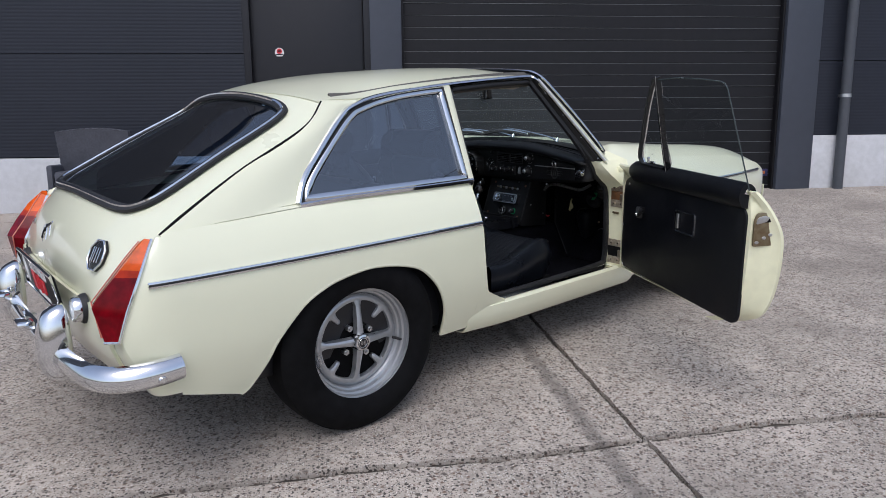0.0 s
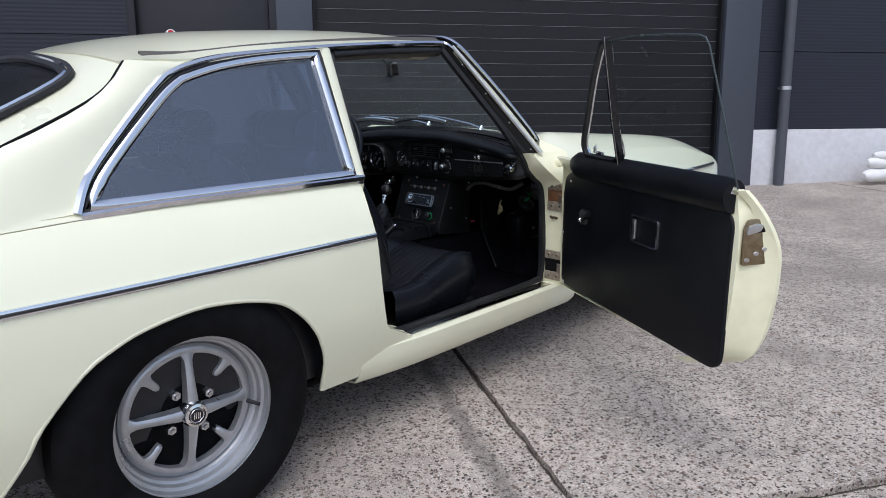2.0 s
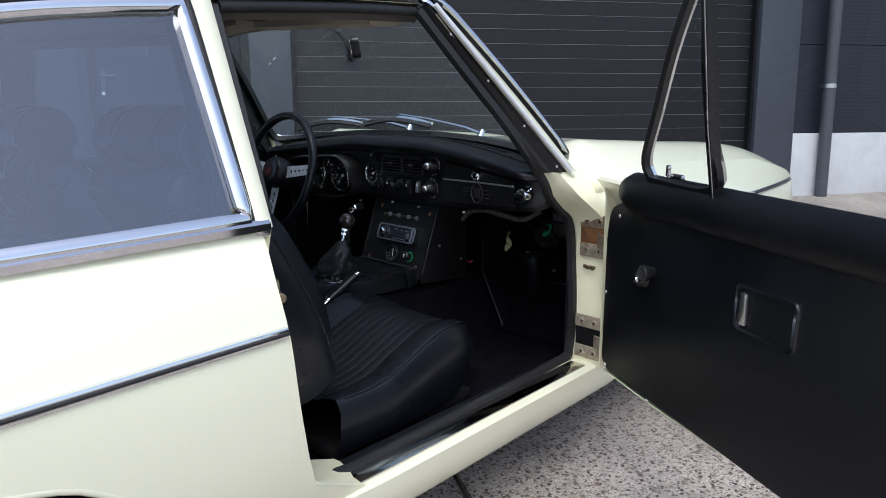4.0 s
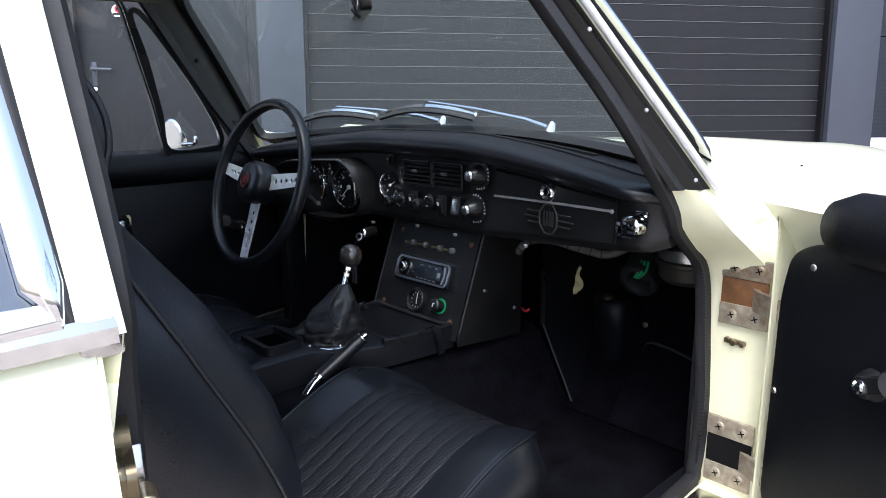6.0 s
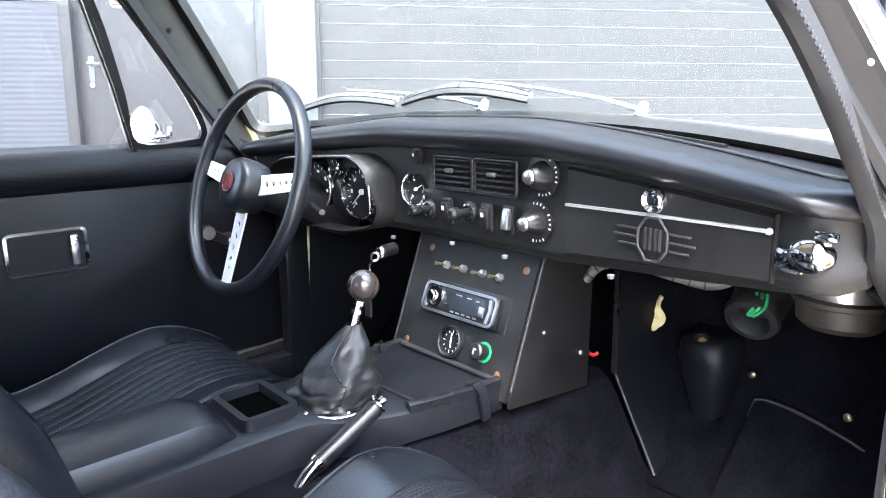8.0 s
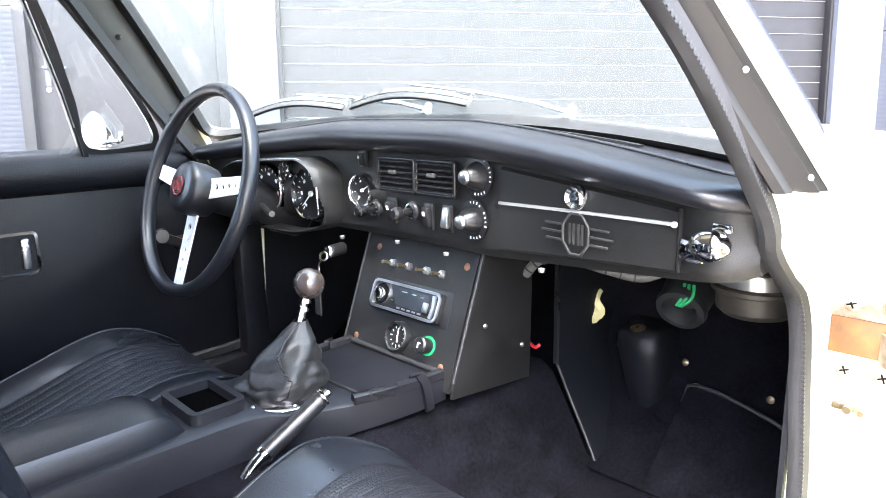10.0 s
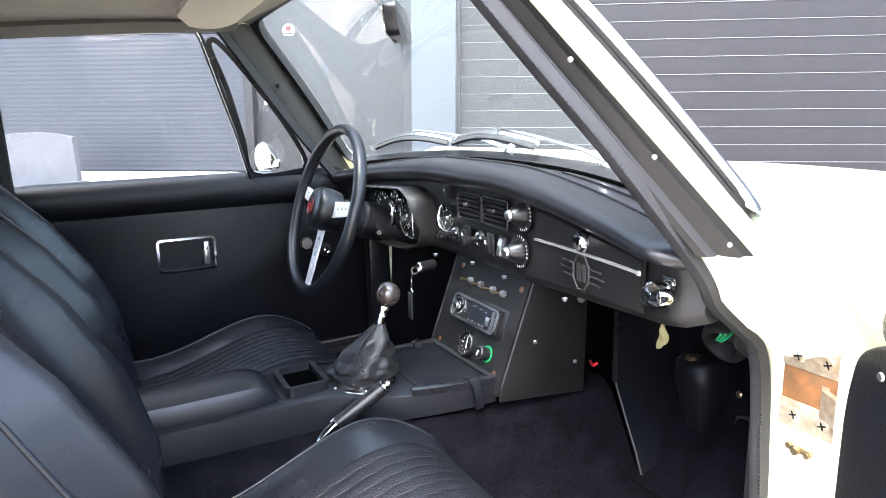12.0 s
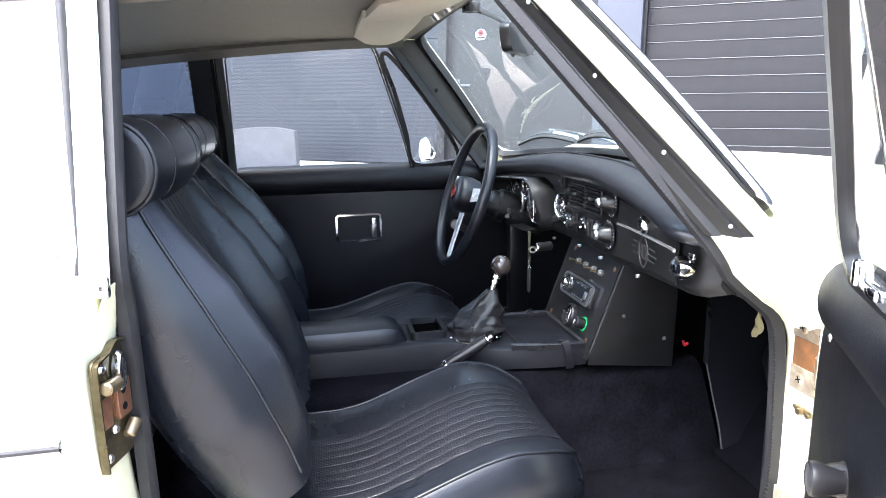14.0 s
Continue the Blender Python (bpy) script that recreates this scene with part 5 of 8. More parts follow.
    lathe(bm, [(0.0145, 0.030), (0.0165, 0.028), (0.017, 0.022), (0.013, 0.010), (0.010, 0.0)], axis(kn, (0, -s, 0)), 24)
    P(bm, "winder_knob", PLASTIC, wn)
    bm = bmesh.new()
    lathe(bm, [(0, 0.0290), (0.0148, 0.0290), (0.0148, 0.026)], axis(kn, (0, -s, 0)), 24)
    P(bm, "winder_knob_cap", STEEL, wn)
    for i, (x, z) in enumerate(((1.394, 0.705), (1.441, 0.515), (1.43, 0.335), (1.25, 0.322))):
        bm = bmesh.new()
        lathe(bm, [(0, 0.003), (0.004, 0.002), (0.005, 0)], axis((x, s * 0.635, z), (0, -s, 0)), 10)
        P(bm, "lining_screw", STEEL, lining)
    # latch on the shut face
    bm = bmesh.new()
    ML = axis((0.555, s * (0.684 + swell * 0.15), 0.662), (-1, 0, 0), (0, 0, 1)) @ Matrix.Diagonal((1.25, 0.92, 1, 1))
    prism(bm, rounded([(-0.030, -0.060), (0.030, -0.060), (0.030, 0.050), (0.012, 0.060), (-0.022, 0.060), (-0.030, 0.035)], 0.008), 0.006, ML @ Matrix.Translation((0, 0, -0.004)), 0.002)
    la = P(bm, "latch", BRASS, d, "worn yellow-plated latch plate")
    bm = bmesh.new()
    prism(bm, rounded([(-0.026, 0.020), (0.004, 0.028), (0.012, 0.044), (-0.004, 0.050), (-0.022, 0.044)], 0.005), 0.004, ML @ Matrix.Translation((0, 0, 0.002)), 0.001)
    P(bm, "latch_claw", STEEL, la)
    bm = bmesh.new()
    box(bm, (0.004, 0.034, 0.003), (0.034, 0.018, 0.004), 0.002, ML)
    P(bm, "latch_slot", UNDER, la)
    for a, b in ((-0.02, -0.045), (0.018, -0.02), (0.02, 0.045), (0.0, -0.03)):
        bm = bmesh.new()
        lathe(bm, [(0, 0.004), (0.005, 0.003), (0.006, 0)], ML @ Matrix.Translation((a, b, 0.002)), 10)
        P(bm, "latch_rivet", STEEL, la)
    # waist finisher, vent frame, panes
    bm = bmesh.new()
    sweep(bm, [V(x, s * (upper(x, 0.79) + 0.004), 0.780) for x in span(0.58, 1.35, 10)], [(0.010, -0.006), (0.010, 0.008), (-0.008, 0.012), (-0.012, -0.006)], up=(0, s * 0.2, 1))
    P(bm, "waist_finisher", CHROME, d)
    bm = bmesh.new()
    sweep(bm, [V(x, s * (upper(x, 0.80) - 0.012), 0.776) for x in span(0.60, 1.33, 10)], [(0.010, -0.012), (0.010, 0.006), (-0.008, 0.006), (-0.010, -0.012)], up=(0, 0, 1))
    P(bm, "window_slot_seal", RUBBER, d)

    def on(x, z, o=0.0):
        if s < 0:
            x, o = x + 0.085 * max(0, z - 0.80), o + 0.055 * max(0, z - 0.80)
        return V(x, s * (upper(x, z) - 0.006 + o), z)

    tri = smooth_path([on(1.108, 0.81), on(1.082, 0.90), on(1.045, 1.02), on(1.012, 1.100), on(1.012, 1.122), on(1.034, 1.114), on(1.098, 1.044), on(1.180, 0.940), on(1.234, 0.856), on(1.242, 0.822), on(1.22, 0.810)], 4, closed=True)
    if s < 0:
        tri = smooth_path([on(x, z) for x, z in ((1.062, 0.81), (1.040, 0.90), (1.008, 1.02), (0.972, 1.115), (0.976, 1.140), (1.000, 1.132), (1.09, 1.045), (1.185, 0.935), (1.258, 0.850), (1.262, 0.815), (1.24, 0.806))], 4, closed=True)
    bm = bmesh.new()
    sweep(bm, tri, [(0.006, -0.008), (0.006, 0.005), (0.001, 0.008), (-0.005, 0.005), (-0.006, -0.008)], closed=True, up=(0, s, 0.3))
    vf = P(bm, "vent_frame", PLASTIC, d)
    bm = bmesh.new()
    sweep(bm, [p + V(0, s * 0.009, 0.002) for p in tri], [(0.004, -0.003), (0.003, 0.004), (-0.003, 0.004), (-0.004, -0.003)], closed=True, up=(0, s, 0.3))
    P(bm, "vent_frame_trim", CHROME, vf)
    bm = bmesh.new()
    bm.faces.new([bm.verts.new(p) for p in tri])
    q = P(bm, "vent_pane", GLASS_SIDE if s > 0 else GLASS, d)
    q.visible_shadow = False
    bm = bmesh.new()
    box(bm, on(1.15, 0.822, -0.012), (0.036, 0.010, 0.010), 0.003)
    box(bm, on(1.168, 0.832, -0.016), (0.009, 0.009, 0.022), 0.003)
    P(bm, "vent_catch", CHROME, vf)
    sash = [on(1.062, 0.79), on(1.030, 0.92), on(0.965, 1.125), on(0.955, 1.152)] if s < 0 else [on(1.105, 0.79), on(1.066, 0.92), on(0.992, 1.125), on(0.980, 1.145)]
    bm = bmesh.new()
    sweep(bm, sash, [(0.006, -0.012), (0.006, 0.006), (0.002, 0.010), (-0.002, 0.006), (-0.006, 0.008), (-0.006, -0.012)], up=(0, s, 0.3))
    P(bm, "window_channel", PLASTIC, d)
    bm = bmesh.new()
    sweep(bm, [p + V(-0.003, -s * 0.012, 0) for p in sash], 0.0016)
    P(bm, "channel_bright_line", STEEL, d)
    bm = bmesh.new()
    gl = [on(x, z, -0.004) for x, z in ((1.05, 0.79), (0.958, 1.140), (0.83, 1.146), (0.68, 1.139), (0.575, 1.130), (0.552, 1.123), (0.545, 1.105), (0.556, 0.79))] if s < 0 else [on(1.10, 0.79, -0.004), on(0.985, 1.140, -0.004)] + [on(x, z, -0.004) for x, z in ((0.9, 1.146), (0.75, 1.139), (0.625, 1.130), (0.602, 1.123), (0.592, 1.105), (0.588, 0.79))]
    bm.faces.new([bm.verts.new(p) for p in gl])
    q = P(bm, "pane", GLASS_SIDE if s > 0 else GLASS, d)
    q.visible_shadow = False
    bm = bmesh.new()
    sweep(bm, gl[1:], 0.0022, up=(0, s, 0.3))
    P(bm, "pane_edge", mat("glass_edge", (0.05, 0.065, 0.065), 0.25, 0, 0.05), d)
    # outside handle and mirror
    bm = bmesh.new()
    y = half(0.68, 0.70)
    sweep(bm, [V(0.64, s * (y - 0.01), 0.70), V(0.65, s * (y + 0.022), 0.70), V(0.70, s * (y + 0.030), 0.70), V(0.75, s * (y + 0.022), 0.70), V(0.76, s * (y - 0.01), 0.70)], 0.008)
    P(bm, "door_handle", CHROME, d)
    return d


SWING = Matrix.Translation((0.014, -0.035, 0.006)) @ Matrix.Translation((1.476, -0.735, 0)) @ Matrix.Rotation(radians(60.8), 4, "Z") @ Matrix.Translation((-1.476, 0.735, 0))
rdoor = door_shape("door", -1, SWING, "open cream door with black vinyl lining and raised window", 0.028)
ldoor = door_shape("door", 1, Matrix(), "shut cream door with black vinyl lining")
# chrome door mirror outside the shut door
bm = bmesh.new()
lathe(bm, [(0, -0.045), (0.030, -0.038), (0.052, -0.012), (0.056, 0.006), (0.050, 0.010), (0, 0.010)], axis((1.165, 0.725, 0.838), (-1, -0.25, 0.0)) @ Matrix.Diagonal((0.8, 0.8, 0.8, 1)), 28)
cyl(bm, (1.17, 0.735, 0.82), (1.18, 0.68, 0.775), 0.010, 0.016)
part("door_mirror", bm, CHROME, ldoor)
bm = bmesh.new()
lathe(bm, [(0, 0.0115), (0.048, 0.0115), (0.048, 0.009)], axis((1.165, 0.725, 0.838), (-1, -0.25, 0.0)) @ Matrix.Diagonal((0.8, 0.8, 0.8, 1)), 28)
part("mirror_glass", bm, CHROME, ldoor)

# ---- windscreen ----
bm = bmesh.new()
rows(bm, [[screen(k, f) for f in span(0, 1, 10)] for k in span(-1, 1, 25)])
ws = part("windscreen", bm, GLASS_HAZY, car, "curved windscreen")
ws.visible_shadow = False
bm = bmesh.new()
rim_ = rounded([(-1, 0), (1, 0), (1, 1), (-1, 1)], 0.12, 6)
loop = []
for a, b in zip(rim_, rim_[1:] + rim_[:1]):
    n = 1 if abs(a[0] - b[0]) + abs(a[1] - b[1]) < 0.2 else 20
    loop += [screen(a[0] + (b[0] - a[0]) * i / n, a[1] + (b[1] - a[1]) * i / n) for i in range(n)]
sweep(bm, loop, [(0.016, -0.012), (0.014, 0.005), (-0.014, 0.006), (-0.018, -0.014)], closed=True, up=(0.6, 0, 0.8))
part("screen_seal", bm, RUBBER, ws)
bm = bmesh.new()
sweep(bm, [p + V(0.006, 0, 0.009) + (p - screen(0, 0.5)).normalized() * 0.018 for p in loop], [(0.014, -0.004), (0.012, 0.004), (0.006, 0.009), (-0.003, 0.010), (-0.010, 0.005), (-0.012, -0.004)], closed=True, up=(0.6, 0, 0.8))
part("screen_trim", bm, CHROME, ws)
CANT = mat("brown_grey_cantrail_vinyl", (0.085, 0.078, 0.066), 0.7, 0, 0.1, 50, bump=0.2, bscale=500)
# header rail and side rails of the cabin
bm = bmesh.new()
sweep(bm, [screen(k, 1) + V(-0.03, 0, -0.006) for k in span(-1, 1, 21)], [(0.03, -0.014), (0.03, 0.012), (-0.03, 0.012), (-0.03, -0.010)], up=(0, 0, 1))
part("header_rail", bm, GREY_TRIM, car)
for s in (-1, 1):
    bm = bmesh.new()
    pts = [V(x, s * (sm(x, ROOF_HALF) - 0.040), sm(x, ROOF_EDGE) - 0.012) for x in span(0.05, 1.06, 20)]
    sweep(bm, pts, [(0.022, -0.024), (0.020, 0.020), (-0.022, 0.024), (-0.022, -0.022)], up=(0, s * 0.5, 1))
    part("roof_rail", bm, CANT, car)
    bm = bmesh.new()
    sweep(bm, [V(x, s * (sm(x, ROOF_HALF) - 0.002), sm(x, ROOF_EDGE) - 0.024) for x in span(0.58, 1.06, 14)], 0.010)
    part("door_seal", bm, RUBBER, car)
    # centre post inside, dark
    bm = bmesh.new()
    sweep(bm, [V(0.528, s * min(0.600, upper(0.57, z) - 0.026), z) for z in span(0.30, 1.125, 14)], [(0.026, -0.014), (0.026, 0.012), (-0.026, 0.012), (-0.026, -0.014)], up=(0, s, 0.2))
    part("centre_post", bm, VINYL, car)
    # door aperture seal round the opening
    seal = [V(0.573, s * (upper(0.6, 1.125) - 0.010), 1.125), V(0.577, s * 0.606, 0.83), V(0.577, s * 0.602, 0.74), V(0.577, s * 0.597, 0.60), V(0.583, s * 0.608, 0.45), V(0.605, s * 0.630, 0.345), V(0.68, s * 0.640, 0.312), V(1.0, s * 0.636, 0.310), V(1.37, s * 0.632, 0.316), V(1.420, s * 0.630, 0.34), V(1.434, s * 0.628, 0.45), V(1.437, s * 0.620, 0.55), V(1.436, s * 0.614, 0.635), V(1.428, s * 0.608, 0.675), V(1.400, s * 0.604, 0.702), V(1.362, s * 0.602, 0.735), V(1.325, s * 0.604, 0.785), V(1.221, s * 0.580, 0.911), V(1.141, s * 0.546, 1.01), V(1.030, s * 0.498, 1.150)]
    bm = bmesh.new()
    sweep(bm, smooth_path(seal, 6), [(0.010, -0.008), (0.013, 0.0), (0.008, 0.009), (-0.006, 0.009), (-0.010, 0.0), (-0.008, -0.008)], up=lambda i: V(-0.25, s, 0.1))
    asl = part("aperture_seal", bm, RUBBER, car)
    if s < 0:
        bm = bmesh.new()
        pts = smooth_path(seal[9:], 60)
        run = 0.0
        for p, q in zip(pts, pts[1:]):
            run += (q - p).length
            if run > 0.0046:
                run = 0.0
                tmat = axis(p + V(-0.008, -0.006, 0.002), q - p, (0, 1, 0))
                box(bm, (0, 0, 0), (0.0035, 0.0040, 0.0022), 0, tmat)
        part("seal_ribs", bm, EDGE_TRIM, asl)
    # front post of the aperture: painted face that carries the hinges
    bm = bmesh.new()
    g = []
    for z in span(0.30, 0.80, 26):
        xo = lerp(z, [(0.30, 1.430), (0.63, 1.448), (0.675, 1.438), (0.705, 1.410), (0.74, 1.372), (0.80, 1.330)])
        up_ = max(0.0, min(1.0, (z - 0.655) / 0.05))
        yo = lerp(z, [(0.67, 0.712), (0.74, 0.676), (0.80, 0.640)])
        g.append([V(xo + 0.03, s * 0.602, z), V(xo + 0.012 - 0.026 * up_, s * 0.604, z), V(xo - 0.003 * up_, s * 0.630, z), V(xo + 0.002, s * (0.63 + yo) / 2, z), V(xo + 0.010, s * yo, z), V(1.494, s * min(0.724, yo + 0.03), z)])
    slab(bm, g, 0.003)
    hp = part("hinge_post", bm, PAINT_IN, car, "cream door hinge post")
    bm = bmesh.new()
    g = [[V(1.395 + 0.09 * f, s * (0.600 + 0.10 * f), 0.800 - 0.055 * f ** 2), V(1.45 + 0.06 * f, s * (0.560 + 0.11 * f), 0.845 - 0.05 * f)] for f in span(0, 1, 8)]
    slab(bm, g, 0.004)
    part("post_gusset", bm, PAINT_IN, hp)
    bm = bmesh.new()
    box(bm, (1.470, s * 0.640, 0.760), (0.080, 0.110, 0.030), 0.010)
    part("post_cap", bm, PAINT_IN, hp)
    for z0, z1 in ((0.583, 0.690), (0.318, 0.432)):
        hx0 = 1.445 if z0 > 0.5 else 1.436
        bm = bmesh.new()
        box(bm, (hx0 - 0.0022, s * 0.677, (z0 + z1) / 2), (0.004, 0.070, (z1 - z0) * 0.44), 0.001)
        part("hinge_pocket", bm, RUSTY if z0 > 0.5 else UNDER, hp)
        for za, zb in ((z0, z0 + 0.034), (z1 - 0.032, z1)):
            bm = bmesh.new()
            box(bm, (hx0 - 0.003, s * 0.678, (za + zb) / 2), (0.007, 0.074, zb - za), 0.002)
            hpl = part("hinge_plate", bm, HINGE, hp, "worn plated hinge leaf")
            for y in (0.661, 0.697):
                bm = bmesh.new()
                lathe(bm, [(0, 0.0015), (0.005, 0.0020), (0.008, 0.0012), (0.009, 0)], axis((hx0 - 0.0065, s * y, (za + zb) / 2), (-1, 0, 0)), 14)
                part("hinge_screw", bm, HINGE, hpl)
                bm = bmesh.new()
                for r_ in (20, 110):
                    box(bm, (0, 0, 0.0019), (0.010, 0.0018, 0.0006), 0, axis((hx0 - 0.0065, s * y, (za + zb) / 2), (-1, 0, 0)) @ Matrix.Rotation(radians(r_), 4, "Z"))
                part("screw_slot", bm, UNDER, hpl)
        bm = bmesh.new()
        zc = (z0 + z1) / 2
        if s < 0:
            sweep(bm, [V(1.465, -0.680, zc - 0.004), V(1.432, -0.700, zc - 0.006), V(1.418, -0.730, zc - 0.008), V(1.412, -0.760, zc - 0.010)], [(0.004, -0.016), (0.004, 0.016), (-0.004, 0.016), (-0.004, -0.016)], up=(0, 0, 1))
            part("hinge_arm", bm, HINGE, hp)
        else:
            bm.free()
    bm = bmesh.new()
    cyl(bm, (1.448, s * 0.668, 0.556), (1.434, s * 0.668, 0.556), 0.0045, seg=14)
    box(bm, (1.444, s * 0.668, 0.556), (0.006, 0.034, 0.008), 0.002)
    for dy in (-0.012, 0.012):
        cyl(bm, (1.448, s * (0.668 + dy), 0.556 - dy * 0.2), (1.439, s * (0.668 + dy), 0.556 - dy * 0.2), 0.0035, seg=10)
    part("check_bracket", bm, BRASS, hp)
    # rear of the aperture: painted face with the striker
    bm = bmesh.new()
    g = []
    for z in span(0.31, 0.785, 16):
        xr = sm(z, SHUT) - 0.002
        g.append([V(xr, s * (half(xr, z) - 0.002), z), V(xr + 0.002, s * (half(xr, z) - 0.03), z), V(xr + 0.012, s * 0.640, z), V(xr + 0.018, s * 0.606, z), V(xr + 0.016, s * 0.590, z)])
    slab(bm, g, 0.003)
    sp = part("striker_post", bm, PAINT_IN, car, "cream door striker post")
    bm = bmesh.new()
    MS = axis((0.557, s * 0.636, 0.650), (0.968, s * 0.25, 0), (0, 0, 1))
    prism(bm, rounded([(-0.034, -0.074), (0.034, -0.074), (0.034, 0.064), (-0.034, 0.058)], 0.010), 0.004, MS, 0.0012)
    st = part("striker_plate", bm, STRIKER, sp, "worn plated door striker")
    o = 1 if (MS.to_3x3() @ V(1, 0, 0)).y * s > 0 else -1
    bm = bmesh.new()
    sweep(bm, smooth_path([MS @ V(o * a, b, 0.006) for a, b in ((0.032, -0.074), (0.033, -0.02), (0.033, 0.040), (0.029, 0.055), (0.018, 0.057), (0.004, 0.060), (-0.010, 0.068), (-0.030, 0.066))], 4), [(0.0010, -0.006), (0.0010, 0.004), (-0.0010, 0.004), (-0.0010, -0.006)], up=MS.to_3x3() @ V(0, 0, 1))
    part("striker_flange", bm, STRIKER, st)
    bm = bmesh.new()
    prism(bm, rounded([(-0.014, -0.024), (0.014, -0.024), (0.014, 0.020), (-0.014, 0.022)], 0.003), 0.005, MS @ Matrix.Translation((-o * 0.016, 0, 0.004)), 0.001)
    ip = part("striker_inner_plate", bm, COPPER, st)
    for b in (-0.012, 0.008):
        bm = bmesh.new()
        lathe(bm, [(0, 0.0006), (0.0045, 0.0006), (0.0048, 0)], MS @ Matrix.Translation((-o * 0.014, b, 0.009)), 14)
        part("plate_hole", bm, UNDER, ip)
    bm = bmesh.new()
    prism(bm, rounded([(-0.012, -0.026), (0.010, -0.026), (0.012, 0.010), (-0.012, 0.010)], 0.003), 0.002, MS @ Matrix.Translation((o * 0.016, 0, 0.003)), 0.0006)
    part("striker_shim", bm, COPPER, st)
    bm = bmesh.new()
    cyl(bm, MS @ V(o * 0.030, 0.026, 0.014), MS @ V(o * 0.002, 0.024, 0.014), 0.008, bev=0.002)
    part("striker_pin", bm, BRASS, st)
    bm = bmesh.new()
    prism(bm, rounded([(-0.006, -0.014), (0.007, -0.012), (0.010, 0.018), (0.0, 0.030), (-0.006, 0.012)], 0.003), 0.010, MS @ Matrix.Translation((-o * 0.006, 0.026, 0.006)) @ Matrix.Diagonal((-o, 1, 1, 1)), 0.0015)
    part("striker_claw", bm, STEEL, st)
    bm = bmesh.new()
    cyl(bm, MS @ V(-o * 0.012, -0.050, 0.010), MS @ V(-o * 0.028, -0.034, 0.012), 0.0075, bev=0.002)
    part("striker_wedge", bm, BRASS, st)
    for a, b in ((0.016, 0.044), (0.002, -0.034), (0.020, -0.062), (-0.020, 0.048)):
        bm = bmesh.new()
        lathe(bm, [(0, 0.004), (0.004, 0.003), (0.006, 0)], MS @ Matrix.Translation((o * a, b, 0.004)), 10)
        part("striker_screw", bm, STEEL, st)

# ---- wipers ----
for (a, b), (py, bl) in (((0.555, 0.27), (0.07, 0)), ((0.25, -0.06), (-0.26, 1))):
    def wsp(y, f, o):
        k = (y - 0.026) / 0.646
        return screen(k, f) + V(0.6, 0, 0.8) * o
    bm = bmesh.new()
    pts = [wsp(y, 0.075 + 0.045 * math.sin(math.pi * t), 0.014) for t, y in zip(span(0, 1, 12), span(a, b, 12))]
    sweep(bm, pts, [(0.005, -0.004), (0.004, 0.004), (-0.004, 0.004), (-0.005, -0.004)], up=(0.6, 0, 0.8))
    wp = part("wiper", bm, CHROME, car, "bright steel windscreen wiper")
    bm = bmesh.new()
    sweep(bm, [p + V(-0.006, 0, -0.008) for p in pts], [(0.003, -0.006), (0.003, 0.004), (-0.003, 0.004), (-0.003, -0.006)], up=(0.6, 0, 0.8))
    part("wiper_rubber", bm, RUBBER, wp)
    bm = bmesh.new()
    mid = pts[6] + V(0.006, 0, 0.010)
    piv = wsp(py, 0.02, 0.014)
    sweep(bm, [mid, mid.lerp(piv, 0.4) + V(0.004, 0, 0.006), mid.lerp(piv, 0.8) + V(0.006, 0, 0.006), piv], [(0.004, -0.002), (0.003, 0.003), (-0.003, 0.003), (-0.004, -0.002)], up=(0.6, 0, 0.8), scale=lambda t: 0.7 + 0.6 * t)
    lathe(bm, [(0, 0.014), (0.007, 0.012), (0.009, 0.004), (0.010, -0.01), (0, -0.01)], axis(piv, (0.5, 0, 0.85)), 16)
    part("wiper_arm", bm, CHROME, wp)

# ---- dashboard ----
BADGE_GREY = mat("worn_badge_paint", (0.045, 0.045, 0.044), 0.45, 0.3, 0.3, 90)
def dash_x(y):
    return 1.388 - 0.2 * y * y + 0.036 * max(0, (abs(y) - 0.535) / 0.058) ** 2


def dash_top(y):
    return 0.818 - 0.10 * max(0, abs(y) - 0.15) ** 1.2


def dash_low(y):
    return lerp(abs(y), [(0, 0.668), (0.2, 0.668), (0.4, 0.684), (0.52, 0.697), (0.58, 0.703), (0.615, 0.722)])


bm = bmesh.new()
g = []
for y in span(-0.594, 0.594, 61):
    x, lo, hi = dash_x(y), dash_low(y), dash_top(y)
    g.append([V(x + 0.10, y, lo + 0.004), V(x + 0.012, y, lo - 0.004), V(x + 0.002, y, lo + 0.006)] + [V(x + 0.004 * math.sin(math.pi * t), y, lo + 0.012 + (hi - lo - 0.012) * t) for t in span(0, 1, 6)] + [V(x + 0.05, y, hi + 0.01), V(x + 0.12, y, hi - 0.01), V(x + 0.14, y, lo + 0.02)])
vs = rows(bm, g, close_v=True)
bm.faces.new(vs[0])
bm.faces.new(vs[-1][::-1])
dash = part("dashboard", bm, CRACKLE, car, "black crackle-finish dashboard")
def pad_top(y):
    """Height of the padded roll over the dashboard's upper edge."""
    return 0.041 - 0.020 * (abs(y) / 0.59) ** 2.2


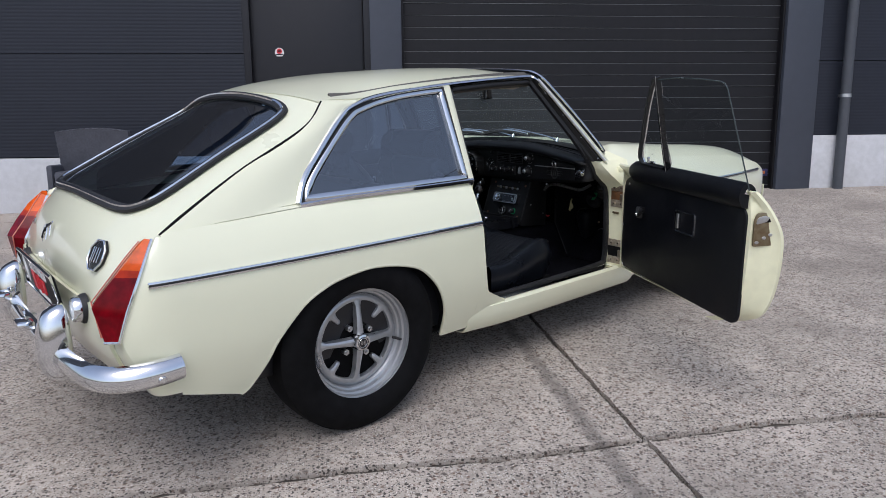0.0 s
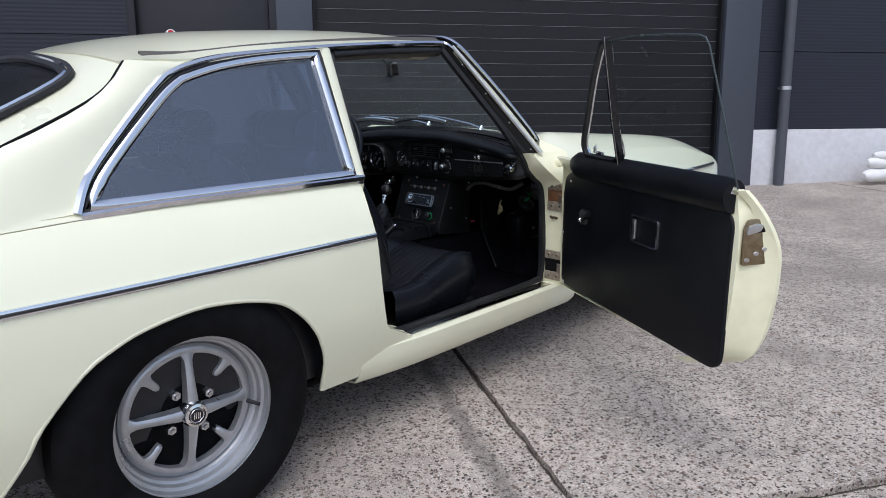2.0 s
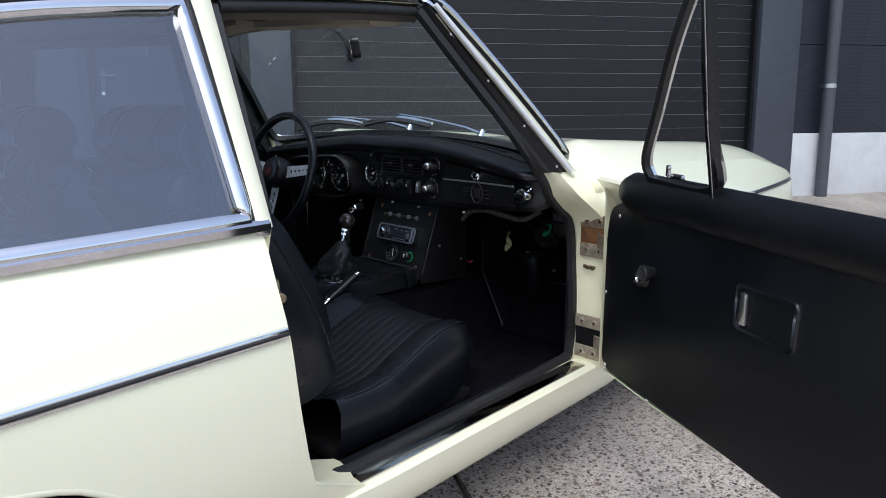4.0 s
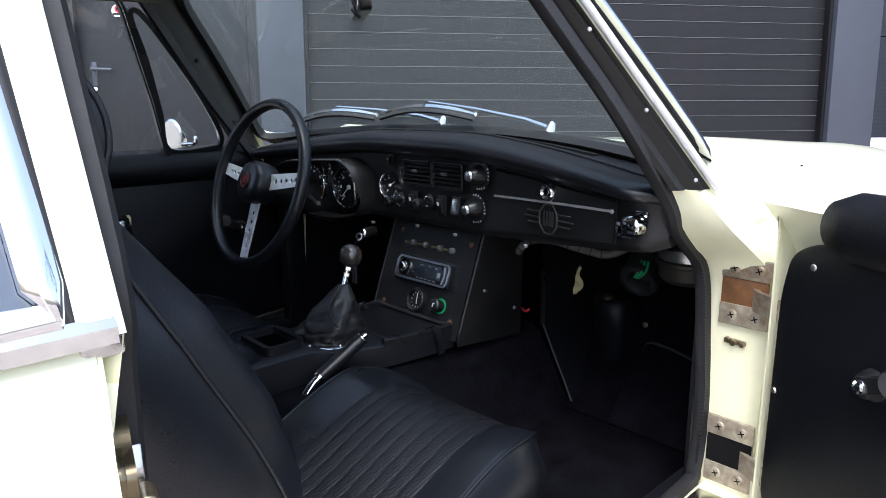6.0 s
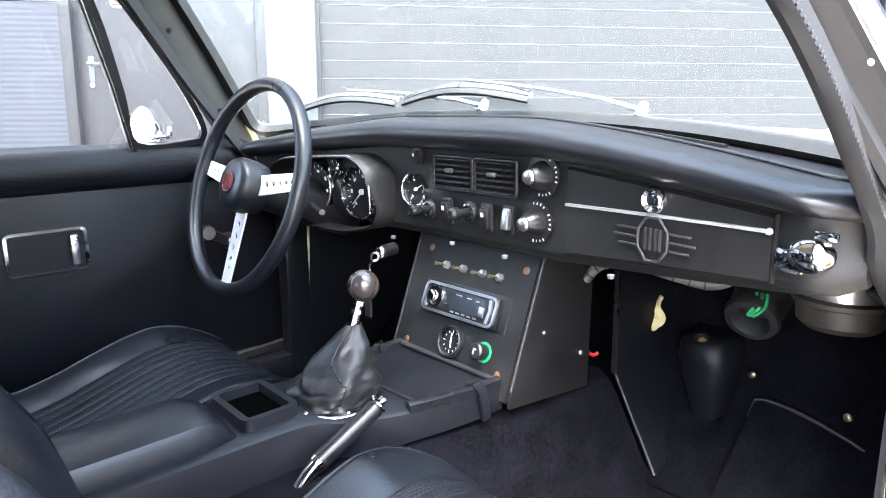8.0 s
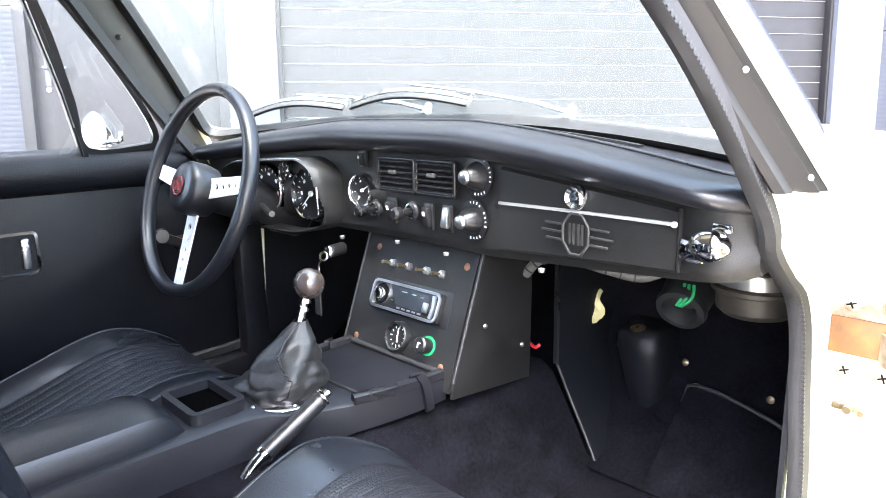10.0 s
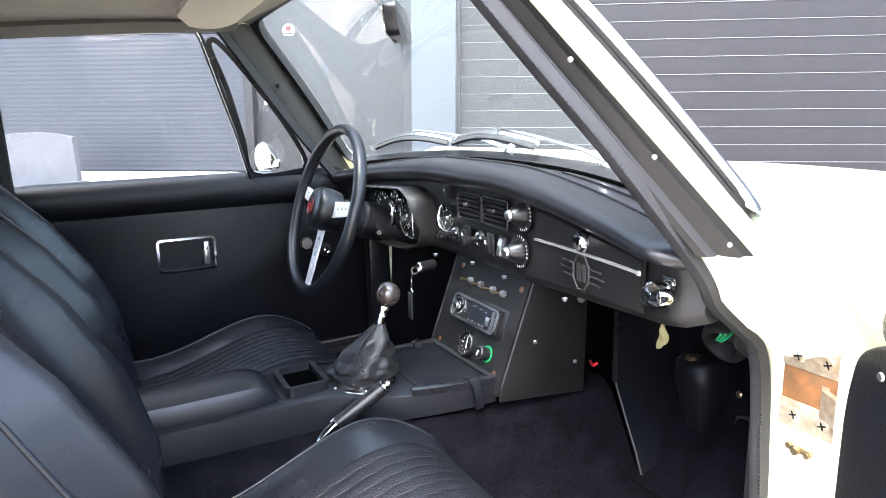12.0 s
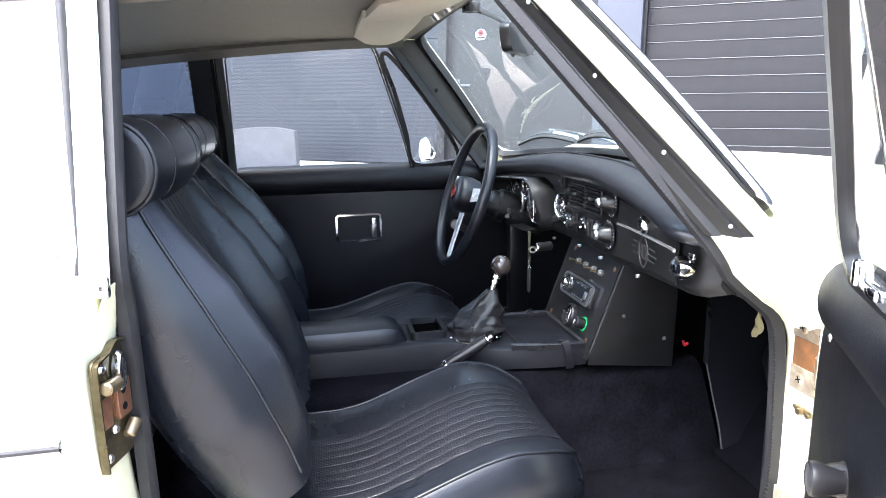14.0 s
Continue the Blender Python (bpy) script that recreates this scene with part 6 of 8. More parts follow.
# padded top roll and shelf up to the screen
bm = bmesh.new()
g = []
for y in span(-0.594, 0.594, 81):
    x, hi = dash_x(y), dash_top(y)
    tz = pad_top(y)
    far = screen(max(-0.94, min(0.94, (y - 0.026) / 0.646)), 0.0)
    e = 1 - 0.25 * max(0, (abs(y) - 0.560) / 0.034) ** 2
    pinch = 0.003 * math.sin(y * 900) * max(0, (abs(y) - 0.575) / 0.019)
    zc_, hh = hi + (tz - 0.008) / 2, (tz + 0.008) / 2
    r = [V(x + 0.012, y, hi - 0.006)] + [V(x - 0.002 - 0.034 * e * math.sin(a) + pinch, y, zc_ - hh * math.cos(a)) for a in span(0.12, math.pi * 0.90, 13)] + [V(x + 0.012, y, hi + tz + 0.001), V(x + 0.024, y, hi + tz + 0.002)]
    r += [V(x + 0.024 + (far.x - 0.012 - x - 0.024) * f, y, hi + tz + 0.002 + (far.z - 0.010 - hi - tz - 0.002) * f) for f in (0.12, 0.4, 0.7, 1.0)]
    r += [V(max(x + 0.06, far.x - 0.02), y, hi - 0.03)]
    g.append(r)
vs = rows(bm, g, close_v=True)
bm.faces.new(vs[0])
bm.faces.new(vs[-1][::-1])
part("dash_pad", bm, VINYL, dash, "black padded dashboard top")
bm = bmesh.new()
sweep(bm, [V(dash_x(y) + 0.026, y, dash_top(y) + pad_top(y) + 0.003) for y in span(-0.590, 0.590, 60)], 0.0026)
part("pad_seam", bm, PLASTIC, dash)
for y0, y1 in ((-0.42, -0.20), (0.20, 0.42)):
    bm = bmesh.new()
    g = []
    for y in span(y0, y1, 12):
        a = V(dash_x(y) + 0.024, y, dash_top(y) + pad_top(y) + 0.002)
        b = screen((y - 0.026) / 0.646, 0.0) + V(-0.012, 0, -0.010)
        g.append([a.lerp(b, 0.48) + V(0, 0, 0.0035), a.lerp(b, 0.66) + V(0, 0, 0.0035)])
    slab(bm, g, 0.003)
    part("demister_vent", bm, PLASTIC, dash)


def face(y, z, o=0.0):
    """A frame on the dashboard's face, its z towards the seats."""
    return axis((dash_x(y) - 0.002 - o, y, z), (-1, -0.4 * y, 0.0), (0, 0, 1))


def dial(parent, M, r, label, needle=0.6, ticks=18):
    bm = bmesh.new()
    lathe(bm, [(r * 0.92, 0.002), (r * 0.93, 0.010), (r * 0.97, 0.012), (r * 1.01, 0.009), (r * 1.02, -0.01)], M, 40)
    b = part("gauge", bm, CHROME, parent, label)
    bm = bmesh.new()
    lathe(bm, [(0, 0.001), (r * 0.9, 0.001), (r * 0.9, -0.004)], M, 40)
    part("gauge_face", bm, PLATE, b)
    bm = bmesh.new()
    for k in range(ticks):
        a = radians(230 - 280 * k / (ticks - 1))
        R = M @ Matrix.Rotation(a, 4, "Z")
        ln = r * (0.14 if k % 2 == 0 else 0.08)
        box(bm, (r * 0.82 - ln / 2, 0, 0.0018), (ln, r * 0.025, 0.0006), 0, R)
        if k % 3 == 0:
            box(bm, (r * 0.58, 0, 0.0018), (r * 0.10, r * 0.14, 0.0006), 0, R)
    part("gauge_marks", bm, WHITE_INK, b)
    bm = bmesh.new()
    R = M @ Matrix.Rotation(needle, 4, "Z")
    prism(bm, [(-r * 0.15, -r * 0.03), (r * 0.72, -0.0006), (r * 0.72, 0.0006), (-r * 0.15, r * 0.03)], 0.001, R @ Matrix.Translation((0, 0, 0.003)))
    lathe(bm, [(0, 0.007), (r * 0.1, 0.006), (r * 0.11, 0.002)], M, 16)
    part("gauge_needle", bm, WHITE_INK, b)
    return b


# instrument binnacle with its hood
bm = bmesh.new()
out = rounded([(0.150, 0.672), (0.155, 0.772), (0.20, 0.797), (0.40, 0.785), (0.445, 0.765), (0.445, 0.655), (0.25, 0.648)], 0.035, 6)
g = []
for a, b in out + out[:1]:
    cy, cz = 0.298, 0.722
    r = []
    for f, o in ((1.0, -0.006), (1.0, 0.030), (0.985, 0.044), (0.955, 0.048), (0.93, 0.040), (0.90, 0.004)):
        y, z = cy + (a - cy) * f, cz + (b - cz) * f
        r.append(V(dash_x(y) - o * (1.15 if b > 0.72 else 0.75), y, z))
    g.append(r)
rows(bm, g)
bin_ = part("instrument_binnacle", bm, CRACKLE, dash)
bm = bmesh.new()
pts = []
for a, b in out:
    if b > 0.69:
        y, z = 0.298 + (a - 0.298) * 0.965, 0.722 + (b - 0.722) * 0.965
        pts.append(V(dash_x(y) - 0.050, y, z))
pts = [p for p in pts]
sweep(bm, pts, 0.002)
part("binnacle_beading", bm, STEEL, bin_)
dial(dash, face(0.358, 0.727, 0.004), 0.050, "round black tachometer with white figures", 2.6)
dial(dash, face(0.230, 0.725, 0.004), 0.050, "round black speedometer with white figures", 3.9)
dial(dash, face(0.295, 0.765, 0.004), 0.018, "small fuel gauge", 1.2, 8)
dial(dash, face(0.090, 0.741, 0.0), 0.028, "small oil and water gauge", 0.5, 8)
dial(dash, face(0.455, 0.74, 0.0), 0.024, "small round fuel gauge", 2.0, 8)
# red zone of the tachometer
bm = bmesh.new()
for k in range(6):
    box(bm, (0.041, 0, 0.0022), (0.010, 0.005, 0.0006), 0, face(0.358, 0.727, 0.004) @ Matrix.Rotation(radians(-52 + 7 * k), 4, "Z"))
part("tachometer_red_band", bm, RED_INK, dash)


def rocker(y, z, w=0.019, h=0.038, mt=PLASTIC, tilt=8):
    M = face(y, z)
    bm = bmesh.new()
    box(bm, (0, 0, 0.003), (w * 1.25, h * 1.12, 0.006), 0.002, M)
    r = part("rocker_switch", bm, PLASTIC, dash, "black rocker switch")
    bm = bmesh.new()
    box(bm, (0, 0, 0.008), (w * 0.8, h * 0.85, 0.010), 0.003, M @ Matrix.Rotation(radians(tilt), 4, "X"))
    part("rocker", bm, mt, r)
    bm = bmesh.new()
    box(bm, (0, h * 0.18, 0.0145), (w * 0.28, h * 0.18, 0.001), 0, M @ Matrix.Rotation(radians(tilt), 4, "X"))
    part("rocker_mark", bm, WHITE_INK, r)


rocker(0.083, 0.797, 0.014, 0.026)
rocker(0.012, 0.714)
rocker(-0.077, 0.713)
rocker(-0.122, 0.714, mt=STEEL, tilt=-12)
for y, z in ((0.057, 0.712), (-0.037, 0.717)):
    bm = bmesh.new()
    M = face(y, z)
    lathe(bm, [(0.016, 0), (0.016, 0.004), (0.006, 0.006), (0.006, 0.026), (0.010, 0.030), (0.010, 0.040), (0.006, 0.044), (0, 0.044)], M, 20)
    part("pull_switch", bm, PLASTIC, dash)
    bm = bmesh.new()
    lathe(bm, [(0.011, 0.003), (0.013, 0.008), (0.010, 0.010)], M, 20)
    part("switch_collar", bm, CHROME, dash)
# lever on the small gauge's foot
bm = bmesh.new()
sweep(bm, [face(0.085, 0.708) @ V(0.016, 0.012, 0.006), face(0.085, 0.708) @ V(0.0, 0.0, 0.014), face(0.085, 0.708) @ V(-0.012, -0.008, 0.014)], 0.004)
part("choke_lever", bm, CHROME, dash)
# face-level vents
for y0, y1 in ((0.044, -0.044), (-0.050, -0.138)):
    bm = bmesh.new()
    yc, zc = (y0 + y1) / 2, 0.774
    M = face(yc, zc)
    w, h = abs(y1 - y0), 0.052
    sweep(bm, [M @ V(a, b, 0.004) for a, b in rounded([(-w / 2, -h / 2), (w / 2, -h / 2), (w / 2, h / 2), (-w / 2, h / 2)], 0.006)], 0.003, closed=True, up=(-1, 0, 0))
    v = part("air_vent", bm, PLASTIC, dash, "black slatted air vent")
    bm = bmesh.new()
    box(bm, (0, 0, 0.0015), (w, h, 0.001), 0, M)
    part("vent_throat", bm, UNDER, v)
    for k in range(6):
        bm = bmesh.new()
        box(bm, (0, -h / 2 + h * (k + 0.5) / 6, 0.006), (w * 0.94, 0.0022, 0.010), 0.0008, M)
        part("vent_slat", bm, PLASTIC, v)
    bm = bmesh.new()
    box(bm, (0, h * 0.10, 0.012), (0.018, 0.007, 0.006), 0.002, M)
    part("vent_tab", bm, GREY_TRIM, v)
# heater controls with printed arcs on the passenger side of each dial
sgn_face = 1 if (face(-0.18, 0.75).to_3x3() @ V(1, 0, 0)).y > 0 else -1
for y, z in ((-0.186, 0.784), (-0.176, 0.718)):
    M = face(y, z)
    bm = bmesh.new()
    lathe(bm, [(0, 0.0), (0.030, 0.0), (0.030, 0.0025), (0.021, 0.0035), (0.017, 0.016), (0.0105, 0.026), (0.0, 0.027)], M, 32)
    k0 = part("heater_control", bm, PLASTIC, dash, "black rotary heater control with white print")
    bm = bmesh.new()
    lathe(bm, [(0.0095, 0.025), (0.0105, 0.029), (0.0085, 0.033), (0.004, 0.0345), (0, 0.0348)], M, 20)
    part("knob_cap", bm, STEEL, k0)
    bm = bmesh.new()
    for q in range(15):
        if q in (4, 5, 10):
            continue
        a = radians(-100 + 200 * q / 14)
        box(bm, (0.0255, 0, 0.0028), (0.0055 if q % 3 else 0.007, 0.0022, 0.0005), 0, M @ Matrix.Rotation(a + (math.pi if sgn_face > 0 else 0), 4, "Z"))
    part("control_print", bm, WHITE_INK, k0)
# glove box lid, chrome line, lock, winged badge, grab handle
bm = bmesh.new()
g = []
for y in span(-0.232, -0.516, 20):
    g.append([V(dash_x(y) - o, y, z) for z, o in ((lerp(y, [(-0.516, 0.702), (-0.232, 0.680)]), 0.0), (lerp(y, [(-0.516, 0.706), (-0.232, 0.684)]), 0.005), (0.745, 0.006), (lerp(y, [(-0.516, 0.770), (-0.232, 0.796)]), 0.005), (lerp(y, [(-0.516, 0.774), (-0.232, 0.800)]), 0.0))])
rows(bm, g)
lid = part("glove_box_lid", bm, CRACKLE, dash, "black glove box lid")
bm = bmesh.new()
sweep(bm, [V(dash_x(y) - 0.008, y, lerp(y, [(-0.516, 0.757), (-0.232, 0.750)])) for y in span(-0.233, -0.514, 20)], [(0.0018, -0.002), (0.0018, 0.002), (-0.0018, 0.002), (-0.0018, -0.002)], up=(-1, 0, 0))
lathe(bm, [(0, 0.004), (0.003, 0.0035), (0.004, 0)], face(-0.514, 0.757, 0.006), 12)
part("lid_bright_line", bm, mat("bright_lid_strip", (0.55, 0.55, 0.54), 0.4, 0.6, 0.1, 60), lid)
bm = bmesh.new()
sweep(bm, [V(dash_x(-0.518) - 0.004, -0.519, z) for z in (0.775, 0.74, 0.705)], 0.0028)
part("lid_edge_gap", bm, UNDER, lid)
bm = bmesh.new()
lathe(bm, [(0, 0.010), (0.006, 0.010), (0.008, 0.006), (0.013, 0.010), (0.016, 0.006), (0.016, 0)], face(-0.374, 0.772, 0.005), 24)
part("lid_lock", bm, CHROME, lid)
M = face(-0.373, 0.725, 0.006)
bm = bmesh.new()
sweep(bm, [M @ V(0.023 * math.cos(math.pi / 8 + k * math.pi / 4), 0.028 * math.sin(math.pi / 8 + k * math.pi / 4), 0.001) for k in range(8)], 0.002, closed=True, up=(-1, 0, 0))
part("octagon_badge", bm, BADGE_GREY, lid, "embossed winged octagon badge")
for sgn in (-1, 1):
    for ln, dy in ((0.030, 0.010), (0.036, 0.0), (0.028, -0.010)):
        bm = bmesh.new()
        box(bm, (sgn * (0.023 + ln / 2), dy, 0.001), (ln, 0.0030, 0.003), 0.001, M)
        part("badge_wing", bm, BADGE_GREY, lid)
for x in (-0.010, -0.003, 0.005, 0.011):
    bm = bmesh.new()
    box(bm, (x, 0, 0.001), (0.0022, 0.026, 0.003), 0, M)
    part("badge_bar", bm, BADGE_GREY, lid)
bm = bmesh.new()
M = face(-0.556, 0.740, 0.0)
lathe(bm, [(0, 0.03), (0.010, 0.029), (0.019, 0.022), (0.021, 0.010), (0.016, 0)], M @ Matrix.Translation((0.006, 0.002, 0)) @ Matrix.Diagonal((1.0, 0.85, 1, 1)), 24)
box(bm, (-0.018, -0.008, 0.008), (0.030, 0.026, 0.014), 0.006, M)
box(bm, (0.012, 0.020, 0.003), (0.022, 0.008, 0.004), 0.001, M)
part("map_light", bm, CHROME, dash, "chrome map light")
for y, z in ((-0.30, 0.664), (0.02, 0.658), (-0.1, 0.655), (0.17, 0.648)):
    bm = bmesh.new()
    lathe(bm, [(0, -0.006), (0.004, -0.005), (0.005, 0)], Matrix.Translation((dash_x(y) + 0.01, y, z)), 10)
    part("dash_screw", bm, STEEL, dash)

# ---- steering wheel ----
SW = axis((1.207, 0.368, 0.739), (-0.948, 0, 0.317), (0, 0, 1))
bm = bmesh.new()
ring = [SW @ V(0.190 * math.cos(a), 0.190 * math.sin(a), 0) for a in span(0, 2 * math.pi, 65)[:-1]]
sweep(bm, ring, [(0.0125 * math.cos(a), 0.0145 * math.sin(a)) for a in span(0, 2 * math.pi, 13)[:-1]], closed=True, up=SW.to_3x3() @ V(0, 0, 1))
sw = part("steering_wheel", bm, VINYL, car, "black-rimmed three-spoke steering wheel with drilled silver spokes")
ALLOY = mat("bright_alloy", (0.80, 0.80, 0.79), 0.42, 0.4, 0.06, 60)
for k, a in enumerate((radians(172), radians(8), radians(-90))):
    R = SW @ Matrix.Rotation(a, 4, "Z")
    bm = bmesh.new()
    r0, r1, w0, w1 = 0.035, 0.182, 0.019, 0.0145
    holes = [(0.070, 0.0065), (0.092, 0.006), (0.113, 0.0055), (0.133, 0.005), (0.151, 0.0045)]
    # strips above and below the row of holes, with bridges between them
    top, low = [], []
    n = 60
    for i in range(n + 1):
        x = r0 + (r1 - r0) * i / n
        w = w0 + (w1 - w0) * i / n
        inner = 0.0
        for hx, hr in holes:
            if abs(x - hx) < hr:
                inner = max(inner, math.sqrt(hr * hr - (x - hx) ** 2))
        top.append([R @ V(x, inner, -0.012 + 0.006), R @ V(x, w, -0.012 + 0.006)])
        low.append([R @ V(x, -w, -0.012 + 0.006), R @ V(x, -inner, -0.012 + 0.006)])
    slab(bm, top, -0.004)
    slab(bm, low, -0.004)
    part("spoke", bm, ALLOY, sw)
bm = bmesh.new()
lathe(bm, [(0, 0.030), (0.034, 0.030), (0.044, 0.026), (0.050, 0.016), (0.050, -0.010), (0.046, -0.03), (0, -0.03)], SW, 40)
part("horn_boss", bm, VINYL, sw)
bm = bmesh.new()
octagon(bm, 0.021, 0.002, SW @ Matrix.Translation((0, 0, 0.0305)))
part("horn_badge", bm, PLASTIC, sw)
bm = bmesh.new()
sweep(bm, [SW @ V(0.018 * math.cos(math.pi / 8 + k * math.pi / 4), 0.018 * math.sin(math.pi / 8 + k * math.pi / 4), 0.033) for k in range(8)], 0.0011, closed=True, up=SW.to_3x3() @ V(0, 0, 1))
for x in (-0.008, -0.003, 0.003, 0.008):
    box(bm, (x, 0, 0.0330), (0.0016, 0.017, 0.0012), 0, SW)
part("horn_badge_print", bm, mat("dull_red_print", (0.22, 0.02, 0.02), 0.5, 0, 0.1), sw)
bm = bmesh.new()
a = SW.to_3x3() @ V(0, 0, -1)
c = V(1.207, 0.368, 0.739)
cyl(bm, c + a * 0.02, c + a * 0.10, 0.034, 0.038, bev=0.004)
cyl(bm, c + a * 0.09, c + a * 0.24, 0.044, 0.048, bev=0.006)
col = part("steering_column", bm, PLASTIC, car, "black steering column cowl")
for sy, dz in ((-1, -0.01), (1, 0.005)):
    bm = bmesh.new()
    p = c + a * 0.12
    sweep(bm, [p + V(0, sy * 0.035, 0), p + V(-0.01, sy * 0.08, dz), p + V(-0.03, sy * 0.125, dz + 0.004)], 0.0055)
    part("column_stalk", bm, PLASTIC, col)
# ignition switch, key and tag
bm = bmesh.new()
kp = V(1.335, 0.135, 0.632)
cyl(bm, kp + V(0.04, 0.01, 0), kp, 0.011, bev=0.002)
ig = part("ignition_switch", bm, PLASTIC, car)
bm = bmesh.new()
lathe(bm, [(0.005, 0.002), (0.010, 0.003), (0.0115, 0.0), (0.010, -0.003)], axis(kp, (-1, 0, 0)), 18)
lathe(bm, [(0.005, -0.001), (0.009, -0.001), (0.009, 0.001), (0.005, 0.001)], axis(kp + V(-0.010, 0.002, -0.006), (0.2, 1, 0)), 16)
sweep(bm, smooth_path([kp + V(-0.012, 0.004, -0.014), kp + V(-0.014, 0.012, -0.022), kp + V(-0.014, 0.012, -0.036), kp + V(-0.013, 0.018, -0.048), kp + V(-0.012, 0.010, -0.056)], 4), 0.0018)
part("key", bm, CHROME, ig)
bm = bmesh.new()
box(bm, kp + V(-0.014, 0.020, -0.088), (0.005, 0.020, 0.060), 0.003)
part("key_tag", bm, RUBBER, ig, "black key fob strap")

# ---- centre console, tunnel, levers ----
def con(y, z, o=0.0):
    """A frame on the console's face for a place given by y and z."""
    return Matrix.Translation(V(1.397 + 0.37 * (z - 0.557) - 0.003, y, z)) @ axis((0, 0, 0), (-0.938, 0, 0.347), (0, 0, 1)) @ Matrix.Translation((0, 0, o))


bm = bmesh.new()
g = []
for y in span(0.128, -0.145, 12):
    edge = 1 if abs(y) > 0.2 else 0
    g.append([V(1.354, y, 0.440), V(1.361, y, 0.456)] + [V(1.397 + 0.37 * (z - 0.557), y, z) for z in span(0.464, 0.655, 8)] + [V(1.46, y, 0.662)])
slab(bm, g, 0.006)
console = part("centre_console", bm, CRACKLE, car, "black centre console with switches and radio")
for y, o in ((-0.1455, -1), (0.1285, 1)):
    bm = bmesh.new()
    poly = [(1.358, 0.462), (1.433, 0.657), (1.555, 0.657), (1.548, 0.412), (1.354, 0.432)]
    prism(bm, poly, 0.006, Matrix(((1, 0, 0, 0), (0, 0, o, y), (0, 1, 0, 0), (0, 0, 0, 1))), 0.001)
    part("console_side", bm, CRACKLE, console)
    bm = bmesh.new()
    sweep(bm, [V(1.357, y + o * 0.004, 0.458), V(1.431, y + o * 0.004, 0.656)], 0.003)
    part("console_piping", bm, EDGE_TRIM, console)
for y, z in ((0.094, 0.633), (-0.125, 0.630), (0.100, 0.477), (-0.118, 0.474)):
    bm = bmesh.new()
    lathe(bm, [(0, 0.005), (0.005, 0.004), (0.0085, 0.002), (0.009, 0)], con(y, z), 14)
    part("console_screw", bm, COPPER, console)
for p in (V(1.525, -0.152, 0.478), V(1.535, -0.152, 0.608), V(1.43, -0.152, 0.535)):
    bm = bmesh.new()
    lathe(bm, [(0, 0.0035), (0.003, 0.003), (0.0045, 0)], axis(p, (0, -1, 0)), 12)
    part("side_screw", bm, STEEL, console)
for y in (0.045, 0.004, -0.041, -0.078):
    bm = bmesh.new()
    M = con(y, 0.611)
    lathe(bm, [(0.010, 0), (0.010, 0.0025), (0.0075, 0.003), (0.0075, 0.008), (0.005, 0.009), (0, 0.009)], M, 6)
    lathe(bm, [(0.006, 0.008), (0.005, 0.012), (0, 0.013)], M, 14)
    part("toggle_switch", bm, STEEL, console, "small bright toggle switch")
    bm = bmesh.new()
    sweep(bm, [M @ V(0, 0, 0.010), M @ V(-0.001, -0.001, 0.020), M @ V(-0.002, -0.002, 0.030)], 0.0023, scale=lambda t: 0.75 + 0.6 * t)
    part("toggle_lever", bm, BRASS, console)
# radio: proud faceplate with a bright arched rim, round knob, dark sloping display
M = con(-0.015, 0.558)
sgnr = -1 if (M.to_3x3() @ V(1, 0, 0)).y > 0 else 1
bm = bmesh.new()
prism(bm, rounded([(-0.098, -0.030), (0.098, -0.030), (0.098, 0.030), (-0.098, 0.030)], 0.004), 0.004, M, 0.001)
box(bm, (sgnr * -0.004, 0, 0.007), (0.172, 0.050, 0.014), 0.003, M)
radio = part("car_radio", bm, PLASTIC, console, "car radio with silver trim and dark display")
bm = bmesh.new()
sweep(bm, [M @ V(sgnr * a, b, 0.0145 + 0.003 * math.cos(a * 16)) for a, b in rounded([(-0.086, -0.023), (0.078, -0.023), (0.080, 0.023), (-0.084, 0.023)], 0.012, 6)], [(0.0022, -0.002), (0.0022, 0.0015), (-0.0022, 0.0015), (-0.0022, -0.002)], closed=True, up=(-1, 0, 0.3))
sweep(bm, [M @ V(sgnr * a, b, 0.016) for a, b in ((0.066, -0.019), (0.0695, 0.0), (0.067, 0.019))], [(0.0030, -0.002), (0.0030, 0.0015), (-0.0030, 0.0015), (-0.0030, -0.002)], up=(-1, 0, 0.3))
part("radio_trim", bm, STEEL, radio)
bm = bmesh.new()
prism(bm, [(sgnr * a, b) for a, b in rounded([(-0.040, 0.017), (0.056, 0.017), (0.060, -0.004), (0.052, -0.013), (-0.020, -0.013)], 0.004)], 0.0012, M @ Matrix.Translation((0, 0, 0.0142)))
part("radio_display", bm, mat("radio_display", (0.012, 0.015, 0.019), 0.22, 0, 0.2), radio)
bm = bmesh.new()
for k in range(5):
    box(bm, (sgnr * (-0.012 + 0.013 * k), -0.0165, 0.0155), (0.008, 0.0030, 0.0016), 0.0005, M)
box(bm, (sgnr * 0.052, -0.004, 0.0165), (0.012, 0.017, 0.003), 0.001, M)
for a, b, w in ((-0.004, 0.0125, 0.014), (0.020, 0.012, 0.010), (0.040, 0.011, 0.008), (-0.030, -0.006, 0.006)):
    box(bm, (sgnr * a, b, 0.0158), (w, 0.0016, 0.0006), 0, M)
part("radio_keys", bm, STEEL, radio)
bm = bmesh.new()
lathe(bm, [(0, 0.022), (0.008, 0.0215), (0.010, 0.019), (0.0105, 0.010)], M @ Matrix.Translation((sgnr * -0.058, 0.001, 0.006)), 24)
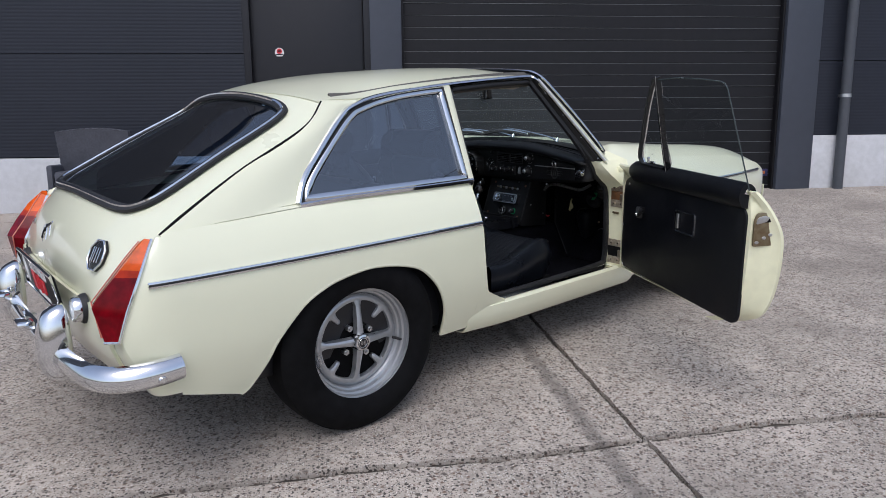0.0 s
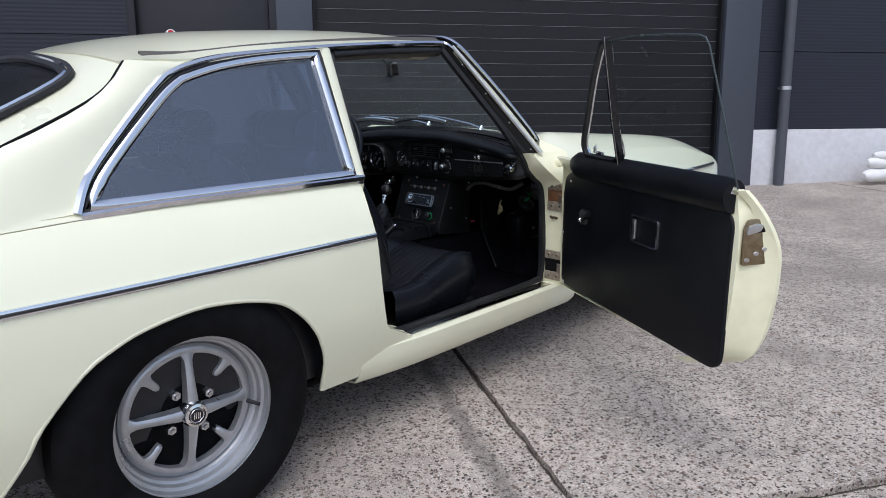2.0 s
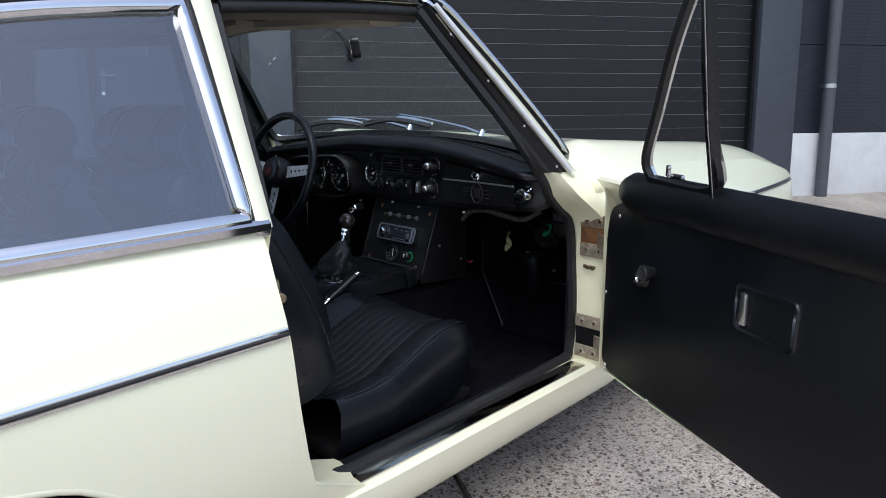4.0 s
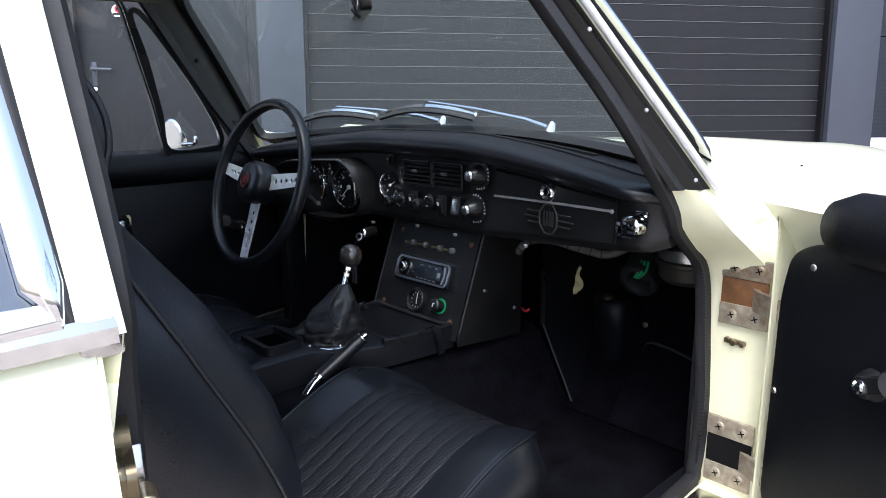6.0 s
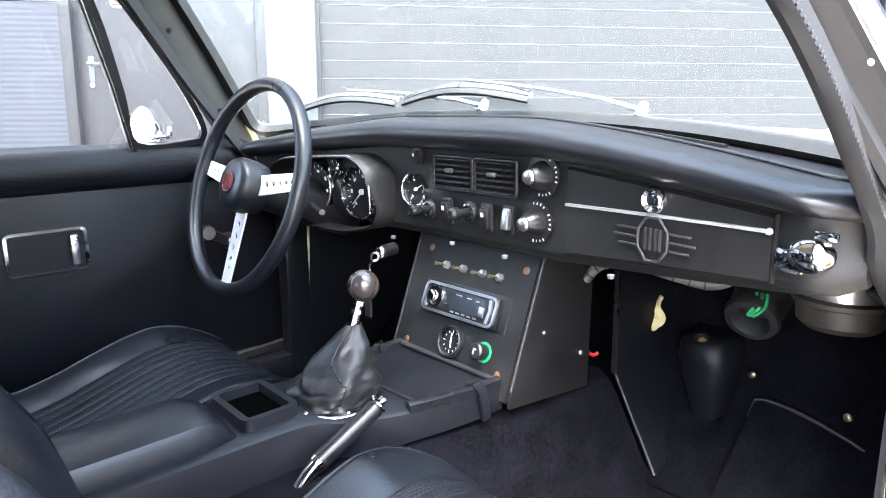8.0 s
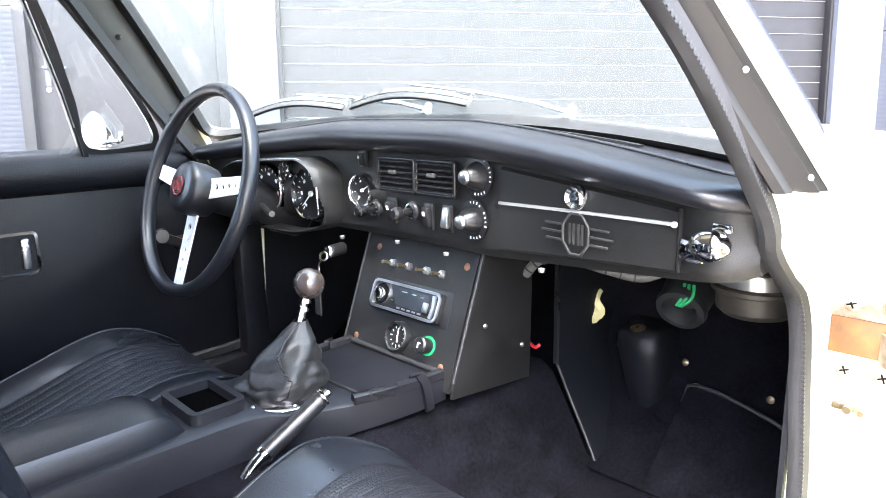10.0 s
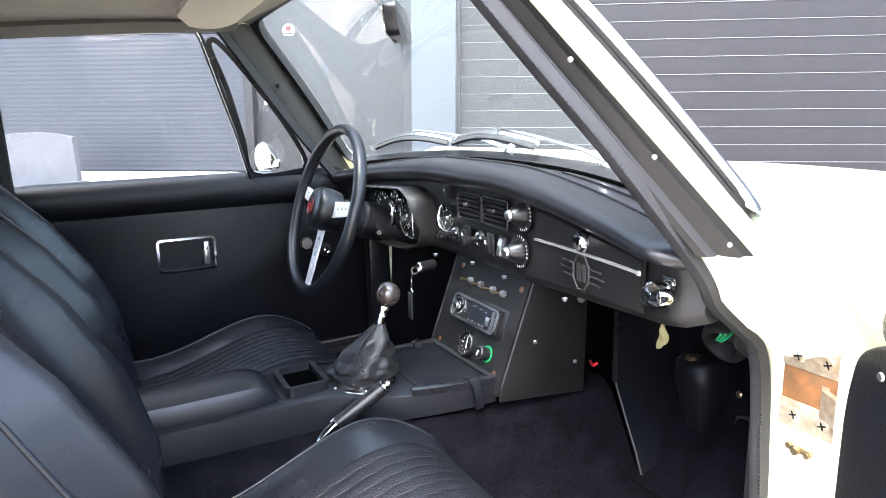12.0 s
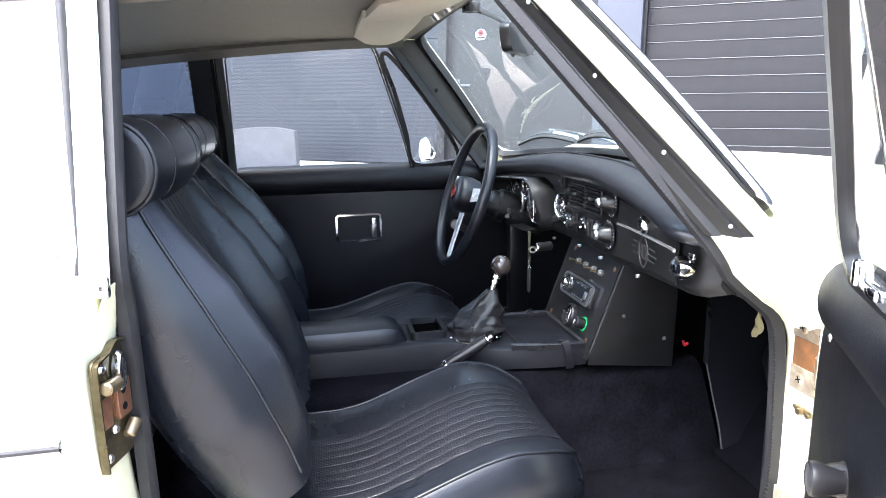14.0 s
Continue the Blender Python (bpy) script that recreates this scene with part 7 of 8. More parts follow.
lathe(bm, [(0.0155, 0.008), (0.0155, 0.0115), (0.0180, 0.0115), (0.0185, 0.008)], M @ Matrix.Translation((sgnr * -0.058, 0.001, 0.006)), 28)
part("radio_knob", bm, CHROME, radio)
bm = bmesh.new()
for k in range(3):
    box(bm, (sgnr * (-0.066 + 0.008 * k), -0.0245 + 0.0005 * k, 0.0145), (0.004, 0.0025, 0.001), 0, M)
part("radio_small_keys", bm, STEEL, radio)
M = con(-0.010, 0.498)
bm = bmesh.new()
lathe(bm, [(0.0205, 0.004), (0.0215, 0.012), (0.024, 0.014), (0.0265, 0.011), (0.027, 0)], M, 40)
clock = part("clock", bm, PLASTIC, console, "small black clock with white hands")
bm = bmesh.new()
lathe(bm, [(0, 0.006), (0.021, 0.006), (0.021, 0.003)], M, 32)
part("clock_face", bm, PLATE, clock)
bm = bmesh.new()
for k in range(12):
    box(bm, (0.0165, 0, 0.0065), (0.005 if k % 3 == 0 else 0.003, 0.0014, 0.0004), 0, M @ Matrix.Rotation(k * math.pi / 6, 4, "Z"))
box(bm, (0.006, 0, 0.0075), (0.016, 0.0022, 0.0006), 0, M @ Matrix.Rotation(radians(96), 4, "Z"))
box(bm, (0.004, 0, 0.0080), (0.012, 0.0026, 0.0006), 0, M @ Matrix.Rotation(radians(-75), 4, "Z"))
part("clock_hands", bm, WHITE_INK, clock)
bm = bmesh.new()
M = con(-0.081, 0.499)
lathe(bm, [(0.012, 0), (0.0165, 0.001), (0.0165, 0.004), (0.012, 0.004)], M, 24)
lt = part("lighter", bm, GREEN, console, "cigarette lighter with a green ring")
bm = bmesh.new()
lathe(bm, [(0, 0.026), (0.011, 0.0255), (0.0135, 0.023), (0.0138, 0.016), (0.0120, 0.0)], M, 24)
part("lighter_knob", bm, PLASTIC, lt)
bm = bmesh.new()
box(bm, (-0.001, -0.001, 0.0263), (0.0022, 0.009, 0.0005), 0, M)
box(bm, (0.001, 0.003, 0.0263), (0.006, 0.0022, 0.0005), 0, M)
part("lighter_mark", bm, WHITE_INK, lt)
# tray and boxed tunnel cover, set a little towards the driver behind the lever
def con_right(x):
    return sm(x, [(0.62, -0.048), (1.00, -0.048), (1.08, -0.054), (1.13, -0.078), (1.20, -0.106), (1.30, -0.127), (1.356, -0.130)])


def con_left(x):
    return sm(x, [(0.62, 0.108), (1.05, 0.108), (1.16, 0.114), (1.356, 0.118)])


bm = bmesh.new()
g = []
for x in span(0.62, 1.356, 34):
    a, b = con_right(x), con_left(x)
    zt = lerp(x, [(0.62, 0.472), (1.08, 0.474), (1.115, 0.467), (1.356, 0.465)])
    zb = lerp(x, [(0.62, 0.345), (1.0, 0.395), (1.2, 0.422), (1.356, 0.428)])
    g.append([V(x, a - 0.004, zb), V(x, a - 0.003, zt - 0.02), V(x, a, zt - 0.004), V(x, a + 0.006, zt), V(x, b - 0.006, zt), V(x, b, zt - 0.004), V(x, b + 0.003, zt - 0.02), V(x, b + 0.004, zb)])
slab(bm, g, -0.006)
tc_ = part("tunnel_console", bm, mat("black_console_vinyl", (0.008, 0.0085, 0.011), 0.42, 0, 0.2, 50, bump=0.12, bscale=520, spec=0.3), car, "black vinyl tunnel console with armrest and cubby")
for k, fn in ((1, con_right), (-1, con_left)):
    bm = bmesh.new()
    sweep(bm, [V(x, fn(x) + k * 0.007, 0.470) for x in span(1.20, 1.357, 10)], [(0.007, -0.008), (0.007, 0.004), (0.003, 0.007), (-0.003, 0.007), (-0.007, 0.003), (-0.007, -0.008)])
    part("tray_edge", bm, VINYL, tc_)
bm = bmesh.new()
sweep(bm, [V(1.3555, 0.108, 0.470), V(1.3555, -0.122, 0.470)], 0.005)
part("tray_back_edge", bm, EDGE_TRIM, tc_)
for fn, k in ((con_right, -1), (con_left, 1)):
    bm = bmesh.new()
    y = fn(1.318)
    sweep(bm, [V(1.318, y + k * 0.008, 0.424), V(1.316, y + k * 0.007, 0.446), V(1.312, y + k * 0.004, 0.470), V(1.310, y - k * 0.004, 0.4785), V(1.309, y - k * 0.016, 0.4775), V(1.309, y - k * 0.020, 0.468)], [(0.008, -0.002), (0.008, 0.003), (-0.008, 0.003), (-0.008, -0.002)], up=(0, k, 0.4))
    part("console_seam_cover", bm, VINYL, tc_)
bm = bmesh.new()
sweep(bm, smooth_path([V(1.590, -0.120, 0.455), V(1.585, -0.135, 0.452), V(1.590, -0.142, 0.458)], 5), 0.003)
part("red_wire", bm, RED_INK, console)
bm = bmesh.new()
sweep(bm, [V(1.215, 0.104, 0.4675), V(1.218, 0.0, 0.4675), V(1.222, -0.098, 0.4675)], 0.0028)
part("tray_front_edge", bm, EDGE_TRIM, tc_)
# cubby: rim round a flat black sheet that paints the hollow's shade
bm = bmesh.new()
out = rounded([(1.000, 0.000), (1.070, 0.002), (1.072, 0.104), (1.002, 0.104)], 0.010)
cub = [V(a, b - 0.02, 0.478) for a, b in out]
sweep(bm, cub, [(0.006, -0.012), (0.006, 0.012), (-0.004, 0.012), (-0.005, -0.012)], closed=True)
part("cubby_rim", bm, VINYL, tc_)
bm = bmesh.new()
prism(bm, [(a, b - 0.02) for a, b in out], 0.002, Matrix.Translation((0, 0, 0.4745)))
part("cubby_shade_sheet", bm, mat("painted_hollow_shade", (0.0015, 0.0015, 0.0015), 1.0, 0, 0.2, spec=0.0), tc_)
# padded armrest lid
bm = bmesh.new()
g = []
for x in span(0.62, 0.985, 24):
    e = max(0, (x - 0.93) / 0.055)
    h = 0.046 * math.sqrt(max(0.03, 1 - e ** 2.2)) + 0.006 * math.sin(6 * x)
    w = 0.058 * math.sqrt(max(0.12, 1 - 0.35 * e ** 2))
    g.append([V(x, 0.026 - w, 0.470), V(x, 0.026 - w * 1.04, 0.470 + h * 0.45), V(x, 0.026 - w * 0.90, 0.470 + h * 0.85), V(x, 0.026 - w * 0.55, 0.470 + h), V(x, 0.026, 0.470 + h * 1.04), V(x, 0.026 + w * 0.55, 0.470 + h), V(x, 0.026 + w * 0.90, 0.470 + h * 0.85), V(x, 0.026 + w * 1.04, 0.470 + h * 0.45), V(x, 0.026 + w, 0.470)])
vs = rows(bm, g)
bm.faces.new(vs[0])
bm.faces.new(vs[-1][::-1])
part("armrest", bm, VINYL_SEAT, tc_, "padded black armrest lid")
# gear lever with creased gaiter
bm = bmesh.new()
g = []
for t in span(0, 1, 60):
    c = V(1.136 + 0.047 * t ** 0.9, -0.003 + 0.004 * t, 0.470 + 0.102 * t)
    r = sm(t, [(0, 0.053), (0.12, 0.058), (0.30, 0.055), (0.50, 0.044), (0.72, 0.030), (0.88, 0.018), (1, 0.0105)])
    line_ = []
    for a in span(0, 2 * math.pi, 61)[:-1]:
        # sagging folds that wander round the cone
        ph = 15.5 * t + 1.1 * math.sin(a + 0.6) + 0.8 * math.sin(2 * a + 3 * t)
        fold = 0.075 * (abs(math.sin(ph)) ** 0.7 - 0.6) * min(1, 5 * t) * (1 - 0.55 * t)
        lump = 0.24 * noise.noise(V(1.7 * math.cos(a) + 3.1, 1.7 * math.sin(a), 4.5 * t)) + 0.10 * noise.noise(V(4 * math.cos(a), 4 * math.sin(a) + 1.7, 9 * t)) * (1 - t)
        line_.append(c + V(r * 1.04 * math.cos(a), r * math.sin(a), 0) * (1 + fold + lump) + V(0, 0, 0.007 * noise.noise(V(1.5 * math.cos(a), 1.5 * math.sin(a), 6 * t + 4)) * min(1, 4 * t) * (1 - t)))
    g.append(line_)
rows(bm, g, close_v=True)
gear = part("gear_lever_gaiter", bm, LEATHER, car, "creased black leather gear gaiter", sharp=80)
bm = bmesh.new()
sweep(bm, [g[i][int((38 + 4 * math.sin(i / 9.0)) % 60)] + V(-0.0005, -0.0005, 0.0005) for i in range(4, 58)], 0.0013)
part("gaiter_seam", bm, LEATHER, gear)
bm = bmesh.new()
lathe(bm, [(0.050, 0.0), (0.064, 0.001), (0.066, 0.003), (0.062, 0.0055), (0.050, 0.005)], Matrix.Translation((1.138, -0.003, 0.4665)), 48)
part("gaiter_ring", bm, CHROME, gear)
for k in range(6):
    bm = bmesh.new()
    a = radians(20 + 60 * k)
    lathe(bm, [(0, 0.0035), (0.003, 0.003), (0.0045, 0)], Matrix.Translation((1.138 + 0.058 * math.cos(a), -0.003 + 0.058 * math.sin(a), 0.4715)), 10)
    part("ring_screw", bm, STEEL, gear)
bm = bmesh.new()
sweep(bm, [V(1.181, 0.001, 0.560), V(1.189, 0.001, 0.585), V(1.197, 0.002, 0.606)], 0.0055, scale=lambda t: 1.25 - 0.35 * t)
for z, r in ((0.588, 0.0085), (0.600, 0.0092)):
    lathe(bm, [(0.006, -0.004), (r, -0.003), (r, 0.003), (0.006, 0.004)], axis((1.190 + 0.35 * (z - 0.588), 0.001, z), (0.34, 0.02, 0.94)), 6)
part("gear_lever", bm, CHROME, gear)
bm = bmesh.new()
lathe(bm, [(0.0235 * math.sin(a), -0.0235 * math.cos(a)) for a in span(0.25, math.pi, 14)], axis((1.205, 0.004, 0.624), (0.34, 0.02, 0.94)), 28)
part("gear_knob", bm, KNOB, gear, "dark polished wooden gear knob")
# handbrake
bm = bmesh.new()
p0, p1 = V(1.061, -0.090, 0.437), V(1.143, -0.104, 0.491)
sweep(bm, smooth_path([V(0.985, -0.098, 0.270), V(0.998, -0.094, 0.330), V(1.020, -0.089, 0.392), V(1.040, -0.088, 0.420), p0], 5), 0.0095)
hbk = part("handbrake", bm, CHROME, car, "chrome handbrake lever with black grip")
bm = bmesh.new()
cyl(bm, p0, p1, 0.0125, 0.0125, bev=0.002)
part("handbrake_grip", bm, PLASTIC, hbk)
bm = bmesh.new()
d = (p1 - p0).normalized()
cyl(bm, p1, p1 + d * 0.006, 0.0130, bev=0.002)
cyl(bm, p1 + d * 0.006, p1 + d * 0.016, 0.006, bev=0.002)
part("handbrake_button", bm, CHROME, hbk)
bm = bmesh.new()
cyl(bm, p0 - d * 0.006, p0 + d * 0.002, 0.0132, bev=0.001)
part("handbrake_collar", bm, CHROME, hbk)

# ---- floor, tunnel, footwells, rear of the cabin ----
bm = bmesh.new()
g = []
for y in span(-0.625, 0.625, 51):
    r = []
    for x in span(0.30, 1.62, 20):
        a = abs(y)
        z = 0.245 + 0.17 * max(0, min(1, (0.235 - a) / 0.095)) ** 0.9
        r.append(V(x, y, z + 0.003 * noise.noise(V(x * 9, y * 9, 2))))
    g.append(r)
slab(bm, g, 0.006)
part("carpet", bm, CARPET, car, "black carpet over floor and tunnel")
bm = bmesh.new()
g = [[V(x, y, z) for y in span(-0.62, 0.62, 26)] for x, z in ((1.60, 0.246), (1.66, 0.262), (1.78, 0.37), (1.80, 0.46), (1.81, 0.62), (1.80, 0.80))]
slab(bm, g, 0.006)
part("toe_board", bm, CARPET, car)
for s in (-1, 1):
    bm = bmesh.new()
    poly = [(1.435, 0.25), (1.80, 0.25), (1.80, 0.80), (1.47, 0.80), (1.435, 0.66)]
    prism(bm, poly, 0.006, Matrix(((1, 0, 0, 0), (0, 0, s, s * 0.606), (0, 1, 0, 0), (0, 0, 0, 1))))
    part("kick_panel", bm, VINYL, car)
    if s > 0:
        bm = bmesh.new()
        box(bm, (1.432, 0.607, 0.455), (0.060, 0.044, 0.41), 0.005)
        part("kick_panel_flange", bm, VINYL, car)
    # inner sill with carpet and bright tread
    bm = bmesh.new()
    box(bm, (0.98, s * 0.615, 0.272), (0.98, 0.055, 0.062), 0.008)
    part("inner_sill", bm, VINYL, car)
    bm = bmesh.new()
    box(bm, (1.035, s * 0.667, 0.3075), (0.75, 0.044, 0.004), 0.001)
    part("tread_strip", bm, TREAD, car, "polished sill tread plate")
    # rear inner side
    bm = bmesh.new()
    g = [[V(x, s * (min(half(x, z), 0.70) - 0.05), z) for z in span(0.26, 0.735, 10)] for x in span(-0.54, 0.525, 16)]
    slab(bm, g, 0.006)
    part("side_lining", bm, VINYL, car)
bm = bmesh.new()
box(bm, (-0.18, 0, 0.545), (0.98, 1.14, 0.05), 0.02)
part("load_floor", bm, CARPET, car)
bm = bmesh.new()
box(bm, (0.33, 0, 0.40), (0.05, 1.16, 0.30), 0.02)
part("rear_bulkhead", bm, CARPET, car)
bm = bmesh.new()
box(bm, (0.30, 0, 0.66), (0.10, 1.08, 0.24), 0.04)
part("rear_seat_back", bm, VINYL_SEAT, car)
bm = bmesh.new()
box(bm, (0.40, 0, 0.44), (0.20, 1.06, 0.10), 0.03)
part("rear_seat_cushion", bm, VINYL_SEAT, car)
# footwell details under the dash: moulded box, duct, motor, loom, panels
bm = bmesh.new()
g = []
for z, xf, y0, y1 in ((0.250, 1.752, -0.256, -0.292), (0.30, 1.735, -0.246, -0.298), (0.38, 1.715, -0.232, -0.306), (0.440, 1.703, -0.222, -0.311), (0.468, 1.706, -0.222, -0.308), (0.484, 1.722, -0.230, -0.298)):
    yc_ = (y0 + y1) / 2
    g.append([V(1.80, y0 + 0.01, z), V(xf + 0.022, y0 + 0.002, z), V(xf + 0.004, y0 - 0.010, z), V(xf, yc_, z), V(xf + 0.003, y1 + 0.014, z), V(xf + 0.020, y1 + 0.002, z), V(1.80, y1, z)])
vs = rows(bm, g, close_v=True)
bm.faces.new(vs[-1])
hx = part("heater_box", bm, LINING, car, "black moulded box in the footwell", sharp=60)
bm = bmesh.new()
lathe(bm, [(0.003, 0.003), (0.006, 0.003), (0.010, 0.001), (0.014, 0)], axis((1.722, -0.262, 0.483), (-0.3, 0, 1)), 16)
part("box_washer", bm, BRASS, hx)
bm = bmesh.new()
m = axis((1.715, -0.352, 0.558), (-0.85, -0.1, -0.45))
lathe(bm, [(0.046, -0.05), (0.042, -0.01), (0.040, 0.012), (0.043, 0.022), (0.040, 0.032), (0.030, 0.034), (0.025, 0.026), (0.023, 0.0), (0.0, -0.01)], m, 32)
dct = part("air_duct", bm, RUBBER, car, "black rubber air duct")
bm = bmesh.new()
for dy in (0.0, 0.008, -0.008):
    sweep(bm, smooth_path([V(1.69, -0.368 + dy, 0.590), V(1.675, -0.372 + dy, 0.572), V(1.672, -0.360 + dy * 0.5, 0.556)], 5), 0.0028)
part("green_wire", bm, GREEN, dct)
bm = bmesh.new()
lathe(bm, [(0, -0.030), (0.044, -0.029), (0.054, -0.020), (0.056, 0.004), (0.062, 0.007), (0.062, 0.013), (0.056, 0.016), (0.056, 0.040), (0, 0.042)], Matrix.Translation((1.62, -0.500, 0.615)), 36)
mot = part("blower_motor", bm, mat("weathered_alloy", (0.085, 0.078, 0.066), 0.5, 0.6, 0.5, 40, second=(0.03, 0.026, 0.022)), car, "weathered round blower motor")
bm = bmesh.new()
lathe(bm, [(0.0572, 0.017), (0.0580, 0.020), (0.0580, 0.036), (0.0572, 0.038)], Matrix.Translation((1.62, -0.500, 0.615)), 36)
part("motor_band", bm, STEEL, mot)
bm = bmesh.new()
for k in range(3):
    sweep(bm, smooth_path([V(1.60, -0.52, 0.652 - 0.006 * k), V(1.55, -0.56, 0.648 + 0.004 * k), V(1.50, -0.596, 0.655 - 0.008 * k)], 5), 0.0022)
part("motor_lead", bm, RUBBER, mot)
LOOM = mat("grey_loom", (0.10, 0.10, 0.095), 0.6, 0, 0.3, 90)
bm = bmesh.new()
path = smooth_path([V(1.535, -0.150, 0.600), V(1.545, -0.175, 0.628), V(1.56, -0.225, 0.634), V(1.58, -0.28, 0.622), V(1.61, -0.33, 0.612), V(1.63, -0.38, 0.640)], 8)
sweep(bm, path, 0.0085)
loom = part("wiring_loom", bm, LOOM, car, "taped grey wiring loom under the dashboard")
bm = bmesh.new()
for p, q in list(zip(path, path[1:]))[3:32:3]:
    lathe(bm, [(0.0082, -0.0015), (0.0094, -0.001), (0.0094, 0.001), (0.0082, 0.0015)], axis(p, q - p), 12)
part("loom_tape", bm, RUBBER, loom)
bm = bmesh.new()
g = []
for t in span(0, 1, 12):
    w = sm(t, [(0, 0.040), (0.35, 0.036), (0.6, 0.030), (0.8, 0.020), (1, 0.004)])
    g.append([V(1.752 - 0.016 * t + 0.006 * math.sin(11 * u + 5 * t), -0.133 - w * u - 0.010 * t + 0.006 * math.sin(7 * t), 0.530 - 0.080 * t + 0.010 * u * t) for u in span(0, 1, 7)])
slab(bm, g, 0.006)
part("torn_lining", bm, TORN, car, "torn yellowed foam scrap")
# dark flanged panel that closes the tunnel side, and the bound edges of the carpet
FL = [V(1.632, -0.150, 0.665), V(1.632, -0.150, 0.52), V(1.632, -0.150, 0.412), V(1.629, -0.185, 0.350), V(1.626, -0.220, 0.292), V(1.618, -0.248, 0.252)]
bm = bmesh.new()
slab(bm, [[p, p.lerp(V(1.80, p.y - 0.012, p.z), 0.5), V(1.80, p.y - 0.012, p.z)] for p in FL], 0.004)
part("tunnel_side_panel", bm, LINING, car)
bm = bmesh.new()
sweep(bm, FL[:3], [(0.004, -0.006), (0.004, 0.006), (-0.004, 0.006), (-0.004, -0.006)], up=(-1, 0, 0))
part("panel_edge", bm, PLASTIC, car)
bm = bmesh.new()
sweep(bm, FL[2:], 0.0028)
part("panel_binding", bm, EDGE_TRIM, car)
bm = bmesh.new()
mat_ = [V(1.69, -0.270, 0.256), V(1.742, -0.266, 0.262), V(1.738, -0.304, 0.262), V(1.752, -0.330, 0.32), V(1.757, -0.347, 0.385), V(1.758, -0.360, 0.390), V(1.76, -0.40, 0.386), V(1.76, -0.444, 0.377), V(1.76, -0.49, 0.364), V(1.758, -0.536, 0.346), V(1.74, -0.59, 0.318)]
sweep(bm, mat_, 0.0036)
part("carpet_binding", bm, EDGE_TRIM, car)
bm = bmesh.new()
rows(bm, [[p, V(1.60, p.y, 0.252)] for p in mat_[4:]])
part("toe_mat", bm, CARPET, car)
for p in (V(1.765, -0.484, 0.398), V(1.775, -0.33, 0.42)):
    bm = bmesh.new()
    lathe(bm, [(0, 0.003), (0.005, 0.002), (0.007, 0)], axis(p, (-1, 0, 0.2)), 10)
    part("carpet_stud", bm, BRASS, car)

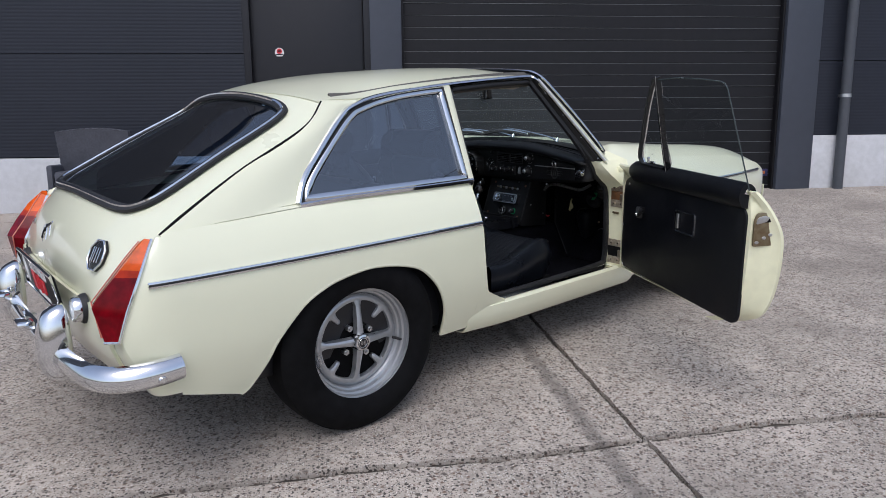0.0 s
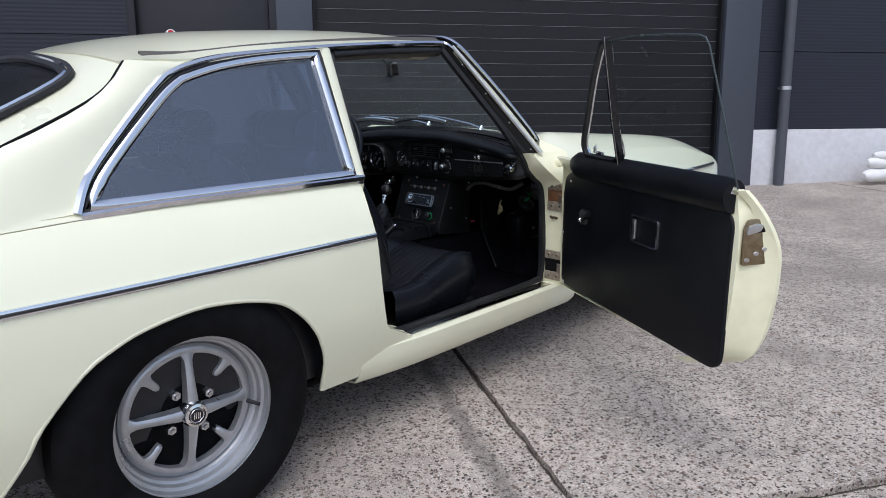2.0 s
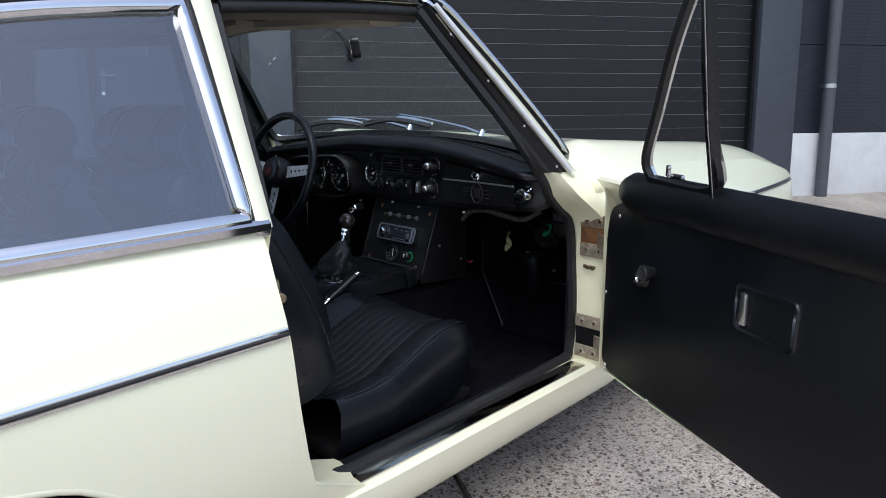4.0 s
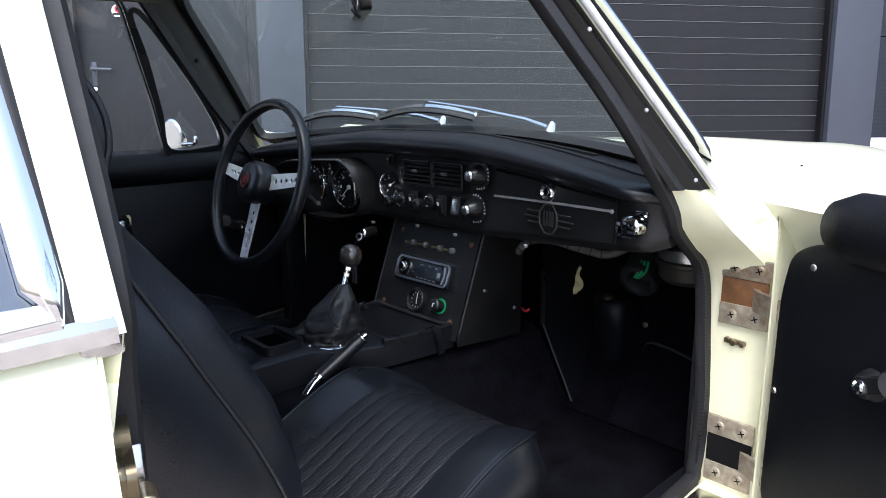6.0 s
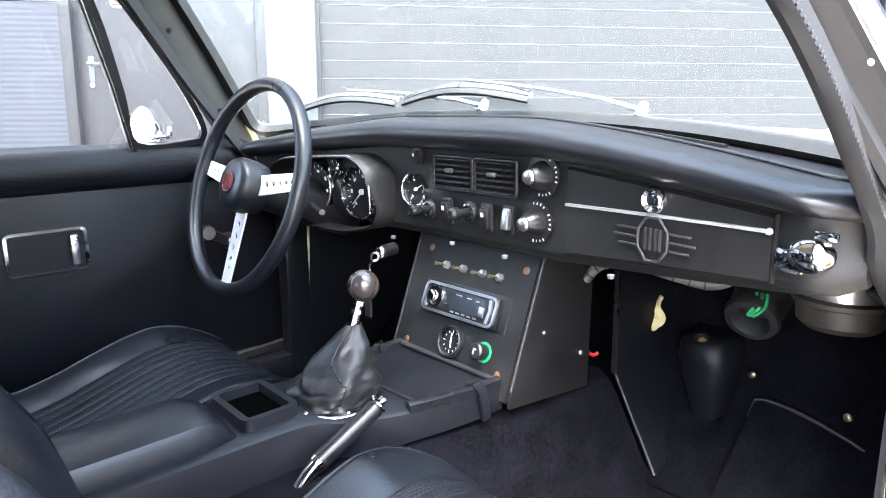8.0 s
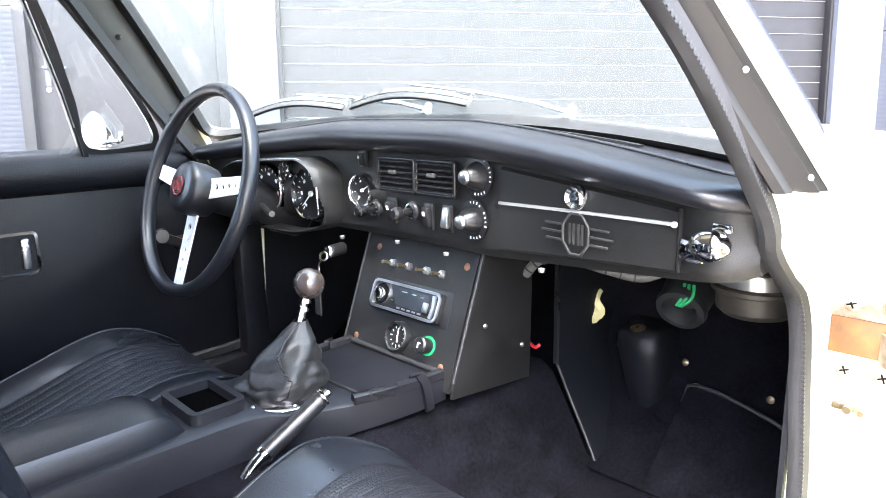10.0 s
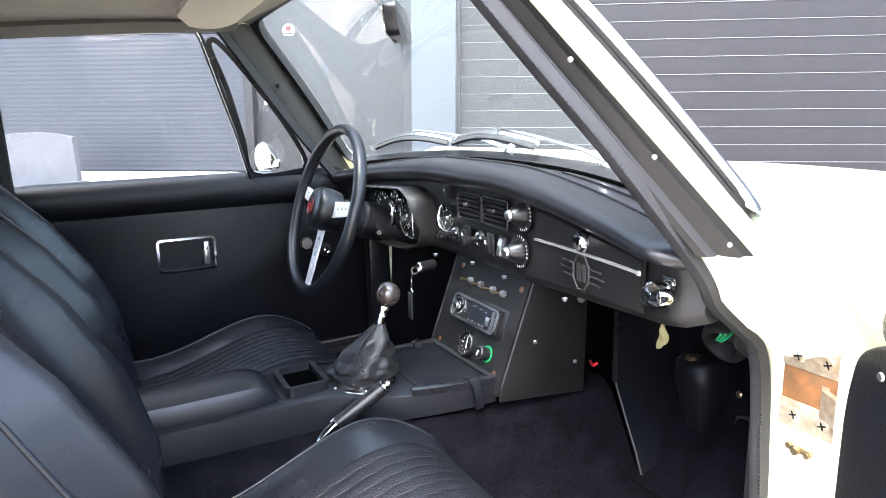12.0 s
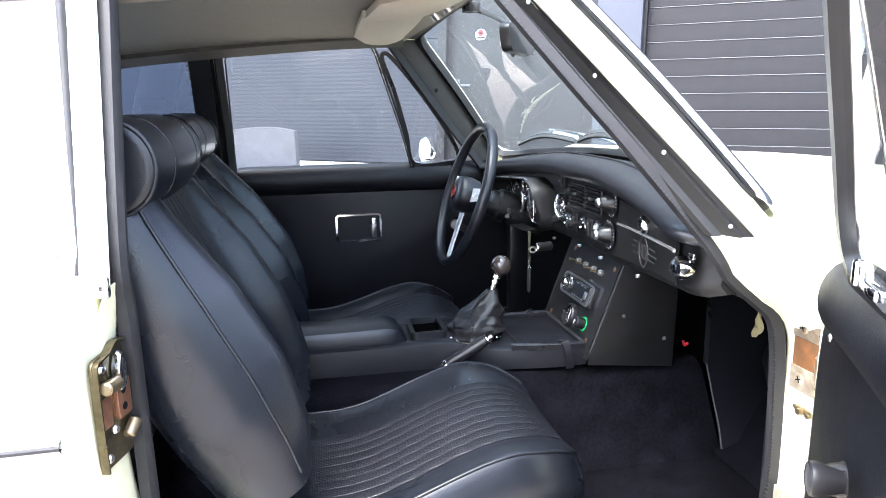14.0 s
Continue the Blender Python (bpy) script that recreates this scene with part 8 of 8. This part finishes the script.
# ---- seats ----
def seat(yc, label, lean=0.0, sink=0.0):
    PV = 0.56  # half of the pleated panel, as a share of the width
    def base(u, v):
        """Cushion top: u fore and aft (0 to 1), v across (-1 to 1)."""
        x = 0.74 + 0.455 * u
        w = 0.208 * (1 - 0.06 * (1 - u)) * math.sqrt(max(0.10, 1 - 0.46 * max(0, (u - 0.66) / 0.34) ** 3.0))
        q = max(0.0, min(1.0, (u - 0.15) / 0.62))
        z = 0.392 - sink + 0.062 * q * q * (3 - 2 * q) - 0.016 * (1 - abs(v) ** 2.5) * (1 - u * 0.6)
        z -= 0.030 * (max(0, abs(v) - 0.90) / 0.10) ** 2
        e = max(0, (u - 0.72) / 0.28)
        z -= 0.036 * e ** 2.4
        if abs(v) < PV and 0.08 < u < 0.97:
            k = (v + PV) / (2 * PV) * 9
            z += 0.0022 * abs(math.sin(math.pi * k)) ** 0.5 * min(1, (0.97 - u) * 12, (u - 0.08) * 12)
        elif abs(v) >= PV:
            z += 0.013 * math.sin(math.pi / 2 * min(1, (abs(v) - PV) / 0.28)) * (1 - 0.5 * e)
        # the padding has crept towards the tunnel at the front
        y = yc + (0.012 if yc > 0 else -0.012) + (lerp(u, [(0.3, -0.010), (0.9, 0.026)]) if yc < 0 else 0) + v * w
        # soft puckers along the bolsters
        if abs(v) > PV:
            z += 0.0022 * math.sin(19 * u + 3 * v) * math.sin(math.pi * min(1, (abs(v) - PV) / 0.34)) * math.sin(7 * u + 1)
        return V(x, y, z)

    bm = bmesh.new()
    us, vs_ = span(0, 1, 46), span(-1, 1, 91)
    top = [[base(u, v) for v in vs_] for u in us]
    rows(bm, top)
    # front and side skirts
    edge = [top[i][0] for i in range(len(us))] + [top[-1][j] for j in range(1, len(vs_))] + [top[i][-1] for i in range(len(us) - 2, -1, -1)]
    c = V(0.98, yc, 0.3)
    sk = []
    for p in edge:
        q = V(p.x - c.x, p.y - c.y, 0)
        o = q.normalized()
        sk.append([p, p + o * 0.010 + V(0, 0, -0.025), p + o * 0.006 + V(0, 0, -0.07), V(p.x - o.x * 0.02, p.y - o.y * 0.01, 0.285)])
    rows(bm, sk)
    bmesh.ops.remove_doubles(bm, verts=bm.verts, dist=0.0005)
    st = part("seat", bm, VINYL_SEAT, car, label, sharp=60)
    bm = bmesh.new()
    pan = [[base(u, v) + V(0, 0, 0.0018) for v in span(-PV, PV, 109)] for u in span(0.06, 0.985, 56)]
    slab(bm, pan, -0.003)
    part("woven_panel", bm, WEAVE, st, "finely embossed pleated centre panel", sharp=70)
    for side in (-1, 1):
        bm = bmesh.new()
        sweep(bm, [top[i][3 if side < 0 else -4] + V(0, 0, 0.001) for i in range(2, len(us))], 0.0026)
        part("piping", bm, VINYL_SEAT, st)

    def back(t, v, o):
        """Backrest: t upwards, v across, o forward (0 is the rear shell)."""
        x = 0.712 - (0.225 + lean) * t - 0.010 * math.sin(math.pi * t)
        z = 0.425 + 0.440 * t
        w = lerp(t, [(0, 0.195), (0.25, 0.212), (0.6, 0.208), (0.85, 0.200), (1, 0.184)])
        f = 0.050 * math.sin(min(1, t * 2.2) * math.pi / 2)
        bolster = 0.062 * math.exp(-((abs(v) - 0.70) / 0.15) ** 2) * lerp(t, [(0, 0.25), (0.15, 0.75), (0.35, 1), (0.6, 0.95), (0.8, 0.6), (1, 0.3)])
        rib = 0.003 * abs(math.sin(math.pi * (v + 0.36) / 0.72 * 6)) if abs(v) < 0.36 and 0.06 < t < 0.94 else 0
        roll = 1 - max(0, (abs(v) - 0.86) / 0.14) ** 2
        th = (0.056 + f * 0.4 + bolster + rib) * math.sqrt(max(0.0, roll)) * math.sqrt(max(0.05, 1 - max(0, (t - 0.9) / 0.1) ** 2))
        n = V(0.91, 0, 0.40)
        return V(x, yc + v * w, z) + n * (th if o else -0.050 * math.sqrt(max(0.0, roll)) * math.sqrt(max(0.05, 1 - max(0, (t - 0.9) / 0.1) ** 2)))

    bm = bmesh.new()
    ts, vv = span(0, 1, 40), span(-1, 1, 61)
    g = [[back(t, v, 1) for v in vv] + [back(t, v, 0) for v in vv[::-1][1:-1]] for t in ts]
    rr = rows(bm, g, close_v=True)
    bm.faces.new(rr[0])
    bm.faces.new(rr[-1][::-1])
    b = part("backrest", bm, VINYL_SEAT, st, sharp=60)
    bm = bmesh.new()
    slab(bm, [[back(t, v, 1) + V(0.0018, 0, 0.0009) for v in span(-0.36, 0.36, 50)] for t in span(0.03, 0.95, 40)], -0.003)
    part("woven_panel", bm, WEAVE, b, "finely embossed pleated centre panel", sharp=70)
    for v in (-0.88, 0.88, -0.38, 0.38):
        bm = bmesh.new()
        sweep(bm, [back(t, v, 1) + V(0.001, 0, 0.0005) for t in span(0.04, 0.95, 40)], 0.0026)
        part("piping", bm, VINYL_SEAT, st)
    # headrest: fat stitched roll with flat piped ends
    hx_, hz_ = 0.548 - lean, 0.906

    def ring_(y, k=1.0):
        r = 0.069 * (1 - 0.10 * abs(y) ** 3) * (1 - 0.018 * math.exp(-((abs(y) - 0.50) / 0.03) ** 2)) * k
        return [V(hx_ + r * 0.98 * math.cos(a) + 0.004 * (1 - y * y), yc + y * 0.184, hz_ + r * math.sin(a) * (0.94 + 0.06 * math.cos(a))) for a in span(0, 2 * math.pi, 33)[:-1]]

    bm = bmesh.new()
    g = [ring_(-1, 0.35), ring_(-1, 0.8), ring_(-1, 0.96)] + [ring_(y) for y in span(-0.985, 0.985, 51)] + [ring_(1, 0.96), ring_(1, 0.8), ring_(1, 0.35)]
    hh = rows(bm, g, close_v=True)
    bm.faces.new(hh[0][::-1])
    bm.faces.new(hh[-1])
    h = part("headrest", bm, VINYL_SEAT, st, "rounded black vinyl headrest", sharp=70)
    for y, r in ((-0.985, 0.0034), (-0.50, 0.0012), (0.50, 0.0012), (0.985, 0.0034)):
        bm = bmesh.new()
        sweep(bm, ring_(y, 1.006 if abs(y) < 0.9 else 1.01), r, closed=True, up=(0, 1, 0))
        part("piping", bm, VINYL_SEAT, st)
    bm = bmesh.new()
    for dy in (-0.05, 0.05):
        cyl(bm, (0.530 - lean, yc + dy, 0.80), (0.540 - lean, yc + dy, 0.87), 0.006, seg=10)
    part("headrest_stem", bm, CHROME, st)
    bm = bmesh.new()
    box(bm, (0.95, yc, 0.268), (0.42, 0.36, 0.03), 0.006)
    part("seat_runner", bm, UNDER, st)
    return st


seat(-0.345, "black vinyl bucket seat with ribbed panels and headrest")
seat(0.345, "black vinyl bucket seat, leaning further back, with ribbed panels and headrest", 0.055, 0.008)

# ---- mirror, visors, sticker ----
bm = bmesh.new()
M = axis((1.225, -0.01, 1.105), (-0.80, 0.50, -0.12), (0, 0, 1))
prism(bm, rounded([(-0.095, -0.028), (0.095, -0.028), (0.095, 0.028), (-0.095, 0.028)], 0.018), 0.022, M @ Matrix.Translation((0, 0, -0.022)), 0.005)
mir = part("interior_mirror", bm, PLASTIC, car, "black framed interior mirror")
bm = bmesh.new()
prism(bm, rounded([(-0.088, -0.023), (0.088, -0.023), (0.088, 0.023), (-0.088, 0.023)], 0.015), 0.001, M @ Matrix.Translation((0, 0, 0.0005)))
part("mirror_glass", bm, CHROME, mir)
bm = bmesh.new()
sweep(bm, [V(1.235, -0.01, 1.115), V(1.205, 0.0, 1.150), V(1.150, 0.0, 1.172)], 0.007)
lathe(bm, [(0, -0.02), (0.018, -0.018), (0.020, 0), (0, 0.004)], Matrix.Translation((1.14, 0, 1.182)), 20)
part("mirror_stalk", bm, PLASTIC, mir)
bm = bmesh.new()
sweep(bm, smooth_path([V(1.205, -0.02, 1.13), V(1.21, -0.035, 1.09), V(1.222, -0.03, 1.075), V(1.225, -0.005, 1.09)], 5), 0.003)
part("dangling_cable", bm, RUBBER, mir)
VISOR = mat("visor_cream", (0.50, 0.45, 0.36), 0.8, 0, 0.05, 60, bump=0.15)
for s in (-1, 1):
    bm = bmesh.new()
    g = []
    for u in span(0, 1, 20):
        r = []
        for v in span(0, 1, 10):
            y = s * (0.045 + 0.385 * u)
            x = 1.075 - 0.155 * v * (1 - 0.25 * max(0, u - 0.7) / 0.3)
            r.append(V(x, y, 1.178 - 0.018 * u - 0.020 * v - 0.012 * math.sin(math.pi * v)))
        g.append(r)
    slab(bm, g, 0.014)
    vz = part("sun_visor", bm, VISOR, car, "pale cloth sun visor folded to the roof")
    bm = bmesh.new()
    cyl(bm, (1.075, s * 0.06, 1.170), (1.085, s * 0.06, 1.158), 0.012, seg=14)
    part("visor_clip", bm, STEEL, vz)
# pale transfers on the far glass: unreadable bars
bm = bmesh.new()
for k, (dz, w) in enumerate(((0.0, 0.016), (0.012, 0.010), (0.024, 0.018), (0.036, 0.012), (0.048, 0.016))):
    box(bm, (0.497, upper(0.497, 1.06 + dz) - 0.008, 1.055 + dz), (w, 0.0015, 0.007))
part("glass_transfer", bm, WHITE_INK, car, "small pale transfer on the quarter glass")
